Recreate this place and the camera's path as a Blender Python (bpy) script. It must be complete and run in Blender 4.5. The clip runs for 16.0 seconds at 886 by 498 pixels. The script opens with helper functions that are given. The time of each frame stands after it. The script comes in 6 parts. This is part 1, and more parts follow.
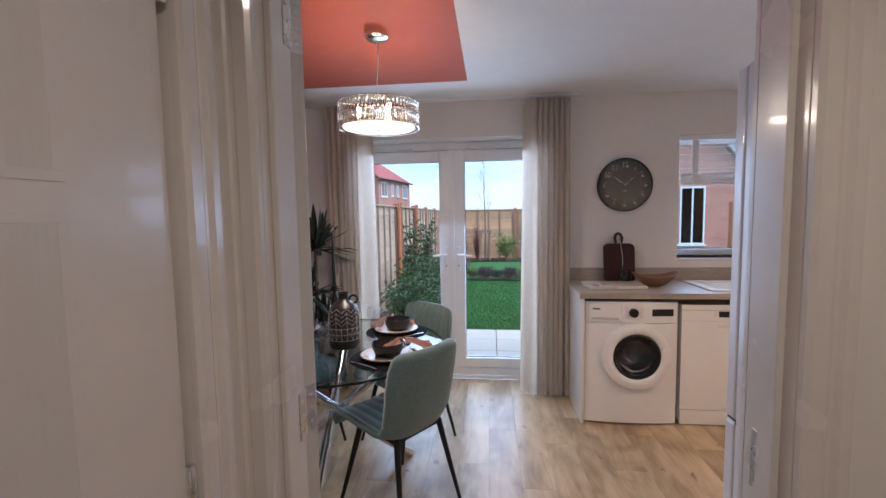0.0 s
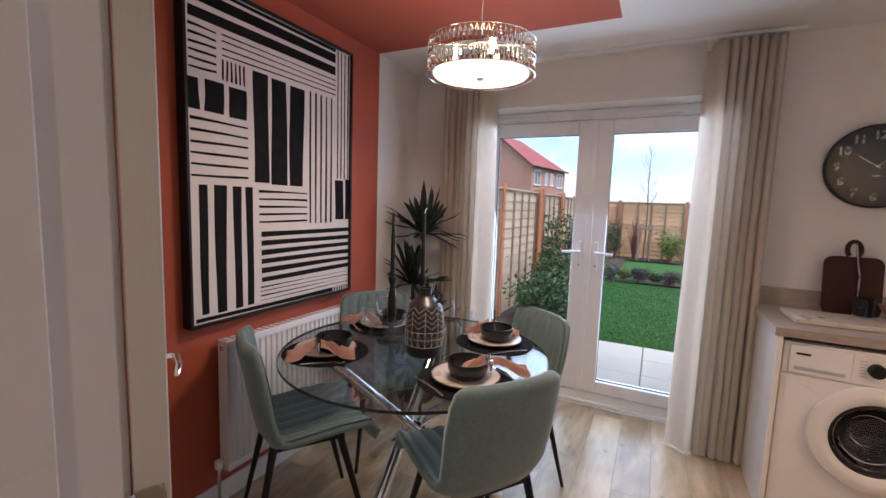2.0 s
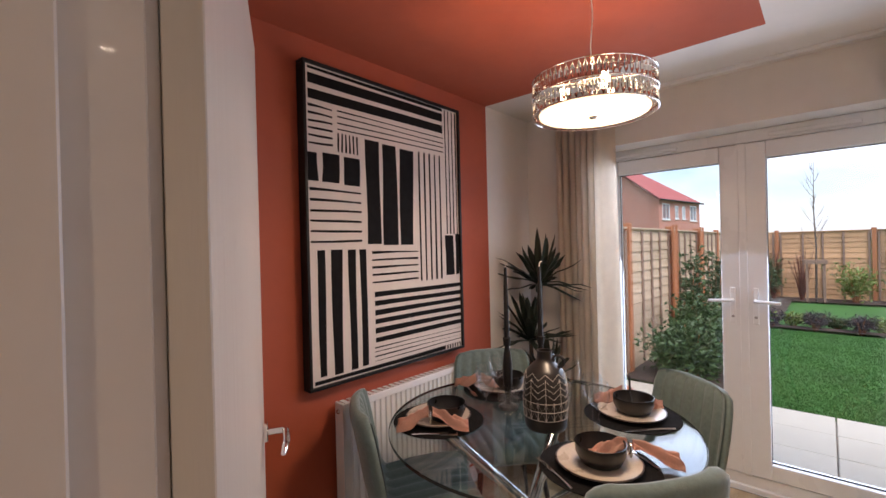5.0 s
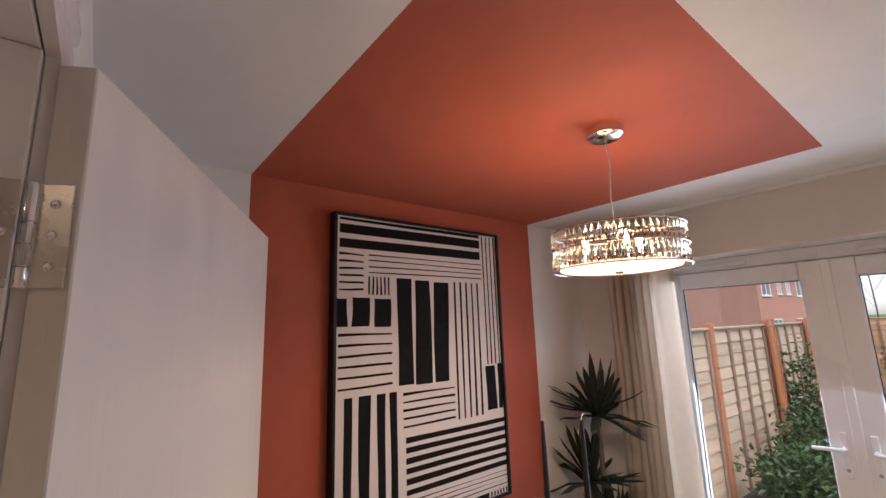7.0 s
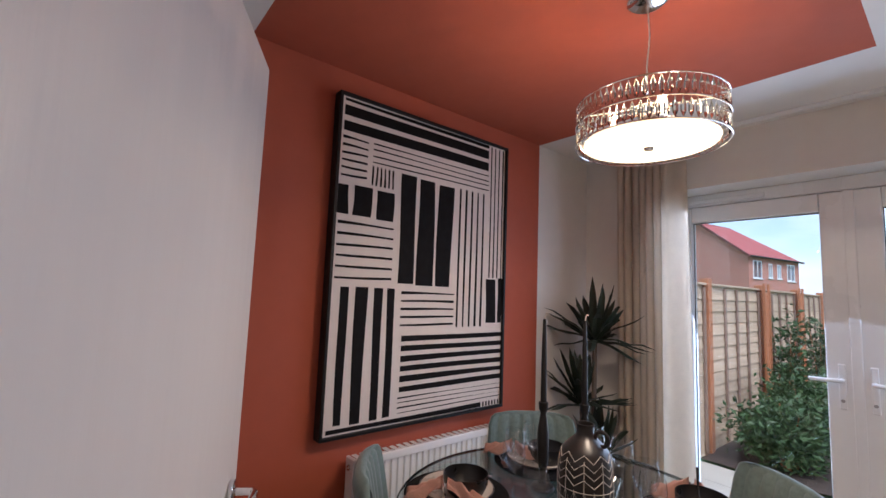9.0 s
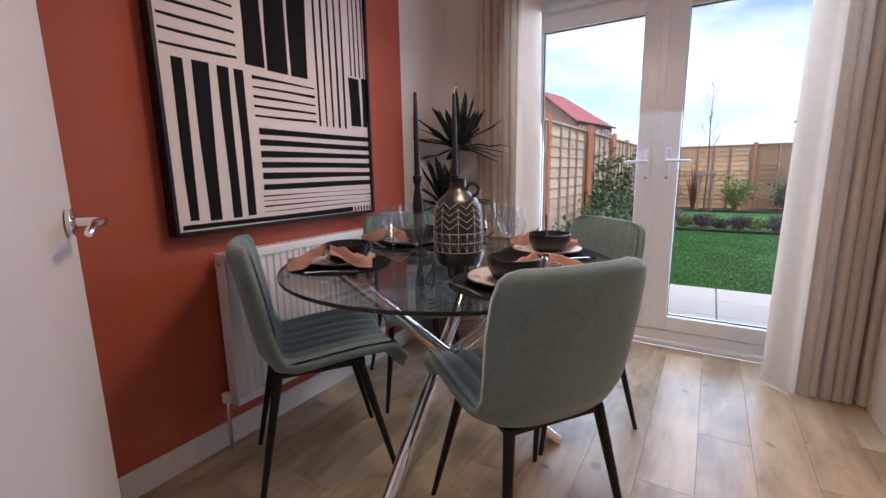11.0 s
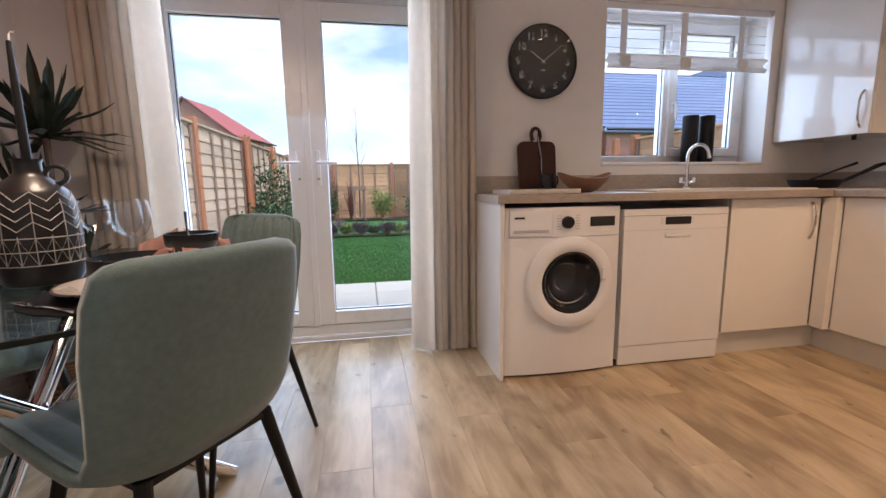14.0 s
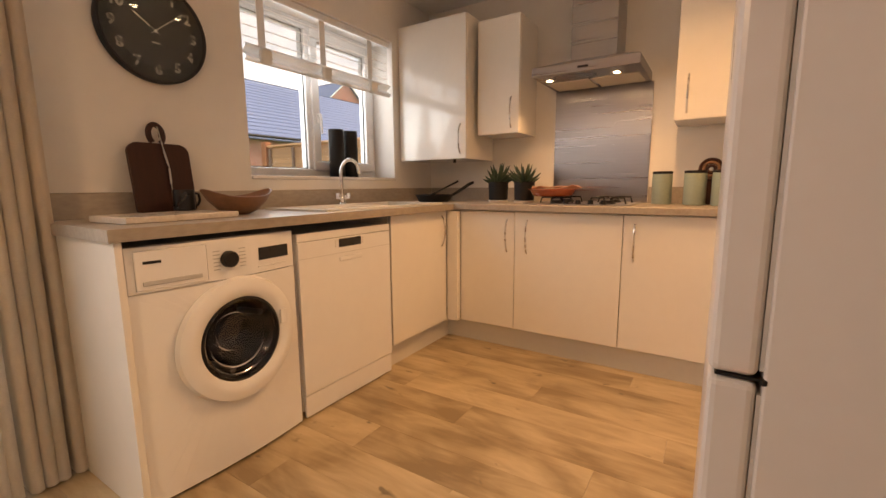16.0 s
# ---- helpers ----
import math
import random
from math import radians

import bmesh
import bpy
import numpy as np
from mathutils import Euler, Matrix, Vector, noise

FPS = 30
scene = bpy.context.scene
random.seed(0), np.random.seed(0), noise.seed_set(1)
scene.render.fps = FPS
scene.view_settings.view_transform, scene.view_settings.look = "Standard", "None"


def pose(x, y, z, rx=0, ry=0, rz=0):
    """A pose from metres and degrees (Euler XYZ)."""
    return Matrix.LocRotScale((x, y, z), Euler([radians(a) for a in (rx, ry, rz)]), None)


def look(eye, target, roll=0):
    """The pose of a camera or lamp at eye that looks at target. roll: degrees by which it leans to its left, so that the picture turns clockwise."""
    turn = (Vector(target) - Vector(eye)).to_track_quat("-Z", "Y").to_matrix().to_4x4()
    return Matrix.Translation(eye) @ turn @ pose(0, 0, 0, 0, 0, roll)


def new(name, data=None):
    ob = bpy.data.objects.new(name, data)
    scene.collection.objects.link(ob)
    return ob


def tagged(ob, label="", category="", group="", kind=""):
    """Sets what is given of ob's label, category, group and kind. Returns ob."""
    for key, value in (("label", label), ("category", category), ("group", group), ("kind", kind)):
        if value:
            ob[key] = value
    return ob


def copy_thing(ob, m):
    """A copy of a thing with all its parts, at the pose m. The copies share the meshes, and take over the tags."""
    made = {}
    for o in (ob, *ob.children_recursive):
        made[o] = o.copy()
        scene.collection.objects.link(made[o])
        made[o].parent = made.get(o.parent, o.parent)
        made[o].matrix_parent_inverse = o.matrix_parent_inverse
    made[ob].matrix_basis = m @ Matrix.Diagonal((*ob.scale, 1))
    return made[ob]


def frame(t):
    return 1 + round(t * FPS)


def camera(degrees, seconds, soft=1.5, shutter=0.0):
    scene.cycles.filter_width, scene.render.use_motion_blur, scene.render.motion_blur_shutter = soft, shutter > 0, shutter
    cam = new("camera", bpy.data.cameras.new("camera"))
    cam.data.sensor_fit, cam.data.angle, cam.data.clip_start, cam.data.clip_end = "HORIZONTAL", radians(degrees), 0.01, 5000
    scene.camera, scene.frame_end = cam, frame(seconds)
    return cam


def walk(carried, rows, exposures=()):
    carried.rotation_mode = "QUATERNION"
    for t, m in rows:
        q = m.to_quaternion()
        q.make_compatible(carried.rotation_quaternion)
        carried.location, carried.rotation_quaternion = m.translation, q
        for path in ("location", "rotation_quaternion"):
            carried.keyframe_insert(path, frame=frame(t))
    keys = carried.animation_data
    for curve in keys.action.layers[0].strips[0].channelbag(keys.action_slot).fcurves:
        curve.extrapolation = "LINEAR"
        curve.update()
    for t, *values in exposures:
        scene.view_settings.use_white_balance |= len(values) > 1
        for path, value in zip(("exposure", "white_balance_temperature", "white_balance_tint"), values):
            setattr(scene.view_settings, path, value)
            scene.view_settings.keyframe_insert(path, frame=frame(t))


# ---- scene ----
cam = camera(92.1, 16.0)
PATH = [
    (0, (1.637, 0.438, 1.463), (1.416, 2.42, 1.307), -0.9),
    (0.5, (1.668, 0.588, 1.441), (1.236, 2.535, 1.286), 1.8),
    (1, (1.733, 0.769, 1.423), (1.096, 2.657, 1.24), 3.9),
    (1.5, (1.748, 0.888, 1.413), (0.975, 2.719, 1.187), 2.0),
    (2, (1.721, 1.043, 1.425), (0.838, 2.825, 1.21), 2.0),
    (2.5, (1.744, 1.068, 1.428), (0.75, 2.79, 1.21), 2.3),
    (3, (1.852, 1.032, 1.404), (0.795, 2.717, 1.193), 2.7),
    (5.5, (1.646, 1.275, 1.524), (0.238, 2.694, 1.584), -1.0),
    (6, (1.689, 1.374, 1.619), (0.221, 2.727, 1.734), -0.4),
    (6.5, (1.735, 1.381, 1.691), (0.217, 2.672, 1.856), -2.7),
    (7, (1.781, 1.339, 1.747), (0.244, 2.567, 2.109), -1.9),
    (7.5, (1.814, 1.33, 1.779), (0.269, 2.521, 2.22), -2.1),
    (8, (1.774, 1.324, 1.728), (0.224, 2.5, 2.191), -0.9),
    (8.5, (1.718, 1.354, 1.602), (0.137, 2.523, 1.969), 2.1),
    (9, (1.644, 1.392, 1.462), (0.1, 2.648, 1.659), 2.2),
    (9.5, (1.621, 1.463, 1.364), (0.194, 2.864, 1.356), 1.3),
    (10, (1.583, 1.489, 1.271), (0.301, 3.014, 1.09), 0.4),
    (12.5, (1.613, 1.156, 0.917), (0.917, 2.982, 0.489), -1.2),
    (13, (1.637, 1.214, 0.937), (1.165, 3.124, 0.575), 0.0),
    (13.5, (1.64, 1.342, 0.957), (1.581, 3.317, 0.647), -0.4),
    (14, (1.631, 1.471, 0.977), (1.979, 3.417, 0.678), -0.8),
    (14.5, (1.667, 1.574, 0.977), (2.324, 3.439, 0.675), -0.9),
    (15, (1.75, 1.715, 0.992), (2.724, 3.434, 0.684), -1.0),
    (15.5, (1.776, 1.82, 1.008), (3.084, 3.302, 0.705), 1.1),
    (16, (1.735, 1.958, 1.039), (3.407, 3.016, 0.746), -0.4),
]
walk(cam, [(t, look(eye, target, roll)) for t, eye, target, roll in PATH], exposures=[(0.0, 0.62, 5300, 17), (1.5, 0.58, 5700, 20), (3.0, 0.68, 6000, 20), (5.5, 0.58, 6500, 23), (6.5, 0.34, 6300, 23), (7.0, 0.54, 6500, 24), (7.5, 0.54, 6450, 24), (9.0, 0.5, 5700, 19), (9.5, 0.36, 5750, 20), (10.2, 0.42, 5800, 22), (12.3, 0.95, 5900, 23), (13.5, 0.95, 5850, 19), (14.0, 0.72, 5950, 19), (14.5, 0.44, 6050, 19), (15.0, 0.15, 6000, 19), (15.5, 0.13, 6850, 21), (16.0, 0.78, 9000, 23)])

# ---- world, sun, large lights ----
world = bpy.data.worlds.new("world")
scene.world = world
world.use_nodes = True
wn = world.node_tree
sky = wn.nodes.new("ShaderNodeTexSky")
sky.sky_type, sky.sun_disc = "NISHITA", False
sky.sun_elevation, sky.sun_rotation = radians(55), radians(122)
# broken cloud over the whole sky
wtc, wmap, wno, wra, wmx = (wn.nodes.new(k) for k in ("ShaderNodeTexCoord", "ShaderNodeMapping", "ShaderNodeTexNoise", "ShaderNodeMapRange", "ShaderNodeMix"))
wmap.inputs["Scale"].default_value = (1.6, 1.6, 4.5)
wno.inputs["Scale"].default_value, wno.inputs["Detail"].default_value = 2.0, 7
wra.inputs[1].default_value, wra.inputs[2].default_value, wra.inputs[3].default_value = 0.4, 0.6, 0.1
wmx.data_type = "RGBA"
wmx.inputs[7].default_value = (5.6, 6.2, 7.2, 1)
for a, b in ((wtc.outputs["Generated"], wmap.inputs[0]), (wmap.outputs[0], wno.inputs["Vector"]), (wno.outputs[0], wra.inputs[0]), (wra.outputs[0], wmx.inputs[0]), (sky.outputs[0], wmx.inputs[6]), (wmx.outputs[2], wn.nodes["Background"].inputs[0])):
    wn.links.new(a, b)
wn.nodes["Background"].inputs[1].default_value = 0.15
sun = new("sun", bpy.data.lights.new("sun", "SUN"))
sun.data.energy, sun.data.angle, sun.data.color = 2.0, radians(30), (1, 0.96, 0.9)
sun.matrix_world = look((9, -5.6, 15.2), (0, 0, 0))


CEILING_Z = 2.39


def lamp(name, kind, at, power, colour, size=0.1, aim=None, spread=None):
    ob = new(name, bpy.data.lights.new(name, kind))
    ob.data.energy, ob.data.color = power, colour
    if kind == "AREA":
        ob.data.shape, ob.data.size = "DISK", size
    else:
        ob.data.shadow_soft_size = size
    if spread:
        ob.data.spot_size, ob.data.spot_blend = radians(spread), 0.6
    ob.matrix_world = look(at, aim or (at[0], at[1] + 1e-4, at[2] - 1))
    return ob


WARM = (1.0, 0.76, 0.5)
AMBER = (1.0, 0.62, 0.3)
COOL = (0.66, 0.82, 1.0)
lamp("pendant_down", "AREA", (1.074, 2.62, 1.892), 7.5, WARM, 0.34)
for k in range(3):
    lamp("pendant_bulb", "POINT", (1.074 + 0.1 * math.cos(k * 2.094 + 3.4), 2.62 + 0.1 * math.sin(k * 2.094 + 3.4), 1.962), (2.5, 0.9, 0.9)[k], WARM, 0.006)
for x, y, power in ((3.40, 2.19, 23), (3.72, 2.18, 23), (3.2, 1.6, 12)):
    lamp("downlight_bulb", "SPOT", (x, y, CEILING_Z - 0.012), power, AMBER, 0.03, spread=130)
lamp("hall_bulb", "SPOT", (1.95, 0.1, CEILING_Z - 0.012), 19, WARM, 0.03, spread=150)
for y in (2.861, 2.477):
    lamp("hood_bulb", "SPOT", (4.40, y, 1.664), 3.5, AMBER, 0.02, spread=120)
for x0, x1, z0, z1, power in ((0.5, 2.1, 0.1, 2.05, 25), (3.16, 4.24, 1.16, 2.0, 8)):
    day = lamp("daylight", "AREA", ((x0 + x1) / 2, 4.33, (z0 + z1) / 2), power, COOL, 1, ((x0 + x1) / 2, 0, (z0 + z1) / 2 - 2.0))
    day.data.shape, day.data.size, day.data.size_y = "RECTANGLE", x1 - x0, z1 - z0


# ---- materials ----
def material(name, colour, rough=0.5, metal=0.0, vary=0.12, scale=6.0, bump=0.0, bump_scale=80.0, coat=0.0, per_piece=0.0, stretch=(1, 1, 1), **more):
    m = bpy.data.materials.new(name)
    m.use_nodes = True
    n, l = m.node_tree.nodes, m.node_tree.links
    b = n["Principled BSDF"]
    b.inputs["Roughness"].default_value, b.inputs["Metallic"].default_value = rough, metal
    b.inputs["Coat Weight"].default_value = coat
    for key, value in more.items():
        b.inputs[key.replace("_", " ")].default_value = value
    tc, mp = n.new("ShaderNodeTexCoord"), n.new("ShaderNodeMapping")
    l.new(tc.outputs["Object"], mp.inputs[0])
    mp.inputs["Scale"].default_value = stretch
    if per_piece:
        oi, ofs = n.new("ShaderNodeObjectInfo"), n.new("ShaderNodeVectorMath")
        ofs.operation = "SCALE"
        ofs.inputs[0].default_value = (37.0, 53.0, 29.0)
        l.new(oi.outputs["Random"], ofs.inputs["Scale"])
        l.new(ofs.outputs[0], mp.inputs["Location"])
    t1, t2 = n.new("ShaderNodeTexNoise"), n.new("ShaderNodeTexNoise")
    for t, s in ((t1, scale), (t2, scale * 9)):
        l.new(mp.outputs[0], t.inputs["Vector"])
        t.inputs["Scale"].default_value, t.inputs["Detail"].default_value = s, 4
    add = n.new("ShaderNodeMath")
    add.operation = "ADD"
    l.new(t1.outputs[0], add.inputs[0])
    l.new(t2.outputs[0], add.inputs[1])
    last = add
    if per_piece:
        info, mul, add2 = n.new("ShaderNodeObjectInfo"), n.new("ShaderNodeMath"), n.new("ShaderNodeMath")
        mul.operation, add2.operation = "MULTIPLY_ADD", "ADD"
        l.new(info.outputs["Random"], mul.inputs[0])
        mul.inputs[1].default_value, mul.inputs[2].default_value = per_piece, -per_piece / 2
        l.new(add.outputs[0], add2.inputs[0])
        l.new(mul.outputs[0], add2.inputs[1])
        last = add2
    ramp = n.new("ShaderNodeMapRange")
    l.new(last.outputs[0], ramp.inputs[0])
    ramp.inputs[1].default_value, ramp.inputs[2].default_value = 0.6, 1.4
    ramp.inputs[3].default_value, ramp.inputs[4].default_value = 1 - vary, 1 + vary
    ramp.clamp = False
    mix = n.new("ShaderNodeVectorMath")
    mix.operation = "SCALE"
    mix.inputs[0].default_value = colour[:3]
    l.new(ramp.outputs[0], mix.inputs["Scale"])
    l.new(mix.outputs[0], b.inputs["Base Color"])
    rr = n.new("ShaderNodeMapRange")
    l.new(t1.outputs[0], rr.inputs[0])
    rr.inputs[1].default_value, rr.inputs[2].default_value = 0.3, 0.7
    rr.inputs[3].default_value, rr.inputs[4].default_value = rough * 0.85, min(1, rough * 1.15)
    l.new(rr.outputs[0], b.inputs["Roughness"])
    if bump:
        t3, bp = n.new("ShaderNodeTexNoise"), n.new("ShaderNodeBump")
        l.new(mp.outputs[0], t3.inputs["Vector"])
        t3.inputs["Scale"].default_value, t3.inputs["Detail"].default_value = bump_scale, 5
        bp.inputs["Strength"].default_value, bp.inputs["Distance"].default_value = bump, 0.004
        l.new(t3.outputs[0], bp.inputs["Height"])
        l.new(bp.outputs[0], b.inputs["Normal"])
    return m


def glass(name, colour=(0.97, 0.99, 0.98), rough=0.0, ior=1.45, thin=True):
    m = bpy.data.materials.new(name)
    m.use_nodes = True
    n, l = m.node_tree.nodes, m.node_tree.links
    if not thin:
        b = n["Principled BSDF"]
        b.inputs["Base Color"].default_value, b.inputs["Roughness"].default_value = (*colour, 1), rough
        b.inputs["Transmission Weight"].default_value, b.inputs["IOR"].default_value = 1, ior
        return m
    n.remove(n["Principled BSDF"])
    tr, gl, fr, mx = n.new("ShaderNodeBsdfTransparent"), n.new("ShaderNodeBsdfGlossy"), n.new("ShaderNodeLayerWeight"), n.new("ShaderNodeMixShader")
    pw, ma = n.new("ShaderNodeMath"), n.new("ShaderNodeMath")
    pw.operation, ma.operation = "POWER", "MULTIPLY_ADD"
    f0 = ((ior - 1) / (ior + 1)) ** 2
    pw.inputs[1].default_value, ma.inputs[1].default_value, ma.inputs[2].default_value = 5.0, 1 - f0, f0
    fr.inputs[0].default_value = 0.5
    tr.inputs[0].default_value, gl.inputs["Roughness"].default_value = (*colour, 1), rough
    l.new(fr.outputs["Facing"], pw.inputs[0])
    l.new(pw.outputs[0], ma.inputs[0])
    l.new(ma.outputs[0], mx.inputs[0])
    l.new(tr.outputs[0], mx.inputs[1])
    l.new(gl.outputs[0], mx.inputs[2])
    l.new(mx.outputs[0], n["Material Output"].inputs[0])
    return m


def glow(name, colour, strength):
    m = bpy.data.materials.new(name)
    m.use_nodes = True
    b = m.node_tree.nodes["Principled BSDF"]
    b.inputs["Base Color"].default_value, b.inputs["Emission Color"].default_value = (*colour, 1), (*colour, 1)
    b.inputs["Emission Strength"].default_value = strength
    return m


WALL = material("white_emulsion", (0.78, 0.75, 0.71), 0.85, vary=0.03, scale=1.5, bump=0.05, bump_scale=220)
RED = material("terracotta_emulsion", (0.44, 0.098, 0.05), 0.75, vary=0.05, scale=1.8, bump=0.06, bump_scale=220)
CEIL = material("white_ceiling_paint", (0.78, 0.77, 0.75), 0.9, vary=0.03, scale=1.2, bump=0.05, bump_scale=200)
GLOSS = material("white_gloss_paint", (0.74, 0.7, 0.66), 0.25, vary=0.03, scale=3, bump=0.04, bump_scale=30, coat=0.3)
UPVC = material("white_upvc", (0.82, 0.83, 0.84), 0.3, vary=0.02, scale=3)
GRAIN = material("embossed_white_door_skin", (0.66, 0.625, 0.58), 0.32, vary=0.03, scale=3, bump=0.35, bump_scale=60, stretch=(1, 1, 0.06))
UNIT = material("white_gloss_laminate", (0.82, 0.79, 0.74), 0.07, vary=0.02, scale=2, coat=0.5)
APPL = material("white_enamel", (0.82, 0.82, 0.82), 0.22, vary=0.02, scale=2, coat=0.3)
STONE = material("grey_beige_laminate_worktop", (0.36, 0.31, 0.26), 0.45, vary=0.2, scale=7, bump=0.05, stretch=(0.4, 1, 1))


def oak():
    """Limed oak: cool-warm patches, long grain, dark knots; each board its own."""
    m = bpy.data.materials.new("limed_oak_plank")
    m.use_nodes = True
    n, l = m.node_tree.nodes, m.node_tree.links
    b = n["Principled BSDF"]
    geo, oi, sc, ad = n.new("ShaderNodeNewGeometry"), n.new("ShaderNodeObjectInfo"), n.new("ShaderNodeVectorMath"), n.new("ShaderNodeVectorMath")
    sc.operation, ad.operation = "SCALE", "ADD"
    sc.inputs[0].default_value = (31.0, 47.0, 0.0)
    l.new(oi.outputs["Random"], sc.inputs["Scale"])
    l.new(geo.outputs["Position"], ad.inputs[0])
    l.new(sc.outputs[0], ad.inputs[1])

    def tex(stretch, scale, detail, distort=0.0):
        mp, t = n.new("ShaderNodeMapping"), n.new("ShaderNodeTexNoise")
        mp.inputs["Scale"].default_value = stretch
        l.new(ad.outputs[0], mp.inputs[0])
        l.new(mp.outputs[0], t.inputs["Vector"])
        t.inputs["Scale"].default_value, t.inputs["Detail"].default_value, t.inputs["Distortion"].default_value = scale, detail, distort
        return t

    patch, grain, fine = tex((2.2, 0.9, 1), 2.4, 6, 0.8), tex((9, 1.3, 1), 2.2, 6, 1.4), tex((90, 3, 1), 2.0, 4)
    knot = tex((9, 5.5, 1), 1.7, 2, 0.3)
    ramp = n.new("ShaderNodeValToRGB")
    ramp.color_ramp.elements[0].position, ramp.color_ramp.elements[1].position = 0.35, 0.67
    ramp.color_ramp.elements[0].color, ramp.color_ramp.elements[1].color = (0.27, 0.19, 0.108, 1), (0.6, 0.475, 0.31, 1)
    e = ramp.color_ramp.elements.new(0.52)
    e.color = (0.46, 0.35, 0.215, 1)
    mix = n.new("ShaderNodeMath")
    mix.operation = "MULTIPLY_ADD"
    mix.inputs[1].default_value = 0.74
    half = n.new("ShaderNodeMath")
    half.operation = "MULTIPLY"
    half.inputs[1].default_value = 0.26
    l.new(patch.outputs[0], mix.inputs[0])
    l.new(grain.outputs[0], half.inputs[0])
    l.new(half.outputs[0], mix.inputs[2])
    rnd = n.new("ShaderNodeMath")
    rnd.operation = "MULTIPLY_ADD"
    rnd.inputs[1].default_value, rnd.inputs[2].default_value = 0.13, -0.065
    l.new(oi.outputs["Random"], rnd.inputs[0])
    tot = n.new("ShaderNodeMath")
    tot.operation = "ADD"
    l.new(mix.outputs[0], tot.inputs[0])
    l.new(rnd.outputs[0], tot.inputs[1])
    l.new(tot.outputs[0], ramp.inputs[0])
    kr = n.new("ShaderNodeMapRange")
    l.new(knot.outputs[0], kr.inputs[0])
    kr.inputs[1].default_value, kr.inputs[2].default_value, kr.inputs[3].default_value, kr.inputs[4].default_value = 0.68, 0.76, 1.0, 0.42
    mul = n.new("ShaderNodeVectorMath")
    mul.operation = "SCALE"
    l.new(ramp.outputs[0], mul.inputs[0])
    l.new(kr.outputs[0], mul.inputs["Scale"])
    l.new(mul.outputs[0], b.inputs["Base Color"])
    rr = n.new("ShaderNodeMapRange")
    l.new(patch.outputs[0], rr.inputs[0])
    rr.inputs[3].default_value, rr.inputs[4].default_value = 0.24, 0.4
    l.new(rr.outputs[0], b.inputs["Roughness"])
    bp = n.new("ShaderNodeBump")
    bp.inputs["Strength"].default_value, bp.inputs["Distance"].default_value = 0.12, 0.002
    l.new(fine.outputs[0], bp.inputs["Height"])
    l.new(bp.outputs[0], b.inputs["Normal"])
    return m


OAK = oak()
CHROME = material("polished_chrome", (0.8, 0.8, 0.82), 0.08, metal=1, vary=0.03)
STEEL = material("brushed_steel", (0.44, 0.42, 0.42), 0.3, metal=1, vary=0.05, scale=4, bump=0.01, bump_scale=60, stretch=(0.2, 0.2, 14), Anisotropic=0.85)
tangent = STEEL.node_tree.nodes.new("ShaderNodeTangent")
tangent.direction_type, tangent.axis = "RADIAL", "Z"
STEEL.node_tree.links.new(tangent.outputs[0], STEEL.node_tree.nodes["Principled BSDF"].inputs["Tangent"])
NICKEL = material("satin_nickel", (0.6, 0.57, 0.54), 0.28, metal=1, vary=0.06, scale=30)
VELVET = material("sage_green_velvet", (0.142, 0.198, 0.19), 0.8, vary=0.2, scale=7, bump=0.2, bump_scale=260, Sheen_Weight=0.35, Sheen_Roughness=0.4)
BLACK = material("black_powder_coat", (0.011, 0.01, 0.01), 0.45, vary=0.2, scale=20, Specular_IOR_Level=0.3)
BLACKG = material("black_glaze", (0.009, 0.008, 0.008), 0.3, vary=0.2, scale=20, coat=0.08)


def linen():
    """Woven cloth that lets some of the daylight behind it through."""
    m = material("oatmeal_linen", (0.82, 0.74, 0.64), 0.9, vary=0.07, scale=20, bump=0.25, bump_scale=350, Sheen_Weight=0.2)
    n, l = m.node_tree.nodes, m.node_tree.links
    tl, mx = n.new("ShaderNodeBsdfTranslucent"), n.new("ShaderNodeMixShader")
    tl.inputs[0].default_value = (0.72, 0.62, 0.51, 1)
    mx.inputs[0].default_value = 0.16
    l.new(n["Principled BSDF"].outputs[0], mx.inputs[1])
    l.new(tl.outputs[0], mx.inputs[2])
    l.new(mx.outputs[0], n["Material Output"].inputs[0])
    return m


CURTAIN = linen()
CANVAS = material("off_white_canvas", (0.7, 0.63, 0.58), 0.9, vary=0.05, scale=20, bump=0.1, bump_scale=300)
INK = material("matt_black_paint", (0.009, 0.008, 0.008), 0.8, vary=0.2, scale=30, Specular_IOR_Level=0.15)
DARKWOOD = material("dark_walnut", (0.042, 0.014, 0.009), 0.5, Specular_IOR_Level=0.25, vary=0.35, scale=8, bump=0.1, stretch=(8, 8, 0.6))
PANE = glass("window_glass")
FENCE = material("larch_fence_board", (0.56, 0.42, 0.29), 0.85, vary=0.25, scale=4, bump=0.3, bump_scale=30, per_piece=0.5, stretch=(0.5, 0.5, 8))
POST = material("orange_stained_timber", (0.46, 0.18, 0.08), 0.8, vary=0.25, scale=5, bump=0.2, stretch=(6, 6, 0.6))
TANFENCE = material("tan_fence_board", (0.66, 0.39, 0.21), 0.85, vary=0.25, scale=4, bump=0.3, bump_scale=30, per_piece=0.5, stretch=(0.5, 0.5, 8))
RAIL = material("brown_fence_batten", (0.3, 0.2, 0.15), 0.85, vary=0.25, scale=5, bump=0.2)
GRASS = material("lawn_green", (0.042, 0.15, 0.026), 0.9, vary=0.25, scale=2.5, bump=0.4, bump_scale=120)
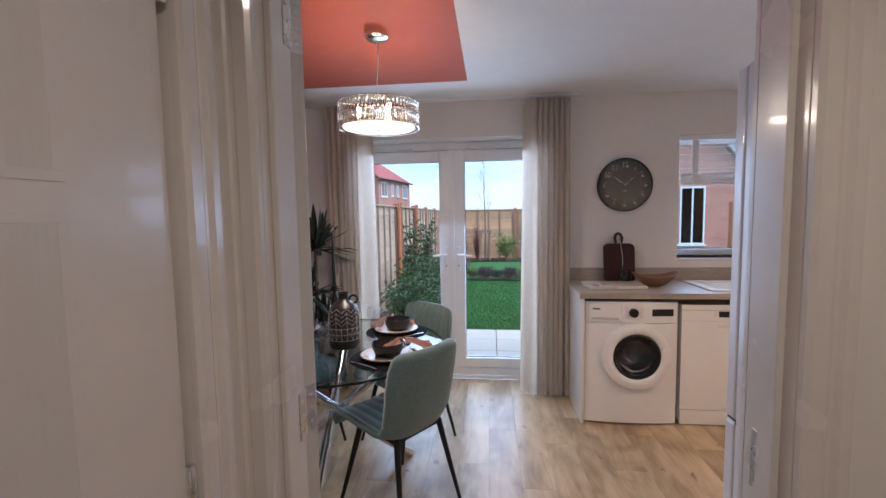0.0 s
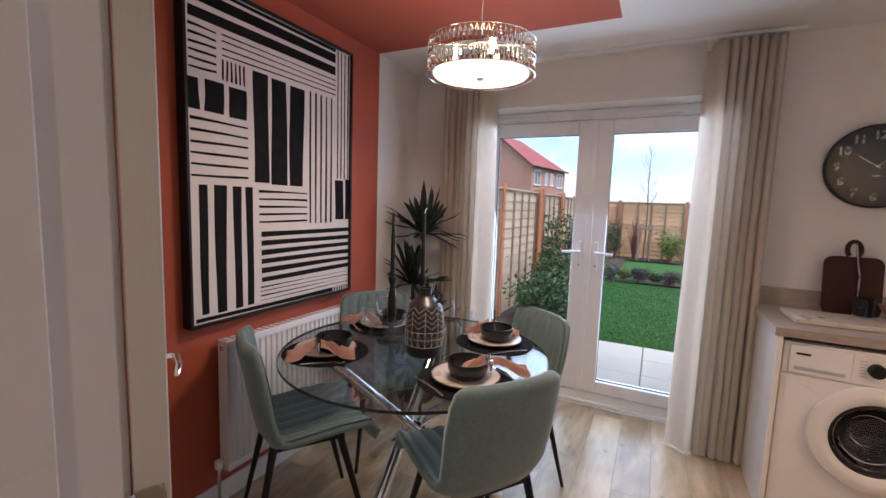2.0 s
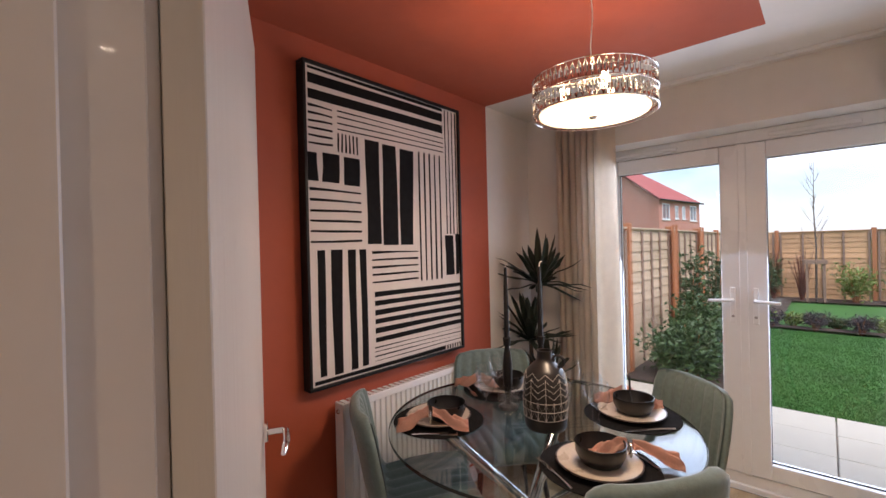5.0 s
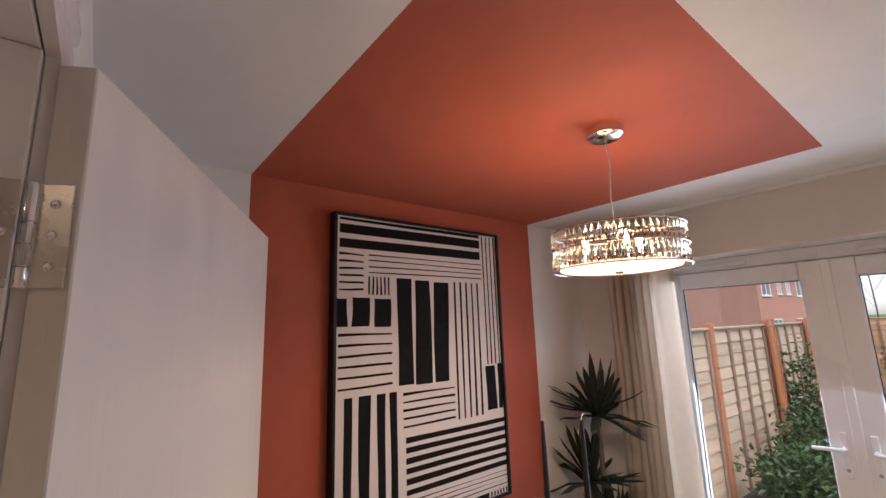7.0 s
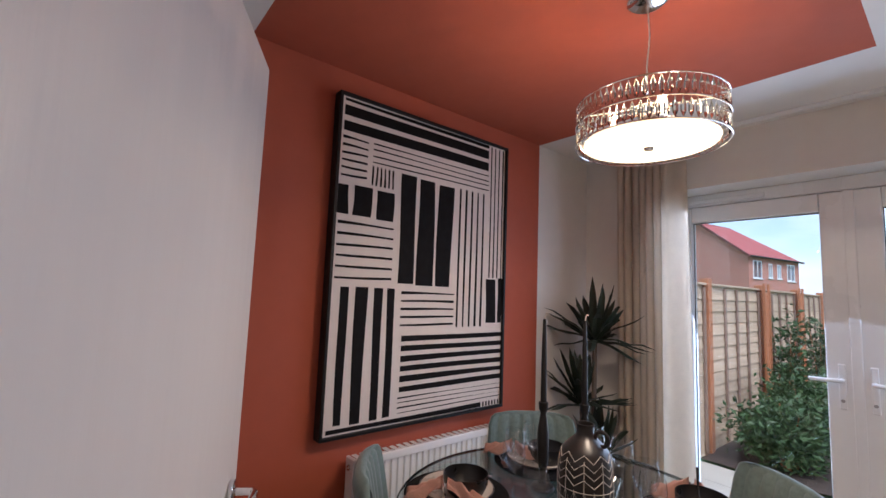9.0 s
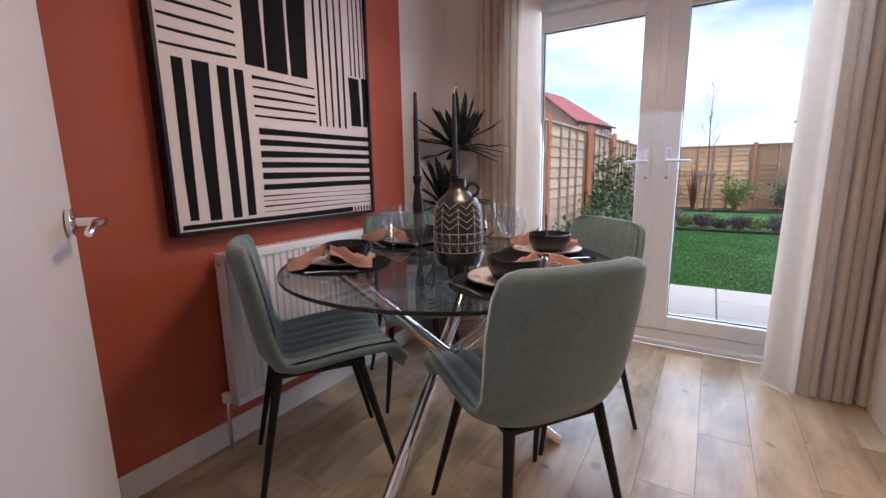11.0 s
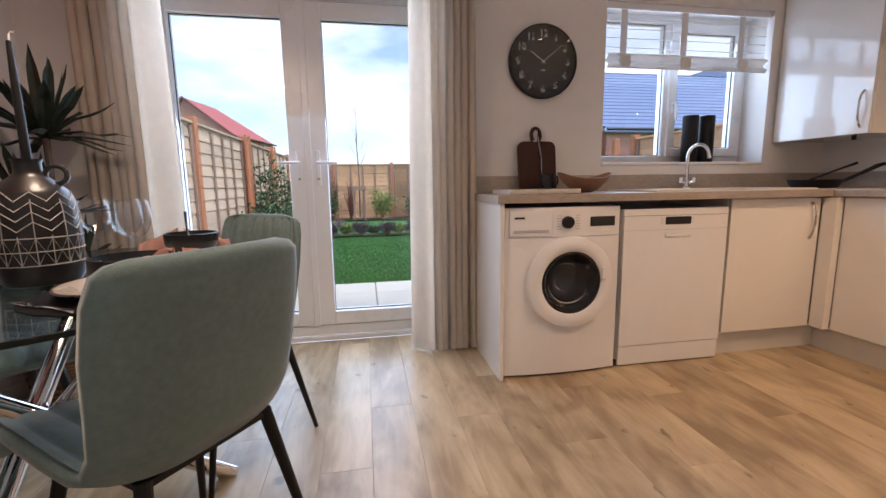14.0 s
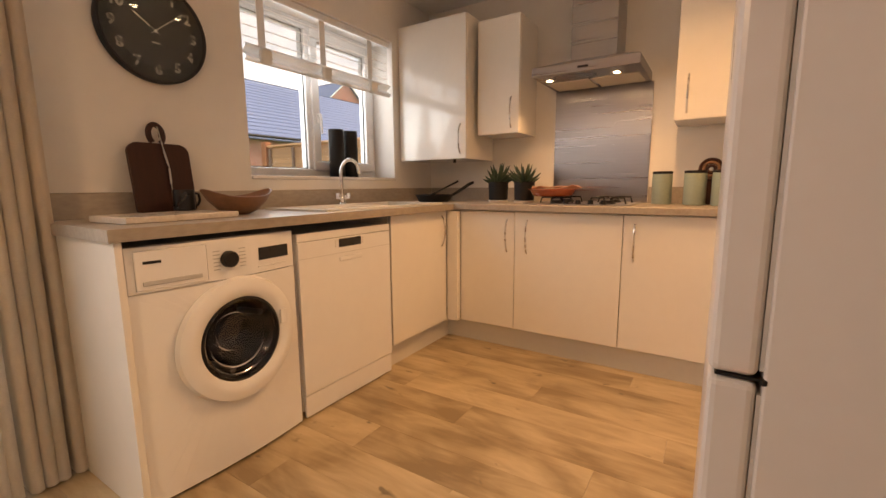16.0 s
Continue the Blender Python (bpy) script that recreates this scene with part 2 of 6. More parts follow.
SOIL = material("dark_bark_mulch", (0.07, 0.05, 0.04), 0.95, vary=0.5, scale=12, bump=0.8, bump_scale=60)
PAVING = material("buff_concrete_flag", (0.58, 0.55, 0.48), 0.8, vary=0.1, scale=5, bump=0.15, per_piece=0.4)
MORTAR = material("pale_mortar", (0.42, 0.36, 0.31), 0.95, vary=0.1)
TILE = material("red_roof_tile", (0.46, 0.13, 0.12), 0.8, vary=0.2, scale=3, bump=0.2, per_piece=0.3)
# grey tiles; the blue sky they reflect is mixed into this colour
SLATE = material("sky_tinted_grey_roof_tile", (0.15, 0.2, 0.34), 0.7, vary=0.15, scale=3, bump=0.2, per_piece=0.3)
LEAF = material("evergreen_leaf", (0.05, 0.1, 0.03), 0.5, vary=0.5, scale=6)
BLADE = material("dark_plastic_leaf", (0.024, 0.034, 0.024), 0.45, vary=0.4, scale=9, Specular_IOR_Level=0.3)


# ---- mesh helpers ----
def link(name, bm, mat, parent=None, label="", smooth=False):
    me = bpy.data.meshes.new(name)
    bm.normal_update()
    if smooth:
        for f in bm.faces:
            f.smooth = True
        for e in bm.edges:
            if len(e.link_faces) == 2 and e.calc_face_angle(0) > 0.7:
                e.smooth = False
    bm.to_mesh(me)
    bm.free()
    me.materials.append(mat)
    ob = new(name, me)
    if parent:
        ob.parent = parent
    if label:
        tagged(ob, label)
    return ob


def part(name, bm, mat, parent, label="", smooth=False):
    return link(name, bm, mat, parent, label, smooth)


def box(x0, y0, z0, x1, y1, z1, bevel=0.0, seg=1, bm=None):
    bm2 = bmesh.new()
    bmesh.ops.create_cube(bm2, size=1)
    for v in bm2.verts:
        v.co = ((x0 + x1) / 2 + v.co.x * (x1 - x0), (y0 + y1) / 2 + v.co.y * (y1 - y0), (z0 + z1) / 2 + v.co.z * (z1 - z0))
    if bevel:
        bmesh.ops.bevel(bm2, geom=bm2.edges[:], offset=bevel, segments=seg, affect="EDGES", profile=0.5)
    return join(bm, bm2)


def join(bm, bm2):
    if bm is None:
        return bm2
    me = bpy.data.meshes.new("tmp")
    bm2.to_mesh(me)
    bm2.free()
    bm.from_mesh(me)
    bpy.data.meshes.remove(me)
    return bm


def lathe(profile, segments=32, bm=None, at=(0, 0, 0)):
    """profile: (radius, z) from the bottom up, turned about z."""
    bm = bm or bmesh.new()
    rings = []
    for r, z in profile:
        if r < 1e-5:
            rings.append([bm.verts.new((at[0], at[1], at[2] + z))])
        else:
            rings.append([bm.verts.new((at[0] + r * math.cos(a * math.tau / segments), at[1] + r * math.sin(a * math.tau / segments), at[2] + z)) for a in range(segments)])
    for lo, hi in zip(rings, rings[1:]):
        for a in range(segments):
            b = (a + 1) % segments
            if len(lo) == 1 and len(hi) == 1:
                continue
            if len(lo) == 1:
                bm.faces.new((lo[0], hi[b], hi[a]))
            elif len(hi) == 1:
                bm.faces.new((lo[a], lo[b], hi[0]))
            else:
                bm.faces.new((lo[a], lo[b], hi[b], hi[a]))
    return bm


def tube(points, radius, segments=10, bm=None, cap=True):
    """A round bar along points; radius is a number or one for each point."""
    bm = bm or bmesh.new()
    pts = [Vector(p) for p in points]
    rad = radius if isinstance(radius, (list, tuple)) else [radius] * len(pts)
    rings, side = [], None
    for i, p in enumerate(pts):
        d = (pts[min(i + 1, len(pts) - 1)] - pts[max(i - 1, 0)]).normalized()
        if side is None:
            side = d.orthogonal().normalized()
        side = (side - d * side.dot(d)).normalized()
        up = d.cross(side)
        rings.append([bm.verts.new(p + rad[i] * (math.cos(a * math.tau / segments) * side + math.sin(a * math.tau / segments) * up)) for a in range(segments)])
    for lo, hi in zip(rings, rings[1:]):
        for a in range(segments):
            bm.faces.new((lo[a], lo[(a + 1) % segments], hi[(a + 1) % segments], hi[a]))
    if cap:
        bm.faces.new(rings[0][::-1])
        bm.faces.new(rings[-1])
    return bm


def moved(bm, m):
    bmesh.ops.transform(bm, matrix=m, verts=bm.verts)
    return bm


def holder(name, at, label, category, group="", turn=0):
    ob = new(name)
    ob.matrix_world = pose(*at, 0, 0, turn)
    return tagged(ob, label, category, group)


def link2(name, bm, mats, parent=None):
    ob = link(name, bm, mats[0], parent)
    for m in mats[1:]:
        ob.data.materials.append(m)
    return ob


def structure(name, bm, mat, label="", parent=None):
    return tagged(link(name, bm, mat, parent), label, name.split("_")[0], kind="structure")


CEILING, BACK, RIGHT, HALL = 2.39, 4.0, 4.78, 1.22

# ---- room shell ----
def shell(name, boxes, mats, label):
    """Boxes (x0, y0, z0, x1, y1, z1, material index) joined into one wall or ceiling."""
    bm = bmesh.new()
    for *b, k in boxes:
        n = len(bm.faces)
        box(*b, bm=bm)
        bm.faces.ensure_lookup_table()
        for f in bm.faces[n:]:
            f.material_index = k
    return tagged(link2(name, bm, mats), label, name.split("_")[0], kind="structure")


S0, S1 = 1.14, 1.272  # the wall between hall and room
D0, D1 = 1.247, 2.11  # the doorway's clear opening
RY0, RY1, RX = 1.77, 3.474, 1.486  # the terracotta patch
N = 4.3
floor = structure("floor", box(-0.12, -1.6, -0.12, 4.95, 4.2, -0.012), SOIL, "sub-floor under the oak planks")
shell("ceiling", [(-0.12, -1.6, CEILING, 4.95, RY0, CEILING + 0.15, 0), (-0.12, RY1, CEILING, 4.95, N, CEILING + 0.15, 0), (RX, RY0, CEILING, 4.95, RY1, CEILING + 0.15, 0),
                  (-0.12, RY0, CEILING, RX, RY1, CEILING + 0.15, 1)], (CEIL, RED), "white ceiling with a terracotta rectangle over the table")
shell("wall_west", [(-0.12, S1, 0, 0, RY0, CEILING, 0), (-0.12, RY0, 0, 0, RY1, CEILING, 1), (-0.12, RY1, 0, 0, N, CEILING, 0)], (WALL, RED), "white wall with a terracotta painted bay")
PX0, PX1, PZ = 0.46, 2.15, 2.10
WX0, WX1, WZ0, WZ1 = 3.106, 4.29, 1.10, 2.06
shell("wall_north", [(0, BACK, 0, PX0, N, CEILING, 0), (PX0, BACK, PZ, PX1, N, CEILING, 0), (PX1, BACK, 0, WX0, N, CEILING, 0), (WX0, BACK, 0, WX1, N, WZ0, 0),
                     (WX0, BACK, WZ1, WX1, N, CEILING, 0), (WX1, BACK, 0, RIGHT, N, CEILING, 0)], (WALL,), "white plastered outside wall")
shell("wall_east", [(RIGHT, -1.6, 0, RIGHT + 0.15, N, CEILING, 0)], (WALL,), "white plastered kitchen wall")
shell("wall_south", [(0, S0, 0, D0 - 0.03, S1, CEILING, 0), (D0 - 0.03, S0, 2.06, D1 + 0.03, S1, CEILING, 0), (D1 + 0.03, S0, 0, RIGHT, S1, CEILING, 0)], (WALL,), "white wall between hall and kitchen")
HX = 1.2
shell("wall_hall_west", [(HX - 0.1, -1.5, 0, HX, 0.2, CEILING, 0), (HX - 0.1, 1.0, 0, HX, S0, CEILING, 0), (HX - 0.1, 0.2, 2.02, HX, 1.0, CEILING, 0), (HX - 0.16, 0.1, 0, HX - 0.12, 1.1, 2.1, 0)], (WALL,), "white hall wall with a cupboard door")
shell("wall_hall_east", [(2.7, -1.5, 0, 2.8, S0, CEILING, 0)], (WALL,), "white hall wall")
shell("wall_hall_south", [(HX - 0.1, -1.6, 0, 2.8, -1.5, CEILING, 0)], (WALL,), "white hall wall")


def skirting(name, x0, y0, x1, y1):
    bm = box(x0, y0, 0, x1, y1, 0.1, 0.004)
    return structure(name, bm, GLOSS, "white gloss skirting board")


skirting("baseboard_west", 0, S1 + 0.005, 0.016, BACK)
skirting("baseboard_north", 0.016, BACK - 0.016, PX0 - 0.005, BACK)
skirting("baseboard_north_2", PX1 + 0.005, BACK - 0.016, 2.25, BACK)
skirting("baseboard_south", 0.016, S1, D0 - 0.1, S1 + 0.016)
skirting("baseboard_hall", D1 + 0.1, S0 - 0.016, 2.69, S0)


# ---- doorway, linings and architraves ----
def architrave(name, at, length, turn, parent=None):
    """A moulded strip 66 mm wide, standing on the floor; its flat back lies in the plane y = 0, its inner edge at x = 0."""
    prof = [(0, 0), (0, 0.012), (0.008, 0.017), (0.03, 0.017), (0.036, 0.014), (0.042, 0.014), (0.05, 0.02), (0.066, 0.02), (0.066, 0)]
    bm = bmesh.new()
    lo, hi = [bm.verts.new((x, y, 0)) for x, y in prof], [bm.verts.new((x, y, length)) for x, y in prof]
    for i in range(len(prof)):
        j = (i + 1) % len(prof)
        bm.faces.new((lo[i], lo[j], hi[j], hi[i]))
    bm.faces.new(lo[::-1])
    bm.faces.new(hi)
    bmesh.ops.recalc_face_normals(bm, faces=bm.faces)
    ob = structure(name, bm, GLOSS, "white gloss moulded architrave")
    ob.matrix_world = Matrix.Translation(at) @ turn
    return ob


flip = Matrix.Diagonal((-1, 1, 1, 1))
yflip = Matrix.Diagonal((1, -1, 1, 1))
across = pose(0, 0, 0, 0, 90, 0)
architrave("trim_1", (D0 - 0.014, S1, 0), 2.03, flip)
architrave("trim_2", (D1, S1, 0), 2.03, Matrix.Identity(4))
architrave("trim_3", (D0 - 0.066, S1, 2.03), D1 - D0 + 0.132, across @ flip)
architrave("trim_4", (D0, S0, 0), 2.03, flip @ yflip)
architrave("trim_5", (D1, S0, 0), 2.03, yflip)
architrave("trim_6", (D0 - 0.066, S0, 2.03), D1 - D0 + 0.132, across @ flip @ yflip)
frame_1 = holder("door_frame", (D0, S0, 0), "white gloss timber door lining of the kitchen doorway", "door frame")
frame_1["kind"] = "structure"
W = D1 - D0
for nm, b in (("lining", (-0.03, 0.002, 0, 0, 0.1315, 2.03)), ("lining", (W, 0.002, 0, W + 0.03, 0.1315, 2.03)), ("head", (-0.03, 0.002, 2.03, W + 0.03, 0.13, 2.06)),
              ("door_stop", (0, 0.03, 0, 0.013, 0.074, 2.03)), ("door_stop", (W - 0.013, 0.03, 0, W, 0.074, 2.03)), ("door_stop", (0.013, 0.03, 2.017, W - 0.013, 0.074, 2.03))):
    part(nm, box(*b, 0.002), GLOSS, frame_1)
for z in (0.204, 1.004, 1.794):
    plate = part("hinge_plate", box(0.0, 0.102, z, 0.002, 0.131, z + 0.1, 0.0008), NICKEL, frame_1, "steel hinge plate let into the lining")
    for dz in (0.02, 0.05, 0.08):
        part("screw", moved(lathe([(0.0045, 0), (0.0045, 0.0012), (0.003, 0.0018), (0, 0.001)], 10), pose(0.0018, 0.113 + 0.008 * (dz == 0.05), z + dz, 0, 90, 0)), CHROME, plate)
part("strike_plate", box(W - 0.003, 0.076, 0.96, W + 0.0, 0.106, 1.07, 0.001), NICKEL, frame_1, "satin steel strike plate")


def hinge(parent, z, side=1):
    """A butt hinge on the leaf's hinge edge; parent's origin is the pin."""
    kn = lathe([(0, 0), (0.006, 0), (0.007, 0.002), (0.007, 0.019), (0.0055, 0.02), (0.007, 0.021), (0.007, 0.04), (0.0055, 0.041), (0.007, 0.042), (0.007, 0.06), (0.0055, 0.061), (0.007, 0.062), (0.007, 0.098), (0.006, 0.1), (0, 0.1)], 12, at=(0, 0, z))
    h = part("hinge", kn, CHROME, parent, "polished steel butt hinge", True)
    plate = box(0.001, -0.034, z, 0.003, -0.003, z + 0.1, 0.0008)
    part("hinge_leaf", plate, NICKEL, h)
    for dz in (0.02, 0.05, 0.08):
        part("screw", moved(lathe([(0.0045, 0), (0.0045, 0.0012), (0.003, 0.0018), (0, 0.001)], 10), pose(0.001, -0.02, z + dz, 0, -90, 0)), CHROME, h)


def panel_door(name, width, height, label, panels, turn, at, mirrored=1):
    """Leaf along +x from the hinge pin at the origin; the seen face is y = 0 towards -y, turned by turn."""
    ob = holder(name, at, label, "door", turn=turn)
    ob["kind"] = "structure"
    bm = box(0.004, -0.039, 0.006, width, -0.004, height, 0.0015)
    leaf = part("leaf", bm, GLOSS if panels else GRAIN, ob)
    for x0, z0, x1, z1 in panels:
        for y, s in ((-0.0405, -1), (-0.0035, 1)):
            fr = bmesh.new()
            t = 0.012
            for b in ((x0, z0, x1, z0 + t), (x0, z1 - t, x1, z1), (x0, z0 + t, x0 + t, z1 - t), (x1 - t, z0 + t, x1, z1 - t)):
                box(b[0], y - 0.0004, b[1], b[2], y + 0.0007, b[3], 0.0003, bm=fr)
            part("moulding", fr, GLOSS, leaf)
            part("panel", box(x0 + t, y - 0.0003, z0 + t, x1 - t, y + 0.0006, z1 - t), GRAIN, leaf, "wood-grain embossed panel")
    return ob, leaf


PANELS = [(0.15, 0.2, 0.38, 0.82), (0.46, 0.2, 0.69, 0.82), (0.15, 1.0, 0.38, 1.47), (0.46, 1.0, 0.69, 1.47), (0.15, 1.5, 0.38, 1.86), (0.46, 1.5, 0.69, 1.86)]
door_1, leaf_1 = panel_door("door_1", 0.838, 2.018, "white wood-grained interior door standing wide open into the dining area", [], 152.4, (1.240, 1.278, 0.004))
# lever on the two faces
for side in (-1, 1):
    y = -0.042 if side < 0 else -0.002
    rose = moved(lathe([(0, 0), (0.026, 0), (0.026, 0.007), (0.023, 0.009), (0, 0.009)], 24), pose(0.78, y, 0.99, 90 if side < 0 else -90, 0, 0))
    h = part("handle", rose, CHROME, door_1, "polished chrome lever handle", True)
    pts = [(0.78, y, 0.99), (0.78, y + side * 0.03, 0.99), (0.777, y + side * 0.048, 0.99), (0.764, y + side * 0.054, 0.99), (0.704, y + side * 0.054, 0.992), (0.674, y + side * 0.05, 0.986), (0.66, y + side * 0.046, 0.978)]
    part("lever", tube(pts, [0.009, 0.009, 0.009, 0.009, 0.0085, 0.008, 0.006], 12), CHROME, h, "", True)
for z in (0.2, 1.0, 1.79):
    hinge(door_1, z)
door_2, leaf_2 = panel_door("door_2", 0.786, 2.0, "white panelled cupboard door, shut, in the hall", PANELS, -90, (HX - 0.001, 0.992, 0.004))
for z in (0.2, 1.0, 1.75):
    hinge(door_2, z)
architrave("trim_7", (HX, 1.0, 0), 2.02, pose(0, 0, 0, 0, 0, 90) @ yflip)
architrave("trim_8", (HX, 0.2, 0), 2.02, pose(0, 0, 0, 0, 0, -90))


# ---- patio doors and kitchen window ----
def bars(parent, name, x0, z0, x1, z1, w, y0, y1, mat=UPVC, bevel=0.006):
    out = []
    for b in ((x0, z0, x1, z0 + w), (x0, z1 - w, x1, z1), (x0, z0 + w, x0 + w, z1 - w), (x1 - w, z0 + w, x1, z1 - w)):
        out.append(part(name, box(b[0], y0, b[1], b[2], y1, b[3], bevel, 2), mat, parent))
    return out


def pane(parent, x0, z0, x1, z1, y):
    g = part("pane", box(x0, y - 0.003, z0, x1, y + 0.003, z1), PANE, parent, "clear window glass")
    g.visible_shadow = False
    for b in ((x0, z0, x1, z0 + 0.006), (x0, z1 - 0.004, x1, z1), (x0, z0 + 0.006, x0 + 0.003, z1 - 0.004), (x1 - 0.003, z0 + 0.006, x1, z1 - 0.004)):
        part("gasket", box(b[0], y - 0.012, b[1], b[2], y - 0.004, b[3]), BLACK, parent, "black rubber glazing gasket")


patio = holder("window_1", (0, 4.2, 0), "white double patio door with clear glass, shut", "patio door")
patio["kind"] = "structure"
MID = 1.304
for b in ((PX0, 0, 0.0, PX1, 0.08, 0.095), (PX0, 0, 2.03, PX1, 0.08, 2.1), (PX0, 0, 0.095, PX0 + 0.05, 0.08, 2.03), (PX1 - 0.05, 0, 0.095, PX1, 0.08, 2.03)):
    part("frame", box(*b, 0.006, 2), UPVC, patio)
part("sill", box(PX0, -0.03, 0.0, PX1, 0.0, 0.035, 0.008, 2), UPVC, patio)
for x in (0.78, 1.62):
    part("trickle_vent", box(x - 0.19, -0.018, 2.045, x + 0.19, 0.0, 2.07, 0.006, 2), UPVC, patio)
for x0, x1, hx, sd in ((PX0 + 0.04, MID - 0.002, MID - 0.055, -1), (MID + 0.002, PX1 - 0.04, MID + 0.055, 1)):
    p0, p1 = (0.60, 1.192) if sd < 0 else (1.416, 2.01)
    sash = part("door_leaf", box(x0, -0.015, 0.10, p0, 0.06, 2.025, 0.007, 2), UPVC, patio)
    part("stile", box(p1, -0.015, 0.10, x1, 0.06, 2.025, 0.007, 2), UPVC, sash)
    part("rail", box(p0, -0.014, 0.10, p1, 0.06, 0.187, 0.006, 2), UPVC, sash)
    part("rail", box(p0, -0.014, 1.932, p1, 0.06, 2.025, 0.006, 2), UPVC, sash)
    pane(patio, p0, 0.187, p1, 1.932, 0.03)
    bp = part("handle", box(hx - 0.014, -0.024, 0.98, hx + 0.014, -0.014, 1.19, 0.005, 2), UPVC, patio, "white lever handle on a backplate")
    part("lever", tube([(hx, -0.02, 1.115), (hx, -0.055, 1.115), (hx + sd * 0.012, -0.066, 1.115), (hx + sd * 0.115, -0.066, 1.112)], [0.009, 0.009, 0.01, 0.008], 12), UPVC, bp, "", True)
    part("keyhole", moved(lathe([(0.008, 0), (0.008, 0.003), (0, 0.003)], 12), pose(hx, -0.024, 1.02, 90)), STEEL, bp)
part("cover_strip", box(MID - 0.02, -0.026, 0.10, MID + 0.02, -0.0155, 2.025, 0.004, 2), UPVC, patio)

win = holder("window_2", (0, 4.19, 0), "white casement window above the sink", "window")
win["kind"] = "structure"
bars(win, "frame", WX0, WZ0 + 0.004, WX1, WZ1, 0.05, 0, 0.07)
part("mullion", box(3.655, 0, WZ0 + 0.054, 3.705, 0.07, WZ1 - 0.05, 0.006, 2), UPVC, win)
bars(win, "sash", 3.69, WZ0 + 0.045, 4.25, WZ1 - 0.04, 0.06, -0.015, 0.05)
pane(win, 3.155, WZ0 + 0.054, 3.655, WZ1 - 0.05, 0.03)
pane(win, 3.75, WZ0 + 0.105, 4.19, WZ1 - 0.1, 0.02)
wh = part("handle", box(3.71, -0.027, 1.44, 3.735, -0.015, 1.51, 0.004, 2), UPVC, win, "white espagnolette handle")
part("lever", tube([(3.722, -0.02, 1.5), (3.722, -0.045, 1.5), (3.724, -0.05, 1.48), (3.728, -0.05, 1.38)], [0.008, 0.008, 0.009, 0.007], 10), UPVC, wh, "", True)
structure("window_sill", box(WX0, 3.985, WZ0 - 0.02, WX1, 4.19, WZ0, 0.004), GLOSS, "white painted window board")

# ---- garden ----
def ground_z(x, y):
    """The level of the ground: a flat lawn, dropping a little towards the house wall under the patio."""
    return -0.24 if y < 6.0 else -0.1


bm = bmesh.new()
xs = [-900, -200, -60, -20, -6, -2] + [i * 0.5 for i in range(0, 22)] + [14, 25, 60, 200, 900]
ys = [-900, -200, -30, 0, 4.2, 5.0, 5.95] + [6.12 + 0.4 * i for i in range(0, 24)] + [15.9, 18, 30, 80, 250, 900]
grid = [[bm.verts.new((x, y, ground_z(x, y) + (0.012 * noise.noise((x * 1.3, y * 1.3, 0)) if 6 < y < 16 else 0))) for x in xs] for y in ys]
for r0, r1 in zip(grid, grid[1:]):
    for i in range(len(xs) - 1):
        bm.faces.new((r0[i], r0[i + 1], r1[i + 1], r1[i]))
structure("ground", bm, GRASS, "mown green garden lawn reaching to the back fence")
bm = bmesh.new()
for x0, y0, x1, y1 in ((-0.08, 6.11, 1.1, 10.55), (-0.08, 10.55, 9.0, 10.85), (-0.08, 14.7, 9.0, 15.55), (-0.08, 10.85, 1.0, 14.7)):
    nx, ny = max(2, int((x1 - x0) / 0.2)), max(2, int((y1 - y0) / 0.2))
    g = [[bm.verts.new((x0 + (x1 - (0.42 * j / ny if y0 < 6.2 else 0) - x0) * i / nx, y0 + (y1 - y0) * j / ny, -0.085 + 0.03 + 0.02 * noise.noise((i * 0.9, j * 0.9, x0)))) for i in range(nx + 1)] for j in range(ny + 1)]
    for r0, r1 in zip(g, g[1:]):
        for i in range(nx):
            bm.faces.new((r0[i], r0[i + 1], r1[i + 1], r1[i]))
structure("ground_border", bm, SOIL, "dark bark-mulched planting border")
patio_base = structure("pavement", box(-1.0, N, -0.3, 8.0, 6.1, -0.105), MORTAR, "bedding under the patio flags")
bm0 = box(-0.296, -0.221, -0.04, 0.296, 0.221, 0, 0.006)
me_flag = link("flag", bm0, PAVING, patio_base)
first = True
for i in range(12):
    for j in range(4):
        x, y = -0.4 + 0.6 * i, 4.54 + 0.45 * j
        f = me_flag if first else new("flag", me_flag.data)
        first = False
        f.parent = patio_base
        f.matrix_world = pose(x, y, -0.075 + random.uniform(-0.002, 0.002), random.uniform(-0.3, 0.3), 0, 0)


def fence_panel(length, height, label, boards):
    """Overlapping boards with upright battens and a post, along +x, seen face towards -y."""
    ob = holder("fence_panel", (0, 0, 0), label, "fence", "fence panels round the garden")
    n = 13
    rows = random.Random(4)
    for i in range(n):
        z = height * i / n
        bm = box(0.05, 0, z, length - 0.05, 0.012, z + height / n + 0.02)
        for v in bm.verts:
            if v.co.z > z + 0.05:
                v.co.y += 0.014
            else:
                v.co.z += rows.uniform(-0.008, 0.008)
        part("board", bm, boards, ob)
    for x in (0.08, length * 0.29, length * 0.5, length * 0.71, length - 0.08):
        part("batten", box(x - 0.02, -0.022, 0.02, x + 0.02, -0.001, height - 0.01, 0.002), RAIL, ob)
    part("capping", box(0.04, -0.025, height + 0.01, length - 0.04, 0.035, height + 0.035, 0.004), boards, ob)
    part("post", box(-0.045, -0.045, -0.3, 0.045, 0.045, height + 0.08, 0.006), POST, ob, "orange-stained square post")
    return ob


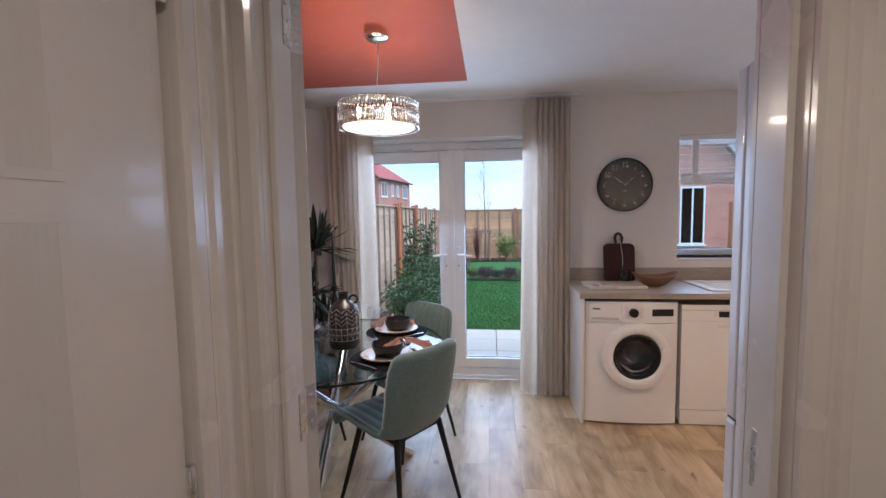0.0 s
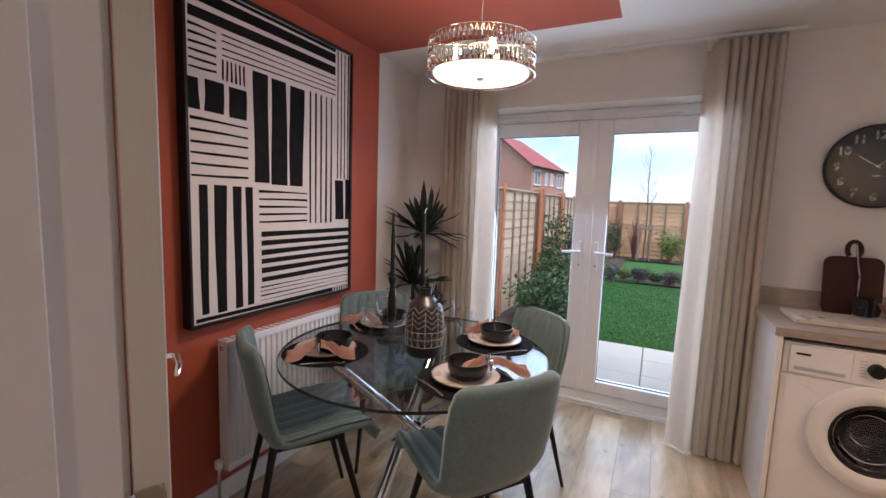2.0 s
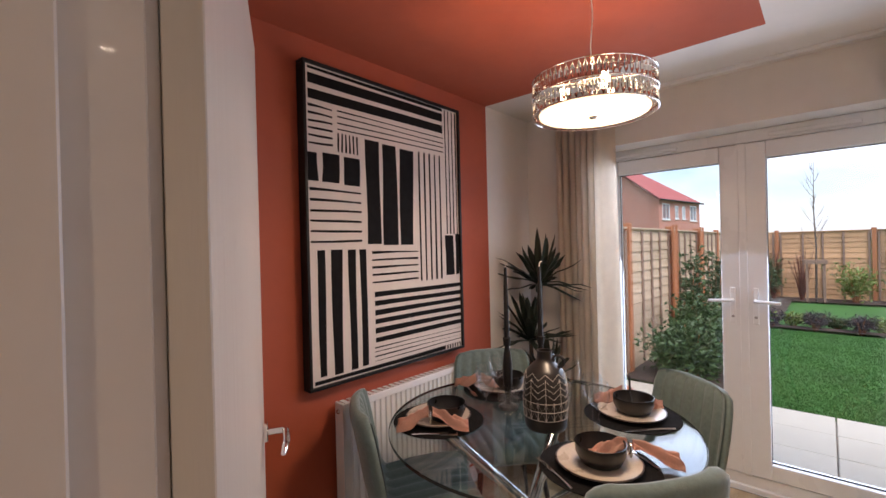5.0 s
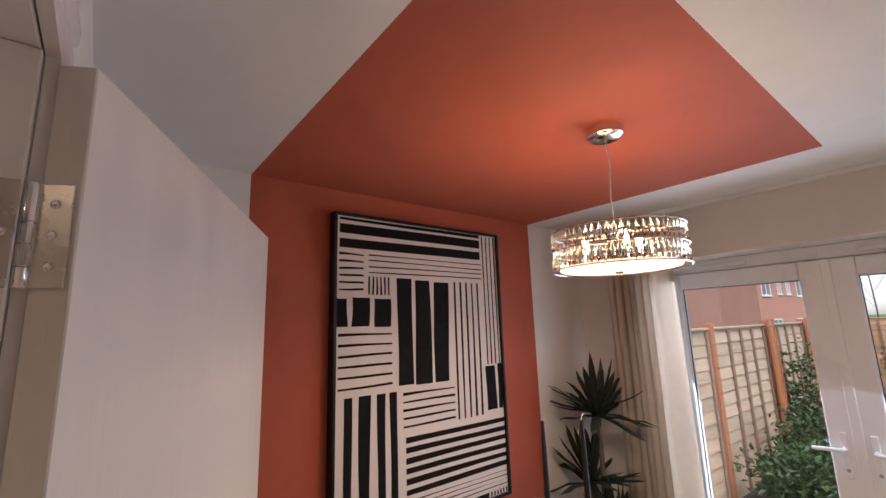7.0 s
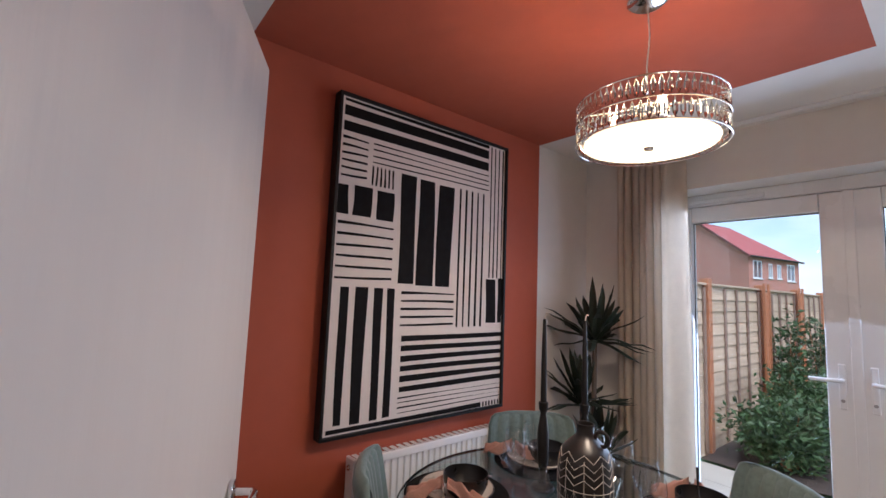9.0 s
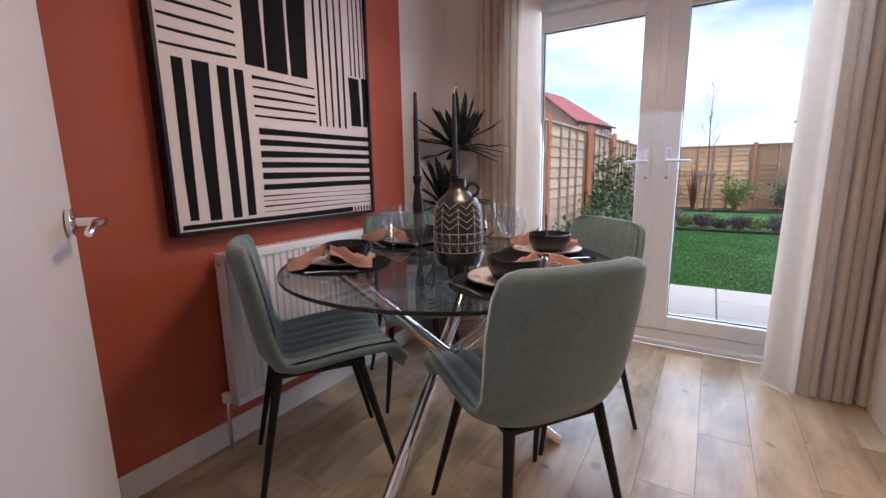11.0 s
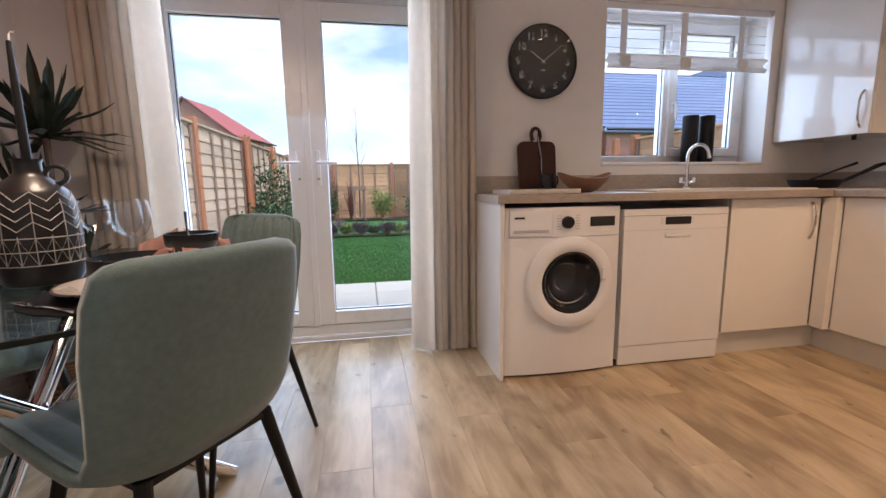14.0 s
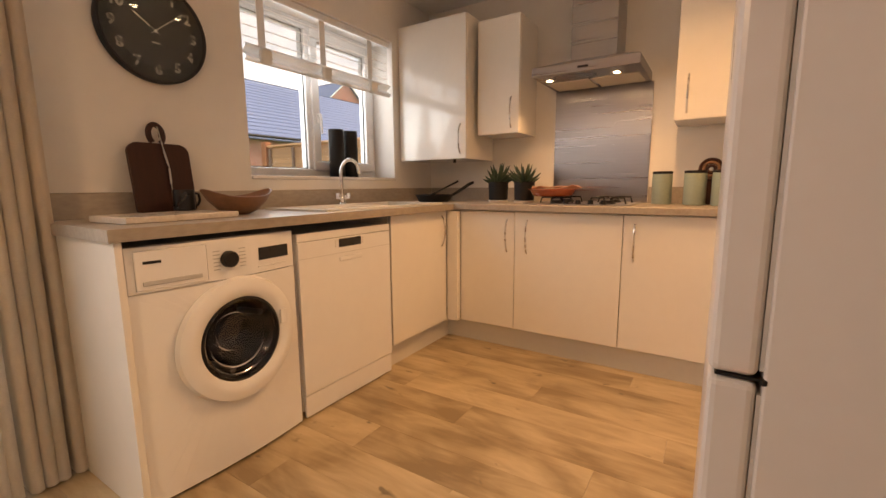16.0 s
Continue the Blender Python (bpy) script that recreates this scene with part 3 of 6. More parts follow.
fp = fence_panel(1.83, 1.69, "pale larch lap fence panel with an orange post", FENCE)
fp.matrix_world = pose(-0.1, 4.57, -0.07, 0, 0, 90)
for i in range(1, 6):
    copy_thing(fp, pose(-0.1, 4.57 + 1.83 * i, -0.07, 0, 0, 90))
fb = fence_panel(1.83, 1.69, "tan larch lap fence panel with an orange post", TANFENCE)
fb.matrix_world = pose(0.67, 15.6, -0.07)
for i in (-1, 1):
    copy_thing(fb, pose(0.67 + 1.83 * i, 15.6, -0.07))
# the back fence from x = 2.5 on has greyer, darker boards
GREYFENCE = material("grey_fence_board", (0.36, 0.31, 0.3), 0.85, vary=0.25, scale=4, bump=0.3, bump_scale=30, per_piece=0.5, stretch=(0.5, 0.5, 8))
fg = fence_panel(1.83, 1.69, "grey lap fence panel with an orange post", GREYFENCE)
fg.matrix_world = pose(4.33, 15.6, -0.07)
copy_thing(fg, pose(2.5, 15.6, -0.07))
fr_ = fence_panel(1.83, 1.6, "tan larch lap fence panel on the far side boundary", TANFENCE)
fr_.matrix_world = pose(5.3, 6.91, -0.07, 0, 0, -90)
copy_thing(fr_, pose(5.3, 5.08, -0.07, 0, 0, -90))
gate_post = link("gate_post", box(5.255, 7.335, -0.3, 5.345, 7.425, 1.6, 0.006), POST)
tagged(gate_post, "orange-stained square timber gate post beside the lawn", "post")


def trellis(y, label):
    """A narrow lattice ladder fixed upright before a fence post."""
    ob = holder("trellis", (-0.02, y, -0.08), label, "trellis", "trellises on the fence")
    for o in (-0.1, 0.1):
        part("rail", box(-0.015, o - 0.016, 0, 0.015, o + 0.016, 1.8, 0.003), POST, ob)
    bm = box(-0.008, -0.012, -0.14, 0.0, 0.012, 0.14)
    up, down = moved(bm.copy(), pose(0, 0, 0, 40, 0, 0)), moved(bm, pose(0.008, 0, 0, -40, 0, 0))
    for b in (up, down):
        first_one = part("slat", b, POST, ob)
        for k in range(17):
            sl = first_one if k == 0 else new("slat", first_one.data)
            sl.parent = ob
            sl.matrix_local = pose(0, 0, 0.12 + 0.095 * k)
    return ob


trellis(8.23, "orange wooden lattice trellis fixed to the fence")
trellis(10.06, "orange wooden lattice trellis fixed to the fence")

# lawn blades near the patio
rnd = random.Random(77)
verts, faces = [], []
for i in range(70000):
    y = 6.13 + 4.4 * rnd.random() ** 1.3
    x = rnd.uniform(1.12 - 0.095 * (y - 6.1), 4.6)
    h, a = rnd.uniform(0.006, 0.02), rnd.uniform(0, math.tau)
    z, w, b = -0.095 + 0.012 * noise.noise((x * 1.3, y * 1.3, 0)), 0.005, rnd.uniform(-0.02, 0.02)
    k = len(verts)
    verts += [(x - w * math.cos(a), y - w * math.sin(a), z - 0.006), (x + w * math.cos(a), y + w * math.sin(a), z - 0.006), (x + b, y + b * 0.6, z + h)]
    faces.append((k, k + 1, k + 2))
me = bpy.data.meshes.new("grass")
me.from_pydata(verts, [], faces)
me.materials.append(GRASS)
tagged(new("grass", me), "short green mown grass blades of the lawn", "grass", kind="stuff")


def shrub(name, at, radius, height, count, leaf, mat, label, seed, category="shrub", narrow=0.45, stems=7, wood=POST, thick=1.0):
    ob = holder(name, at, label, category)
    rnd = random.Random(seed)
    bm = bmesh.new()
    tips = []
    for i in range(stems):
        a, r = rnd.uniform(0, math.tau), rnd.uniform(0.2, 0.75) * radius
        tip = Vector((r * math.cos(a), r * math.sin(a), height * rnd.uniform(0.55, 1.0)))
        tips.append(tip)
        tube([(0.02 * math.cos(a), 0.02 * math.sin(a), -0.03), tip * 0.5 + Vector((0, 0, 0.05)), tip], [0.012 * thick, 0.008 * thick, 0.004 * thick], 5, bm)
    part("stems", bm, wood, ob, "thin woody stems")
    verts, faces = [], []
    for i in range(count):
        c = tips[rnd.randrange(stems)] * rnd.uniform(0.35, 1.05)
        spread = radius * 0.42
        c = c + Vector((rnd.gauss(0, spread * 0.6), rnd.gauss(0, spread * 0.6), rnd.gauss(0, height * 0.1)))
        c.z = max(0.02, c.z)
        d = Vector((rnd.uniform(-1, 1), rnd.uniform(-1, 1), rnd.uniform(-0.3, 1))).normalized()
        s = d.orthogonal().normalized()
        s = Matrix.Rotation(rnd.uniform(0, 6.3), 3, d) @ s
        k = leaf * rnd.uniform(0.6, 1.3)
        n = len(verts)
        up = d.cross(s) * k * 0.12
        verts += [c, c + d * k * 0.5 + s * k * narrow * 0.5 + up, c + d * k, c + d * k * 0.5 - s * k * narrow * 0.5 + up]
        faces += [(n, n + 1, n + 2), (n, n + 2, n + 3)]
    me = bpy.data.meshes.new("foliage")
    me.from_pydata([tuple(v) for v in verts], [], faces)
    me.materials.append(mat)
    fo = new("foliage", me)
    fo.parent = ob
    tagged(fo, kind="stuff")
    return ob


LILAC = material("grey_purple_leaf", (0.075, 0.06, 0.075), 0.7, vary=0.4, scale=8)
LIME = material("yellow_green_leaf", (0.17, 0.24, 0.05), 0.5, vary=0.4, scale=8)
RUST = material("rust_red_stem", (0.16, 0.05, 0.035), 0.8, vary=0.4, scale=8)
shrub("evergreen_shrub", (0.52, 6.55, -0.09), 0.46, 0.66, 5200, 0.075, LEAF, "dense dark evergreen shrub in the border", 1, stems=16)
shrub("evergreen_shrub", (0.5, 7.45, -0.09), 0.46, 0.82, 4600, 0.075, LEAF, "dense dark evergreen shrub in the border", 2, stems=14)
shrub("climber", (0.12, 8.5, -0.09), 0.26, 1.4, 700, 0.09, LEAF, "thin climbing plant against the fence", 3, "climber", stems=8)
shrub("climber", (0.12, 10.4, -0.09), 0.26, 1.4, 700, 0.09, LEAF, "thin climbing plant against the fence", 4, "climber", stems=8)
shrub("variegated_shrub", (0.62, 9.6, -0.09), 0.42, 0.62, 1100, 0.08, LIME, "yellow-green shrub by the fence", 5, stems=10)
for i, x in enumerate((0.9, 1.5, 2.06, 2.6, 3.15, 3.75, 4.35)):
    shrub("lavender", (x, 10.68 + 0.04 * (i % 2), -0.08), 0.2, 0.27, 700, 0.075, LILAC, "low grey-purple lavender mound edging the lawn", 10 + i, stems=11, narrow=0.2)
for i, (x, h, m, nm) in enumerate(((2.15, 0.85, LIME, "variegated_shrub"), (3.2, 0.7, LEAF, "evergreen_shrub"), (0.5, 1.0, LEAF, "evergreen_shrub"), (4.7, 0.75, LEAF, "evergreen_shrub"), (6.1, 0.85, LIME, "variegated_shrub"))):
    shrub(nm, (x, 15.05, -0.08), 0.46, h, 1000, 0.09, m, {"v": "yellow-green shrub", "e": "dark green shrub", "r": "rust-red shrub"}[nm[0]] + " before the back fence", 30 + i, stems=14)

shrub("red_stemmed_shrub", (0.62, 15.1, -0.08), 0.36, 1.4, 160, 0.05, RUST, "upright rust-red bare-stemmed dogwood before the back fence", 61, stems=46, wood=RUST, thick=0.8)
shrub("red_stemmed_shrub", (1.18, 15.15, -0.08), 0.32, 1.25, 130, 0.05, RUST, "upright rust-red bare-stemmed dogwood before the back fence", 62, stems=38, wood=RUST, thick=0.8)
for i, (x, y, r, h, m) in enumerate(((0.55, 10.3, 0.36, 0.42, LEAF), (0.3, 11.1, 0.4, 0.5, LILAC), (1.2, 10.95, 0.22, 0.2, LIME), (1.78, 10.95, 0.2, 0.17, LEAF), (2.35, 10.9, 0.2, 0.18, LIME))):
    shrub("ground_cover", (x, y, -0.08), r, h, 700, 0.06, m, "low mixed ground-cover plant in the bark border", 70 + i, stems=12)

# young bare tree
BARK = material("grey_bark", (0.13, 0.1, 0.08), 0.9, vary=0.3, scale=20)


def bare_tree(name, at, height, label, seed, reach):
    ob = holder(name, at, label, "tree")
    h = height / 3.85
    part("trunk", tube([(0, 0, -0.1), (0.02, 0, 1.5 * h), (-0.02, 0.01, 2.6 * h), (0.0, 0, height)], [0.026, 0.02, 0.011, 0.003], 7), BARK, ob)
    rnd = random.Random(seed)
    for i in range(15):
        z, a = h * (1.5 + 0.15 * i), rnd.uniform(0, 6.3)
        l = reach * rnd.uniform(0.3, 0.7) * (1.15 - i / 22)
        d = Vector((math.cos(a), math.sin(a), 1.5)).normalized()
        b = tube([(0, 0, z), d * l * 0.5 + Vector((0, 0, z)), d * l + Vector((0, 0, z + 0.06))], [0.006, 0.004, 0.0016], 5)
        for t, w in ((0.4, 1), (0.65, -1)):
            tube([d * l * t + Vector((0, 0, z)), d * l * (t + 0.2) + Vector((0.06 * w * math.sin(a), 0.05 * w, z + 0.16))], [0.004, 0.0015], 4, b)
        part("branch", b, BARK, ob)
    return ob


tree = bare_tree("sapling", (1.45, 14.9, -0.08), 3.4, "young bare winter tree staked in the back border", 9, 1.0)
for x in (-0.16, 0.16):
    part("stake", box(x - 0.025, -0.09, -0.1, x + 0.025, -0.04, 1.04, 0.004), RAIL, tree, "timber tree stake")
part("crossbar", box(-0.22, -0.115, 0.93, 0.22, -0.09, 1.03, 0.003), RAIL, tree, "timber crossbar of the stakes")
bare_tree("tree", (-0.25, 19.0, -0.1), 5.2, "slim bare winter tree beyond the back fence", 12, 1.9)


# ---- houses ----
def house(name, x0, y0, x1, y1, eave, ridge, along, roof_mat, label, windows=(), turn=0, verge_mat=None, hip=0.0):
    """A brick house with a pitched roof; along: 'x' or 'y', the way its ridge runs. windows: (face, u, z, w, h)."""
    ob = holder(name, ((x0 + x1) / 2, (y0 + y1) / 2, 0), label, "house", turn=turn)
    a, b = (x1 - x0) / 2, (y1 - y0) / 2
    g = -0.3
    bm = bmesh.new()
    v = [bm.verts.new(c) for c in ((-a, -b, g), (a, -b, g), (a, b, g), (-a, b, g), (-a, -b, eave), (a, -b, eave), (a, b, eave), (-a, b, eave))]
    if along == "y":
        r = [bm.verts.new((0, -b, ridge)), bm.verts.new((0, b - hip, ridge))]
        fs = [(0, 1, 5, 8, 4), (2, 3, 7, 9, 6), (1, 2, 6, 5), (3, 0, 4, 7)]
    else:
        r = [bm.verts.new((-a, 0, ridge)), bm.verts.new((a, 0, ridge))]
        fs = [(0, 1, 5, 4), (2, 3, 7, 6), (1, 2, 6, 9, 5), (3, 0, 4, 8, 7)]
    v += r
    for f in fs:
        bm.faces.new([v[i] for i in f])
    part("wall", bm, BRICKWALL, ob)
    # two roof slopes made of overlapping courses
    for s in (-1, 1):
        half, lng = (a, b) if along == "y" else (b, a)
        rise, run = ridge - eave, half
        n = 18
        bm = bmesh.new()
        for i in range(n):
            t0, t1 = -0.06 + 1.06 * i / n, -0.06 + 1.06 * (i + 1) / n + 0.01
            for f in ((t0, t1),):
                q0, q1 = run * (1 - t0), run * (1 - t1)
                z0, z1 = eave + rise * t0 + 0.13, eave + rise * t1 + 0.09
                e0, e1 = lng + 0.2 - hip * t0, lng + 0.2 - hip * t1
                pts = [(q0, -lng - 0.2, z0), (q0, e0, z0), (q1, e1, z1), (q1, -lng - 0.2, z1), (q0, -lng - 0.2, z0 - 0.06), (q0, e0, z0 - 0.06), (q1, e1, z1 - 0.06), (q1, -lng - 0.2, z1 - 0.06)]
                pts = [(s * p, q, z) if along == "y" else (q, s * p, z) for p, q, z in pts]
                vs = [bm.verts.new(p) for p in pts]
                for fc in ((0, 1, 2, 3), (4, 7, 6, 5), (0, 4, 5, 1), (0, 3, 7, 4), (1, 5, 6, 2)):
                    bm.faces.new([vs[k] for k in fc])
        bmesh.ops.recalc_face_normals(bm, faces=bm.faces)
        roof = part("roof", bm, roof_mat, ob, "tiled roof slope")
        # verge boards and gutter
        for e in (-1,) if hip else (-1, 1):
            bm = bmesh.new()
            pts = [(run * 1.05, eave - 0.12), (0, ridge + 0.0), (0, ridge + 0.2), (run * 1.05, eave + 0.06)]
            q = e * (lng + 0.21)
            lay = [[bm.verts.new((s * p, q + o, z) if along == "y" else (q + o, s * p, z)) for p, z in pts] for o in (-0.02, 0.02)]
            bm.faces.new(lay[0])
            bm.faces.new(lay[1][::-1])
            for k in range(4):
                bm.faces.new((lay[0][k], lay[0][(k + 1) % 4], lay[1][(k + 1) % 4], lay[1][k]))
            bmesh.ops.recalc_face_normals(bm, faces=bm.faces)
            part("verge", bm, verge_mat or UPVC, roof, "verge board")
        q = s * (run * 1.08)
        pts = [(q, -lng - 0.2, eave - 0.02), (q, lng + 0.2, eave - 0.02)] if along == "y" else [(-lng - 0.2, q, eave - 0.02), (lng + 0.2, q, eave - 0.02)]
        part("gutter", tube(pts, 0.06, 8), BLACK, roof, "black plastic gutter")
    for face, u, z, w, h in windows:
        m = {"s": pose(u, -b, z), "e": pose(a, u, z, 0, 0, 90)}[face]
        bm = bmesh.new()
        for c in ((-w / 2, -0.02, 0, w / 2, 0.04, 0.07), (-w / 2, -0.02, h - 0.07, w / 2, 0.04, h), (-w / 2, -0.02, 0.07, -w / 2 + 0.07, 0.04, h - 0.07), (w / 2 - 0.07, -0.02, 0.07, w / 2, 0.04, h - 0.07), (-0.035, -0.02, 0.07, 0.035, 0.04, h - 0.07)):
            box(*c, bm=bm)
        wd = part("window", moved(bm, m), UPVC, ob, "white framed house window")
        part("glass", moved(box(-w / 2 + 0.06, 0.0, 0.06, w / 2 - 0.06, 0.02, h - 0.06), m), DARKPANE, wd)
        part("sill", moved(box(-w / 2 - 0.08, -0.08, -0.07, w / 2 + 0.08, 0.02, -0.01, 0.01), m), UPVC, wd)
    return ob


def brickwork():
    m = bpy.data.materials.new("brick_wall_in_mortar")
    m.use_nodes = True
    n, l = m.node_tree.nodes, m.node_tree.links
    tc, sep, add, com, br = (n.new(k) for k in ("ShaderNodeTexCoord", "ShaderNodeSeparateXYZ", "ShaderNodeMath", "ShaderNodeCombineXYZ", "ShaderNodeTexBrick"))
    l.new(tc.outputs["Object"], sep.inputs[0])
    add.operation = "ADD"
    l.new(sep.outputs[0], add.inputs[0])
    l.new(sep.outputs[1], add.inputs[1])
    l.new(add.outputs[0], com.inputs[0])
    l.new(sep.outputs[2], com.inputs[1])
    l.new(com.outputs[0], br.inputs["Vector"])
    br.inputs["Scale"].default_value = 1
    br.inputs["Brick Width"].default_value, br.inputs["Row Height"].default_value, br.inputs["Mortar Size"].default_value = 0.225, 0.075, 0.006
    br.inputs["Color1"].default_value, br.inputs["Color2"].default_value, br.inputs["Mortar"].default_value = (0.5, 0.18, 0.13, 1), (0.6, 0.25, 0.18, 1), (0.55, 0.42, 0.36, 1)
    b = n["Principled BSDF"]
    b.inputs["Roughness"].default_value = 0.9
    l.new(br.outputs[0], b.inputs["Base Color"])
    bp = n.new("ShaderNodeBump")
    bp.inputs["Strength"].default_value, bp.inputs["Distance"].default_value, bp.invert = 0.5, 0.01, True
    l.new(br.outputs["Fac"], bp.inputs["Height"])
    l.new(bp.outputs[0], b.inputs["Normal"])
    return m


BRICKWALL = brickwork()
RUSTBOARD = material("dark_red_verge", (0.2, 0.07, 0.06), 0.8)
DARKPANE = material("pale_reflecting_glass", (0.3, 0.37, 0.45), 0.05, vary=0.05, coat=0.5)
house("house", -13.4, 35.48, -6.8, 42.78, 4.6, 7.15, "y", TILE, "red-brick two-storey house with a red tiled roof beyond the fence",
      [("e", -2.5, 3.15, 1.2, 1.2), ("e", -0.7, 3.25, 0.55, 1.0), ("e", 0.55, 3.25, 0.55, 1.0), ("e", 2.35, 3.15, 1.2, 1.2), ("e", -1.6, 0.3, 1.3, 1.3), ("e", 1.8, 0.3, 1.2, 1.3)], -9.5, RUSTBOARD, 3.0)
house("house", 5.35, 19.3, 11.75, 31, 3.37, 7.37, "y", SLATE, "neighbouring red-brick gable with white verge boards", [("s", 1.44, 0.1, 1.0, 2.4)])
house("bungalow", 12.4, 19.6, 29.4, 30.3, 3.3, 7.0, "x", SLATE, "low neighbouring house with a grey tiled roof, sky reflection painted in blue")
house("house", 32, 37.5, 44, 50.3, 7.4, 12.5, "y", SLATE, "far red-brick house with white verges and a grey roof", [("s", -2, 3.2, 1.2, 1.2)])

# ---- dining chairs ----
def dining_chair(label):
    """Faces +x; the origin lies on the floor under the seat's middle."""
    ob = holder("dining_chair", (0, 0, 0), label, "chair", "chairs round the glass table")
    # one shell profile from the seat's front edge to the top of the back: (x, z, half width)
    prof = [(0.235, 0.425, 0.195), (0.245, 0.45, 0.205), (0.225, 0.475, 0.215), (0.12, 0.478, 0.225), (0.0, 0.468, 0.228), (-0.085, 0.458, 0.225), (-0.135, 0.47, 0.22), (-0.165, 0.52, 0.215), (-0.183, 0.6, 0.218), (-0.2, 0.7, 0.222), (-0.217, 0.79, 0.217), (-0.228, 0.835, 0.205), (-0.231, 0.856, 0.185), (-0.23, 0.868, 0.15)]
    n = len(prof)
    pts = []
    for i, (x, z, w) in enumerate(prof):
        a, b = prof[max(0, i - 1)], prof[min(n - 1, i + 1)]
        t = Vector((b[0] - a[0], 0, b[1] - a[1])).normalized()
        nm = Vector((-t.z, 0, t.x)) * -1  # towards the sitter
        pts.append((Vector((x, 0, z)), nm if nm.z + nm.x > -9 else -nm, w))

    # outer shell with thickness
    bm = bmesh.new()
    inner, outer = [], []
    for i, (p, nm, w) in enumerate(pts):
        k = (0.25, 0.8, 1.0)[min(i, n - 1 - i, 2)]
        inner.append([bm.verts.new(p + Vector((0, (-1 + j / 8) * w, 0)) + nm * (0.012 * k + 0.028 * abs(-1 + j / 8) ** 3)) for j in range(17)])
        outer.append([bm.verts.new(p + Vector((0, (-1 + j / 8) * (w + 0.002), 0)) + nm * (-0.034 * k + (0.028 + 0.024 * k) * abs(-1 + j / 8) ** 3.2)) for j in range(17)])
    for g, s in ((inner, 1), (outer, -1)):
        for r0, r1 in zip(g, g[1:]):
            for j in range(16):
                q = (r0[j], r0[j + 1], r1[j + 1], r1[j])
                bm.faces.new(q if s > 0 else q[::-1])
    for i in range(n - 1):
        for j in (0, 16):
            bm.faces.new((inner[i][j], inner[i + 1][j], outer[i + 1][j], outer[i][j]))
    for i in (0, n - 1):
        for j in range(16):
            bm.faces.new((inner[i][j], inner[i][j + 1], outer[i][j + 1], outer[i][j]))
    bmesh.ops.recalc_face_normals(bm, faces=bm.faces)
    sh = part("shell", bm, VELVET, ob, "sage velvet outer shell")
    for f in sh.data.polygons:
        f.use_smooth = True
    # channelled pads
    for nm_, r0, r1 in (("seat", 1, 7), ("backrest", 7, n - 1)):
        keep = pts[r0:r1]
        bm = bmesh.new()
        rows = []
        for k, (p, nm, w) in enumerate(keep):
            row = []
            edge = 0.01 if k in (0, len(keep) - 1) else 0.0
            for j in range(43):
                u = (-1 + j / 21) * 0.95
                o = 0.011 + 0.028 * abs(u) ** 3 + 0.009 * abs(math.sin((u / 0.95) * math.pi * 3.5)) ** 0.55 - edge
                row.append(bm.verts.new(p + Vector((0, u * w, 0)) + nm * o))
            rows.append(row)
        for a, b in zip(rows, rows[1:]):
            for j in range(42):
                bm.faces.new((a[j], a[j + 1], b[j + 1], b[j]))
        pd = part(nm_, bm, VELVET, ob, "channel-stitched sage velvet pad")
        for f in pd.data.polygons:
            f.use_smooth = True
    for sx in (-1, 1):
        for sy in (-1, 1):
            part("leg", tube([(sx * 0.13 - 0.01, sy * 0.14, 0.445), (sx * 0.23, sy * 0.205, 0)], [0.016, 0.0085], 12), BLACK, ob, "tapered black metal leg")
    fr = box(-0.15, -0.15, 0.428, 0.14, -0.13, 0.446)
    box(-0.15, 0.13, 0.428, 0.14, 0.15, 0.446, bm=fr)
    box(-0.15, -0.13, 0.43, -0.13, 0.13, 0.445, bm=fr)
    box(0.12, -0.13, 0.43, 0.14, 0.13, 0.445, bm=fr)
    part("seat_frame", fr, BLACK, ob)
    return ob


TX, TY = 0.771, 2.709
chair = dining_chair("sage green velvet dining chair with black tapered legs")
chair.matrix_world = pose(1.174, 2.466, 0, 0, 0, 144.8)
copy_thing(chair, pose(0.415, 2.37, 0, 0, 0, 55))
copy_thing(chair, pose(1.092, 3.118, 0, 0, 0, 231.7))
copy_thing(chair, pose(0.373, 3.043, 0, 0, 0, 320))

# ---- glass table ----
TOPZ = 0.75
TGLASS = glass("smoked_table_glass", (0.88, 0.92, 0.92), 0.0, 1.75)
EDGE = material("dark_green_glass_edge", (0.01, 0.018, 0.017), 0.2, vary=0.1)
table = holder("dining_table", (TX, TY, 0), "round clear glass dining table on crossed chrome legs", "table")
top = part("tabletop", lathe([(0, -0.01), (0.596, -0.01), (0.598, -0.008), (0.598, -0.002), (0.596, 0), (0, 0)], 96, at=(0, 0, TOPZ)), TGLASS, table, "clear glass disc")
part("edge", lathe([(0.5982, -0.012), (0.6, -0.0105), (0.6, -0.0015), (0.5982, 0.0)], 96, at=(0, 0, TOPZ)), EDGE, table, "dark polished glass edge")
for k in range(3):
    a = math.atan2(2.281 - TY, 0.776 - TX) + k * math.tau / 3
    foot, head = Vector((0.43 * math.cos(a), 0.43 * math.sin(a), 0)), Vector((-0.40 * math.cos(a + 0.16), -0.40 * math.sin(a + 0.16), TOPZ - 0.018))
    lg = part("leg", tube([foot, head], 0.025, 20), CHROME, table, "polished chrome tube leg", True)
    part("pad", lathe([(0, 0), (0.03, 0), (0.03, 0.006), (0, 0.008)], 20, at=head), CHROME, lg)


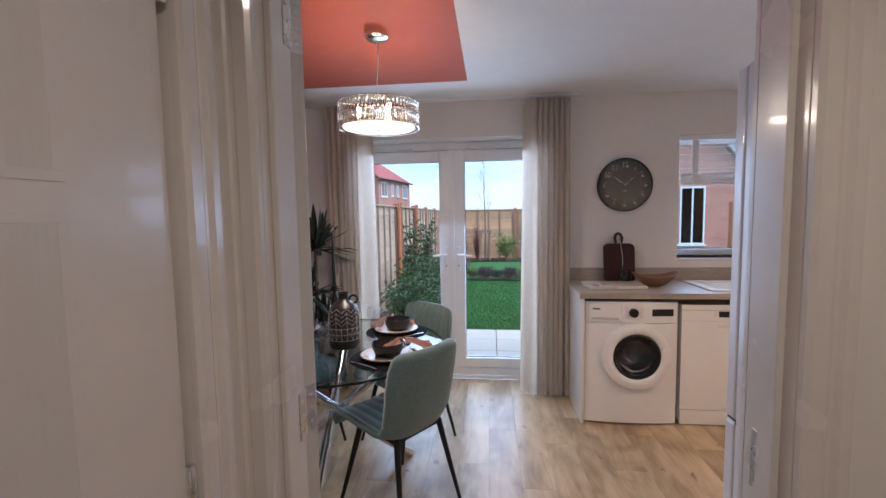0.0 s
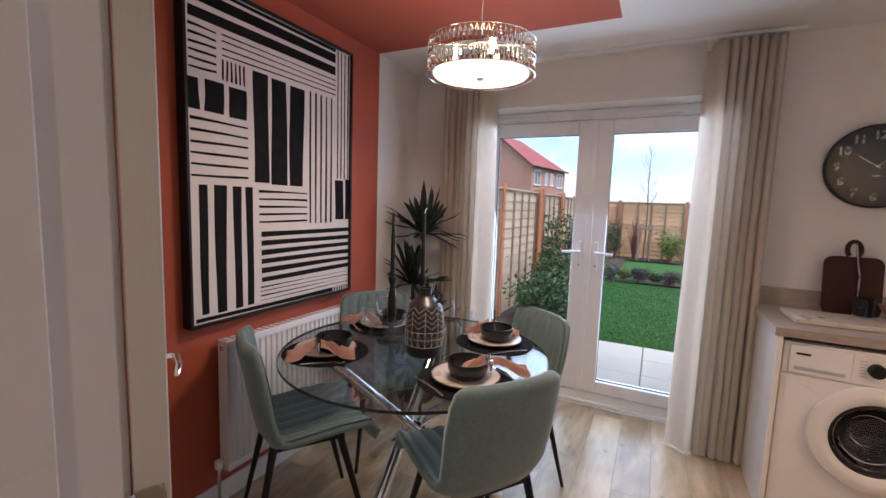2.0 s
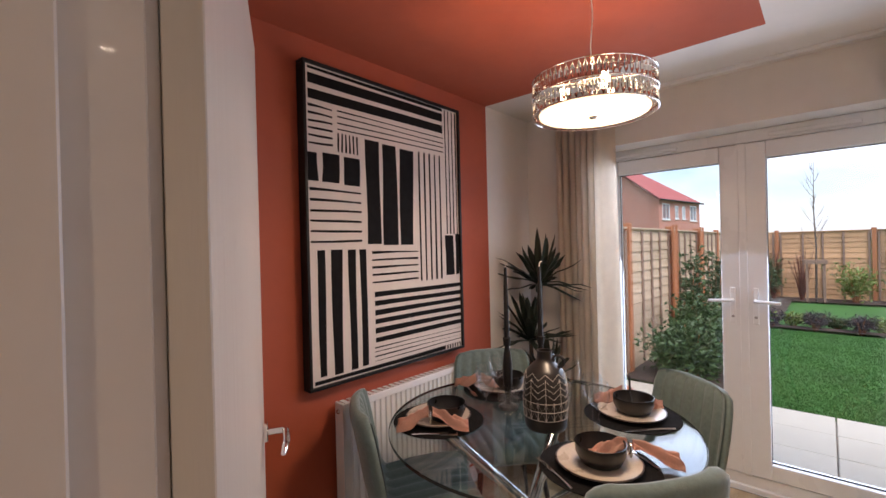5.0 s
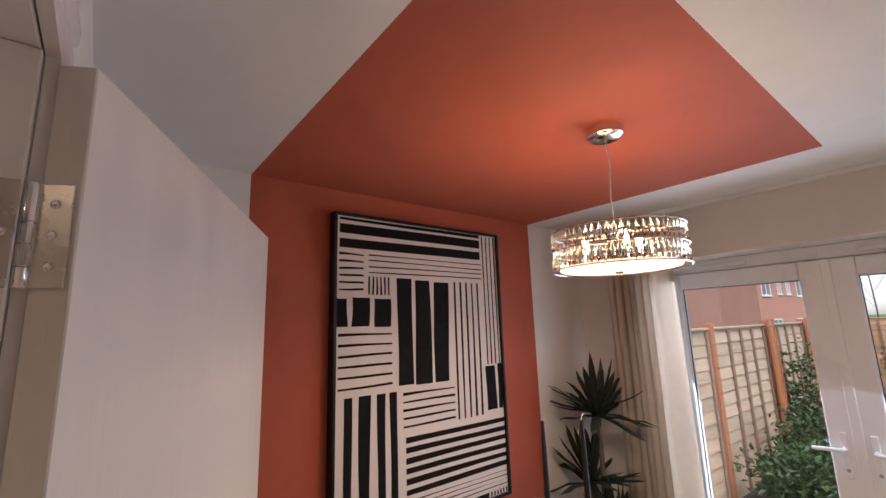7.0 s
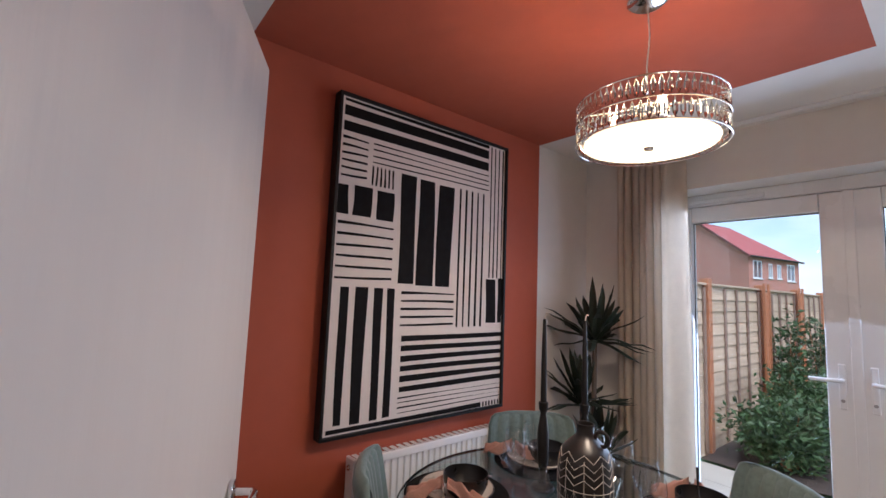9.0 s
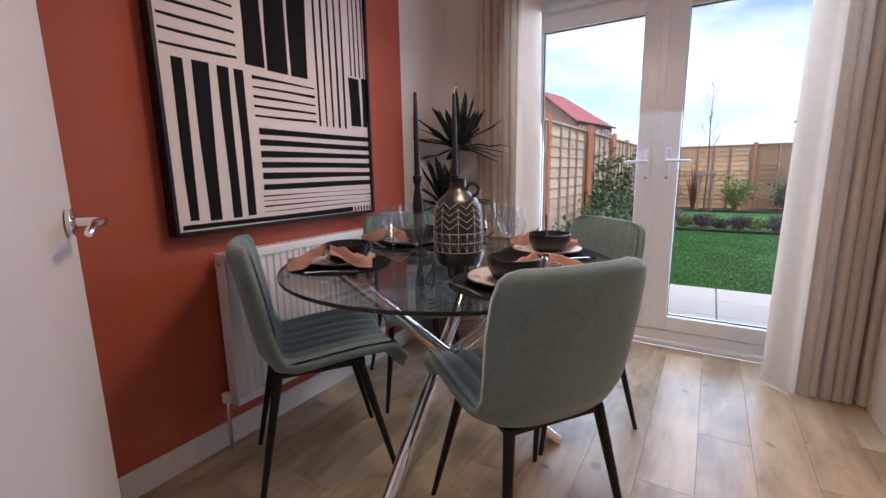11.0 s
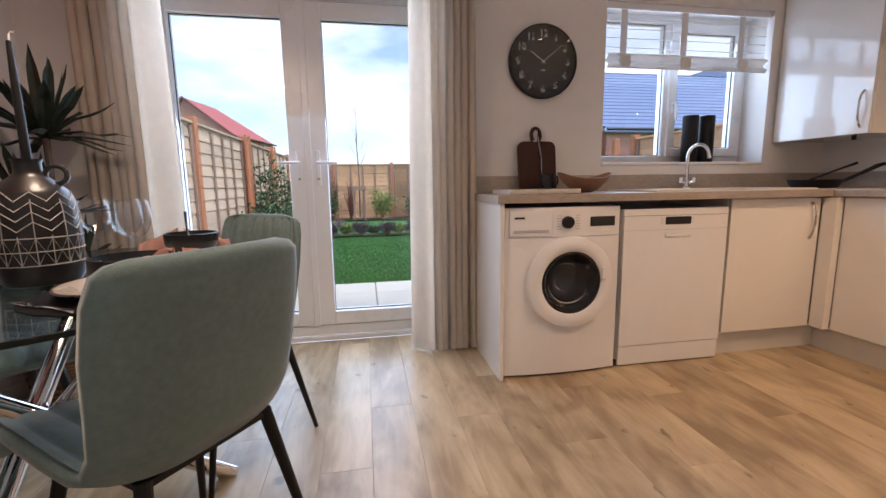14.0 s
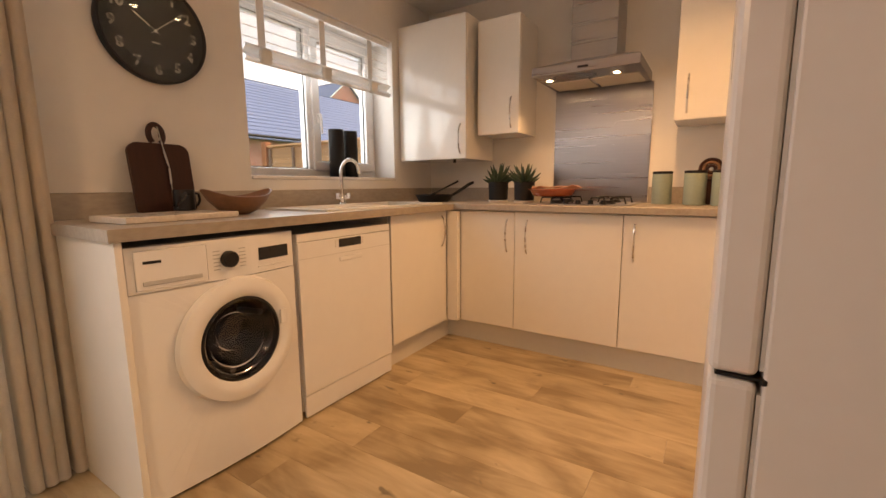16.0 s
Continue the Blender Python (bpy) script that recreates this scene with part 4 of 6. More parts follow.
# ---- table setting ----
MAT = material("black_woven_mat", (0.008, 0.0075, 0.008), 0.95, vary=0.3, scale=40, bump=0.6, bump_scale=200, Specular_IOR_Level=0.15)
STONEWARE = material("cream_stoneware", (0.5, 0.44, 0.37), 0.3, vary=0.15, scale=14, coat=0.3)
RIM = material("dark_glazed_rim", (0.05, 0.035, 0.028), 0.3, vary=0.3, scale=30)
NAPKIN = material("coral_linen", (0.66, 0.39, 0.31), 0.9, vary=0.15, scale=25, bump=0.4, bump_scale=260)
CRYSTAL = glass("clear_glassware", (0.97, 0.98, 0.99), 0.0, 1.9)
PLACES = ((-31, 0.40), (218, 0.40), (45, 0.40), (145, 0.40))


def place_setting(ang, d, k):
    a = radians(ang)
    cx, cy = TX + d * math.cos(a), TY + d * math.sin(a)
    mat_ = link("placemat", lathe([(0, 0), (0.185, 0), (0.187, 0.002), (0.185, 0.004), (0.12, 0.0045), (0.06, 0.004), (0, 0.0045)], 48), MAT)
    mat_.matrix_world = pose(cx, cy, TOPZ + 0.001)
    tagged(mat_, "round black woven placemat on the glass table", "placemat", "placemats")
    plate = holder("dinner_plate", (cx, cy, TOPZ + 0.006), "cream stoneware plate with a dark rim on a placemat", "plate", "dinner plates")
    part("plate", lathe([(0, 0), (0.075, 0), (0.085, 0.004), (0.13, 0.017), (0.133, 0.02), (0.128, 0.021), (0.083, 0.009), (0, 0.006)], 48), STONEWARE, plate, "", True)
    part("rim", lathe([(0.127, 0.0205), (0.1325, 0.0215), (0.1345, 0.019), (0.132, 0.0165)], 48), RIM, plate, "dark glazed rim", True)
    bx, by = cx - 0.02 * math.cos(a) + 0.02, cy + 0.01
    bowl = link("bowl", lathe([(0, 0), (0.055, 0), (0.064, 0.006), (0.078, 0.035), (0.08, 0.066), (0.0775, 0.067), (0.074, 0.036), (0.055, 0.012), (0, 0.01)], 40), BLACKG, smooth=True)
    bowl.matrix_world = pose(bx, by, TOPZ + 0.014)
    tagged(bowl, "small black glazed bowl on a stoneware plate", "bowl", "black bowls")
    # draped napkin pulled through a ring
    rnd = random.Random(k)
    nap = holder("napkin", (cx + 0.105 * math.cos(a + 1.35), cy + 0.105 * math.sin(a + 1.35), TOPZ + 0.03), "crumpled coral linen napkin in a ring", "napkin", "coral napkins", turn=30 + 12 * math.sin(k * 2.1))
    for nm, length, wide, s in (("cloth", 0.14, 0.032, 1), ("cloth", 0.12, 0.036, -1)):
        bm = bmesh.new()
        rows = []
        for i in range(15):
            t = i / 14
            w = 0.014 + wide * t ** 0.8
            row = []
            for j in range(19):
                u = -1 + j / 9
                z = 0.02 * (1 - t) + 0.011 * math.sin(u * 6 + t * 5 + k) * (0.5 + t) + 0.012 * noise.noise((u * 2.5, t * 4, k + s)) - 0.018 * t + (0.034 - 0.016 * t) * (1 - u * u)
                row.append(bm.verts.new((s * (0.008 + length * t), u * w + 0.015 * math.sin(t * 4 + k), max(z, -0.012))))
            rows.append(row)
        for r0, r1 in zip(rows, rows[1:]):
            for j in range(18):
                bm.faces.new((r0[j], r0[j + 1], r1[j + 1], r1[j]))
        ret = bmesh.ops.solidify(bm, geom=bm.faces[:], thickness=0.0022)
        c = part(nm, bm, NAPKIN, nap)
        for f in c.data.polygons:
            f.use_smooth = True
    part("napkin_ring", moved(tube([(0.021 * math.cos(t * math.tau / 20), 0.021 * math.sin(t * math.tau / 20), 0) for t in range(21)], 0.004, 8), pose(0, 0, 0.022, 0, 90, 0)), NICKEL, nap, "", True)
    # fork and knife beside the plate
    for nm, side in (("fork", 1), ("knife", -1)):
        fx, fy = cx + side * 0.158 * math.cos(a + 1.57), cy + side * 0.158 * math.sin(a + 1.57)
        f = holder(nm, (fx, fy, TOPZ + 0.0075), "polished steel " + nm + " beside the plate", "cutlery", "cutlery", ang + 180)
        bm = tube([(-0.09, 0, 0), (-0.03, 0, 0.003), (0.02, 0, 0.002)], [0.0045, 0.003, 0.0025], 8)
        part("handle", bm, CHROME, f, "", True)
        if nm == "fork":
            bm = box(0.018, -0.009, 0.0005, 0.045, 0.009, 0.003, 0.001)
            part("head", bm, CHROME, f)
            for q in range(4):
                part("tine", box(0.0445, -0.009 + q * 0.005, 0.0008, 0.085, -0.006 + q * 0.005, 0.0028), CHROME, f)
        else:
            part("blade", box(0.018, -0.008, 0.0005, 0.11, 0.006, 0.0025, 0.0008), CHROME, f)


for k, (ang, d) in enumerate(PLACES):
    place_setting(ang, d, k)
spoon = holder("spoon", (TX + 0.38 * math.cos(radians(45)) + 0.02, TY + 0.38 * math.sin(radians(45)) + 0.01, TOPZ + 0.027), "dark spoon standing in a black bowl", "cutlery")
part("handle", tube([(0.01, -0.02, 0.004), (-0.02, 0.035, 0.06), (-0.03, 0.06, 0.12)], [0.003, 0.0035, 0.005], 8), BLACKG, spoon, "", True)
part("scoop", moved(lathe([(0, 0), (0.012, 0.002), (0.018, 0.008), (0.016, 0.009), (0, 0.004)], 16), pose(0.012, -0.024, 0.0, 0, 0, 0)), BLACKG, spoon, "", True)

glass_bowl = [(0.034, 0.0005), (0.006, 0.005), (0.0035, 0.015), (0.0035, 0.085), (0.008, 0.094), (0.03, 0.112), (0.04, 0.14), (0.038, 0.175), (0.034, 0.195), (0.0332, 0.196)]
wine = link("wine_glass", lathe(glass_bowl, 32), CRYSTAL, smooth=True)
tagged(wine, "clear stemmed wine glass on the table", "glass", "wine glasses")
spots = [(0.793, 2.479), (0.805, 2.96), (0.962, 2.82), (0.52, 2.70), (0.60, 2.60), (1.02, 2.74), (0.66, 3.02), (0.50, 2.83)]
wine.matrix_world = pose(*spots[0], TOPZ + 0.001)
for x, y in spots[1:]:
    copy_thing(wine, pose(x, y, TOPZ + 0.001))

# patterned jug vase
JUG = material("bronze_black_ceramic", (0.016, 0.013, 0.012), 0.38, vary=0.25, scale=20, coat=0.2)
LINE = material("chalk_white_slip", (0.5, 0.46, 0.41), 0.8, vary=0.1, scale=60)
jug = holder("vase", (0.832, 2.68, TOPZ + 0.001), "bronze-black bottle vase with white zigzag pattern and a ring handle", "vase")


def jug_r(z):
    prof = [(0.0, 0.074), (0.01, 0.081), (0.1, 0.087), (0.19, 0.083), (0.222, 0.073), (0.246, 0.05), (0.262, 0.031), (0.27, 0.027), (0.292, 0.027), (0.3, 0.031)]
    for (z0, r0), (z1, r1) in zip(prof, prof[1:]):
        if z <= z1:
            return r0 + (r1 - r0) * (z - z0) / (z1 - z0)
    return prof[-1][1]


part("body", lathe([(0, 0)] + [(jug_r(0.3 * i / 40), 0.3 * i / 40) for i in range(41)] + [(0.024, 0.3), (0.022, 0.27), (0, 0.26)], 48), JUG, jug, "", True)
part("handle", tube([(0.03 + 0.024 + 0.022 * math.cos(t), 0, 0.262 + 0.022 * math.sin(t)) for t in [i * math.tau / 20 for i in range(21)]], 0.006, 8), JUG, jug, "small ring handle", True).matrix_local = pose(0, 0, 0, 0, 0, 10)


def wrap(z, th):
    r = jug_r(z) + 0.0012
    return (r * math.cos(th), r * math.sin(th), z)


SEG = 9
for zc, amp in ((0.211, 0.011), (0.188, 0.011), (0.165, 0.011), (0.142, 0.011)):
    part("zigzag", tube([wrap(zc + (amp if i % 2 else -amp), i * math.pi / SEG) for i in range(2 * SEG + 1)], 0.0014, 5), LINE, jug)
for zc in (0.115, 0.083, 0.05):
    part("band", tube([wrap(zc, i * math.tau / 48) for i in range(49)], 0.0014, 5), LINE, jug)
part("zigzag", tube([wrap(0.114 if i % 2 else 0.051, i * math.pi / 9) for i in range(19)], 0.0013, 5), LINE, jug)
part("zigzag", tube([wrap(0.114 if i % 2 else 0.051, (i + 1) * math.pi / 9) for i in range(19)], 0.0013, 5), LINE, jug)
bm = bmesh.new()
for i in range(18):
    tube([wrap(0.051, i * math.pi / 9), wrap(0.12, i * math.pi / 9), wrap(0.18, i * math.pi / 9), wrap(0.205, i * math.pi / 9)][: 4 if i % 2 else 2], 0.0012, 4, bm)
part("upright", bm, LINE, jug)

# candlesticks
for x, y, h in ((0.611, 2.749, 0.30), (0.715, 2.86, 0.30)):
    cs = holder("candlestick", (x, y, TOPZ + 0.001), "black candlestick holding a tall black taper candle", "candlestick", "candlesticks")
    part("base", lathe([(0, 0), (0.042, 0), (0.044, 0.004), (0.04, 0.012), (0.014, 0.02), (0.009, 0.035), (0.012, 0.06), (0.02, 0.1), (0.021, 0.2), (0.014, 0.25), (0.01, 0.27), (0.016, 0.285), (0.018, 0.31), (0.012, 0.312), (0.0, 0.3)], 28), BLACK, cs, "", True)
    part("candle", lathe([(0, 0.3), (0.0115, 0.3), (0.0095, 0.5), (0.006, 0.618), (0, 0.622)], 20), BLACK, cs, "black taper candle", True)
    part("wick", tube([(0, 0, 0.615), (0.003, 0.0, 0.635), (0.008, 0, 0.643), (0.014, 0, 0.641)], 0.0022, 6), CANVAS, cs, "pale wick")

# ---- crystal pendant ----
LX, LY = 1.074, 2.62
CRYST = glass("cut_crystal", (1, 0.97, 0.9), 0.02, 1.5, thin=False)
LIT = glow("lit_diffuser", (1.0, 0.8, 0.48), 1.25)
pend = holder("pendant_light", (LX, LY, 0), "lit crystal drum pendant lamp with a chrome ceiling rose", "pendant lamp")
part("ceiling_rose", lathe([(0, 2.352), (0.045, 2.353), (0.058, 2.362), (0.06, 2.389), (0, 2.389)], 40), CHROME, pend, "polished chrome rose", True)
part("flex", tube([(0, 0, 2.355), (0.004, 0.004, 2.25), (-0.004, 0, 2.15), (0, 0, 2.045)], 0.0022, 8), UPVC, pend, "pale twisted flex", True)
part("hub", lathe([(0, 2.0), (0.03, 2.0), (0.03, 2.035), (0.006, 2.05), (0, 2.05)], 24), CHROME, pend, "", True)
for z, r in ((2.032, 0.203), (1.972, 0.205), (1.912, 0.205)):
    part("ring", tube([(r * math.cos(i * math.tau / 64), r * math.sin(i * math.tau / 64), z) for i in range(65)], 0.0022, 6, cap=False), CHROME, pend, "polished chrome ring", True)
for i in range(4):
    a = i * math.pi / 2 + 0.4
    part("arm", tube([(0, 0, 2.03), (0.2 * math.cos(a), 0.2 * math.sin(a), 2.03)], 0.004, 8), CHROME, pend)
# added disc, not a known lamp part, holding some bulb light off the ceiling
part("top_plate", lathe([(0, 2.018), (0.05, 2.018), (0.052, 2.02), (0.05, 2.022), (0, 2.022)], 48), CHROME, pend, "added steel plate shading the ceiling from the bulbs", True)
for k in range(3):
    a = k * 2.094 + 3.4
    part("bulb_arm", tube([(0, 0, 2.02), (0.1 * math.cos(a), 0.1 * math.sin(a), 2.02)], 0.003, 8), CHROME, pend)
    part("bulb", lathe([(0, 1.972), (0.008, 1.974), (0.009, 1.985), (0.008, 2.0), (0.011, 2.004), (0.011, 2.018), (0, 2.018)], 14, at=(0.1 * math.cos(a), 0.1 * math.sin(a), 0)), glow("lit_capsule_bulb", (1.0, 0.84, 0.55), 6), pend, "lit capsule bulb", True)
part("diffuser", lathe([(0, 1.908), (0.1, 1.908), (0.18, 1.913), (0.183, 1.92), (0, 1.922)], 48), LIT, pend, "glowing glass diffuser", True)
part("finial", lathe([(0, 1.896), (0.012, 1.898), (0.014, 1.903), (0, 1.908)], 20), CHROME, pend, "", True)
bm = bmesh.new()
for x, y, z in ((0, 0, 0.029), (0.0076, 0, 0.006), (0, 0.005, 0.006), (-0.0076, 0, 0.006), (0, -0.005, 0.006), (0.0076, 0, -0.012), (0, 0.005, -0.012), (-0.0076, 0, -0.012), (0, -0.005, -0.012), (0, 0, -0.029)):
    bm.verts.new((x, y, z))
bm.verts.ensure_lookup_table()
for i in range(4):
    j = (i + 1) % 4
    for f in ((0, 1 + i, 1 + j), (1 + i, 5 + i, 5 + j, 1 + j), (9, 5 + j, 5 + i)):
        bm.faces.new([bm.verts[q] for q in f])
bmesh.ops.recalc_face_normals(bm, faces=bm.faces)
crystal = part("crystal", bm, CRYST, pend, "faceted clear crystal drop")
for tier, z in enumerate((2.002, 1.942)):
    for i in range(64):
        a = (i + 0.5 * tier) * math.tau / 64
        c = crystal if tier == 0 and i == 0 else new("crystal", crystal.data)
        c.parent = pend
        c.matrix_local = pose(0.2 * math.cos(a), 0.2 * math.sin(a), z, 0, 0, math.degrees(a) + 90)

# ---- painting ----
PY0, PY1, PZ0, PZ1 = 2.112, 3.132, 0.868, 2.274
art = holder("painting", (0.002, PY0, PZ0), "large black and off-white abstract striped canvas in a black frame", "painting")
AW, AH = PY1 - PY0, PZ1 - PZ0
for b in ((0, 0, 0, 0.055, AW, 0.014), (0, 0, AH - 0.014, 0.055, AW, AH), (0, 0, 0.014, 0.055, 0.014, AH - 0.014), (0, AW - 0.014, 0.014, 0.055, AW, AH - 0.014)):
    part("frame", box(*b, 0.002), BLACK, art, "slim black tray frame")
part("canvas", box(0.004, 0.014, 0.014, 0.04, AW - 0.014, AH - 0.014), CANVAS, art, "off-white canvas")


def stroke(u0, v0, u1, v1, wobble=0.0, seed=0):
    """A black painted patch from (u0, v0) to (u1, v1), in parts of the canvas; wobble pinches its long sides."""
    rnd = random.Random(seed)
    bm = bmesh.new()
    n = 8
    tall = (v1 - v0) * AH > (u1 - u0) * AW
    a, b = [], []
    p0, p1 = rnd.uniform(-1, 1), rnd.uniform(-1, 1)
    for i in range(n + 1):
        t = i / n
        e0, e1 = wobble * (p0 * (t - 0.5) + 0.25 * math.sin(5 * t + seed)), wobble * (p1 * (t - 0.5) + 0.25 * math.cos(4 * t + seed))
        if tall:
            v = v0 + (v1 - v0) * t
            a.append((u0 + e0, v)), b.append((u1 + e1, v))
        else:
            u = u0 + (u1 - u0) * t
            a.append((u, v0 + e0)), b.append((u, v1 + e1))
    lo = [bm.verts.new((0.0412, u * AW, v * AH)) for u, v in a]
    hi = [bm.verts.new((0.0412, u * AW, v * AH)) for u, v in b]
    lo2 = [bm.verts.new((0.0398, u * AW, v * AH)) for u, v in a]
    hi2 = [bm.verts.new((0.0398, u * AW, v * AH)) for u, v in b]
    for i in range(n):
        bm.faces.new((lo[i], lo[i + 1], hi[i + 1], hi[i]))
        bm.faces.new((lo[i], lo2[i], lo2[i + 1], lo[i + 1]))
        bm.faces.new((hi[i], hi[i + 1], hi2[i + 1], hi2[i]))
    bmesh.ops.recalc_face_normals(bm, faces=bm.faces)
    return bm


def stripes(u0, v0, u1, v1, count, duty, upright=False, wobble=0.003):
    for i in range(count):
        a, b = (i + 0.5 - duty / 2) / count, (i + 0.5 + duty / 2) / count
        box_ = (u0 + (u1 - u0) * a, v0, u0 + (u1 - u0) * b, v1) if upright else (u0, v0 + (v1 - v0) * a, u1, v0 + (v1 - v0) * b)
        part("brush_stroke", stroke(*box_, wobble, i * 7 + int(u0 * 100)), INK, art)


def patches(wobble, *boxes):
    for k, b in enumerate(boxes):
        part("brush_stroke", stroke(*b, wobble, k * 5 + int(b[1] * 100)), INK, art)


patches(0.003, (0.028, 0.976, 0.862, 0.987), (0.028, 0.934, 0.862, 0.966), (0.028, 0.887, 0.862, 0.918))  # heavy bands along the top
stripes(0.027, 0.742, 0.145, 0.878, 6, 0.28)
stripes(0.17, 0.802, 0.865, 0.878, 4, 0.2)
stripes(0.163, 0.738, 0.285, 0.798, 6, 0.4, True)
stripes(0.87, 0.48, 0.987, 0.985, 4, 0.26, True)
patches(0.008, (0.015, 0.637, 0.067, 0.724), (0.091, 0.637, 0.176, 0.728), (0.2, 0.634, 0.286, 0.725))  # three rounded squares
stripes(0.026, 0.436, 0.29, 0.628, 6, 0.22)
patches(0.012, (0.322, 0.442, 0.404, 0.797), (0.421, 0.438, 0.513, 0.793), (0.532, 0.438, 0.624, 0.789))  # tall tapered blocks
stripes(0.652, 0.3, 0.852, 0.793, 5, 0.28, True)
patches(0.006, (0.868, 0.312, 0.938, 0.474), (0.955, 0.312, 0.986, 0.48))
stripes(0.345, 0.298, 0.65, 0.426, 5, 0.26)
patches(0.008, (0.056, 0.036, 0.091, 0.425), (0.124, 0.032, 0.176, 0.426), (0.213, 0.033, 0.252, 0.425), (0.277, 0.035, 0.312, 0.425))
stripes(0.356, 0.097, 0.986, 0.284, 6, 0.54)
stripes(0.35, 0.034, 0.986, 0.094, 4, 0.16)
patches(0.003, (0.03, 0.013, 0.85, 0.027))
stripes(0.857, 0.012, 0.985, 0.028, 6, 0.45, True, 0.001)

# ---- radiator ----
rad = holder("radiator", (0.0, 2.245, 0), "white panel radiator with fluted front below the painting", "radiator")
RW, RZ0, RZ1 = 0.895, 0.185, 0.79
bm = bmesh.new()
prof = []
n = 26
for i in range(n):
    y0 = 0.02 + (RW - 0.04) * i / n
    d = (RW - 0.04) / n
    prof += [(y0, 0.088), (y0 + d * 0.25, 0.088), (y0 + d * 0.36, 0.08), (y0 + d * 0.86, 0.08)]
prof += [(RW - 0.02, 0.088)]
lo = [bm.verts.new((x, y, RZ0 + 0.03)) for y, x in prof]
hi = [bm.verts.new((x, y, RZ1 - 0.03)) for y, x in prof]
for i in range(len(prof) - 1):
    bm.faces.new((lo[i], lo[i + 1], hi[i + 1], hi[i]))
part("front_panel", bm, APPL, rad, "fluted pressed steel panel")
part("body", box(0.035, 0.008, RZ0 + 0.01, 0.079, RW - 0.008, RZ1 - 0.012, 0.004), APPL, rad)
part("header", box(0.079, 0.0, RZ0, 0.09, RW, RZ0 + 0.034, 0.004, 2), APPL, rad)
part("header", box(0.079, 0.0, RZ1 - 0.034, 0.09, RW, RZ1, 0.004, 2), APPL, rad)
for y in (0.0, RW - 0.006):
    part("side_panel", box(0.03, y, RZ0, 0.09, y + 0.006, RZ1, 0.002), APPL, rad)
part("grille", box(0.03, 0.006, RZ1 - 0.004, 0.089, 0.012, RZ1 + 0.001), APPL, rad)
for i in range(24):
    y = 0.02 + (RW - 0.04) * i / 24
    part("slat", box(0.034, y, RZ1 - 0.003, 0.086, y + 0.022, RZ1 + 0.0015, 0.001), APPL, rad)
part("vent_plug", moved(lathe([(0, 0), (0.011, 0), (0.011, 0.006), (0.006, 0.009), (0, 0.009)], 16), pose(0.06, 0.0, RZ1 - 0.035, 90)), NICKEL, rad)
part("valve", tube([(0.06, 0.0, 0.205), (0.06, -0.028, 0.205), (0.06, -0.03, 0.17), (0.06, -0.03, 0.0)], [0.011, 0.011, 0.0085, 0.0075], 12), CHROME, rad, "chrome radiator valve and pipe", True)
part("valve_cap", lathe([(0, 0), (0.014, 0), (0.016, 0.004), (0.016, 0.034), (0.012, 0.038), (0, 0.038)], 18, at=(0.06, -0.03, 0.212)), UPVC, rad, "white valve cap", True)
part("bracket", box(0.0, 0.2, 0.3, 0.036, 0.23, 0.7), APPL, rad)
part("bracket", box(0.0, 0.62, 0.3, 0.036, 0.65, 0.7), APPL, rad)


# ---- curtains ----
def curtain(x0, x1, seed, label, lead):
    ob = holder("curtain", (0, 3.9, 0), label, "curtain", "patio curtains")
    rnd = random.Random(seed)
    folds = 8
    bm = bmesh.new()
    rows = []
    tight, step = 6, 18
    wide = 30
    cols = tight * step + wide
    jit = [rnd.uniform(0.8, 1.2) for _ in range(tight + 1)]
    width = x1 - x0
    for k in range(25):
        z = 0.012 + (2.345 - 0.012) * k / 24
        s = 1 - k / 24
        row = []
        for j in range(cols + 1):
            if j <= tight * step:
                i, q = divmod(j, step)
                q /= step
                amp = 0.06 * jit[i]
                if q < 0.72:
                    u, y = 0.88 * q / 0.72, -amp * (0.8 + 0.2 * math.sin(math.pi * q / 0.72))
                else:
                    e = (q - 0.72) / 0.28
                    u, y = 0.88 + 0.12 * e, -amp * 0.8 + 1.7 * amp * math.sin(math.pi * e) ** 0.8
                d = 0.7 * (i + u) / tight * width + 0.006 * s * math.sin(i * 2.3 + seed)
            else:
                e = (j - tight * step) / wide
                d = width * (0.7 + 0.3 * e) + 0.03 * s * e
                y = -0.04 - 0.03 * math.sin(e * 4.9 + 0.4 * s) * (1 - 0.3 * e) + 0.035 * e * e
            row.append(bm.verts.new((x0 + d if lead > 0 else x1 - d, y, z)))
        rows.append(row)
    for r0, r1 in zip(rows, rows[1:]):
        for j in range(cols):
            bm.faces.new((r0[j], r0[j + 1], r1[j + 1], r1[j]))
    bmesh.ops.solidify(bm, geom=bm.faces[:], thickness=0.003)
    c = part("drape", bm, CURTAIN, ob, "pleated oatmeal linen drape")
    for f in c.data.polygons:
        f.use_smooth = True
    part("heading_tape", box(x0, -0.004, 2.31, x1, 0.004, 2.36), CURTAIN, ob)
    for i in range(folds + 1):
        part("glider", box(x0 + (x1 - x0) * i / folds - 0.004, -0.004, 2.355, x0 + (x1 - x0) * i / folds + 0.004, 0.004, 2.374), UPVC, ob)
    return ob


curtain(0.31, 0.68, 2, "oatmeal linen curtain drawn back beside the patio door", 1)
curtain(1.90, 2.25, 5, "oatmeal linen curtain drawn back beside the patio door", -1)
track = holder("curtain_track", (0, 3.9, 2.372), "slim white curtain track under the ceiling", "curtain track")
part("rail", box(0.25, -0.012, 0, 2.33, 0.012, 0.018, 0.003), UPVC, track)

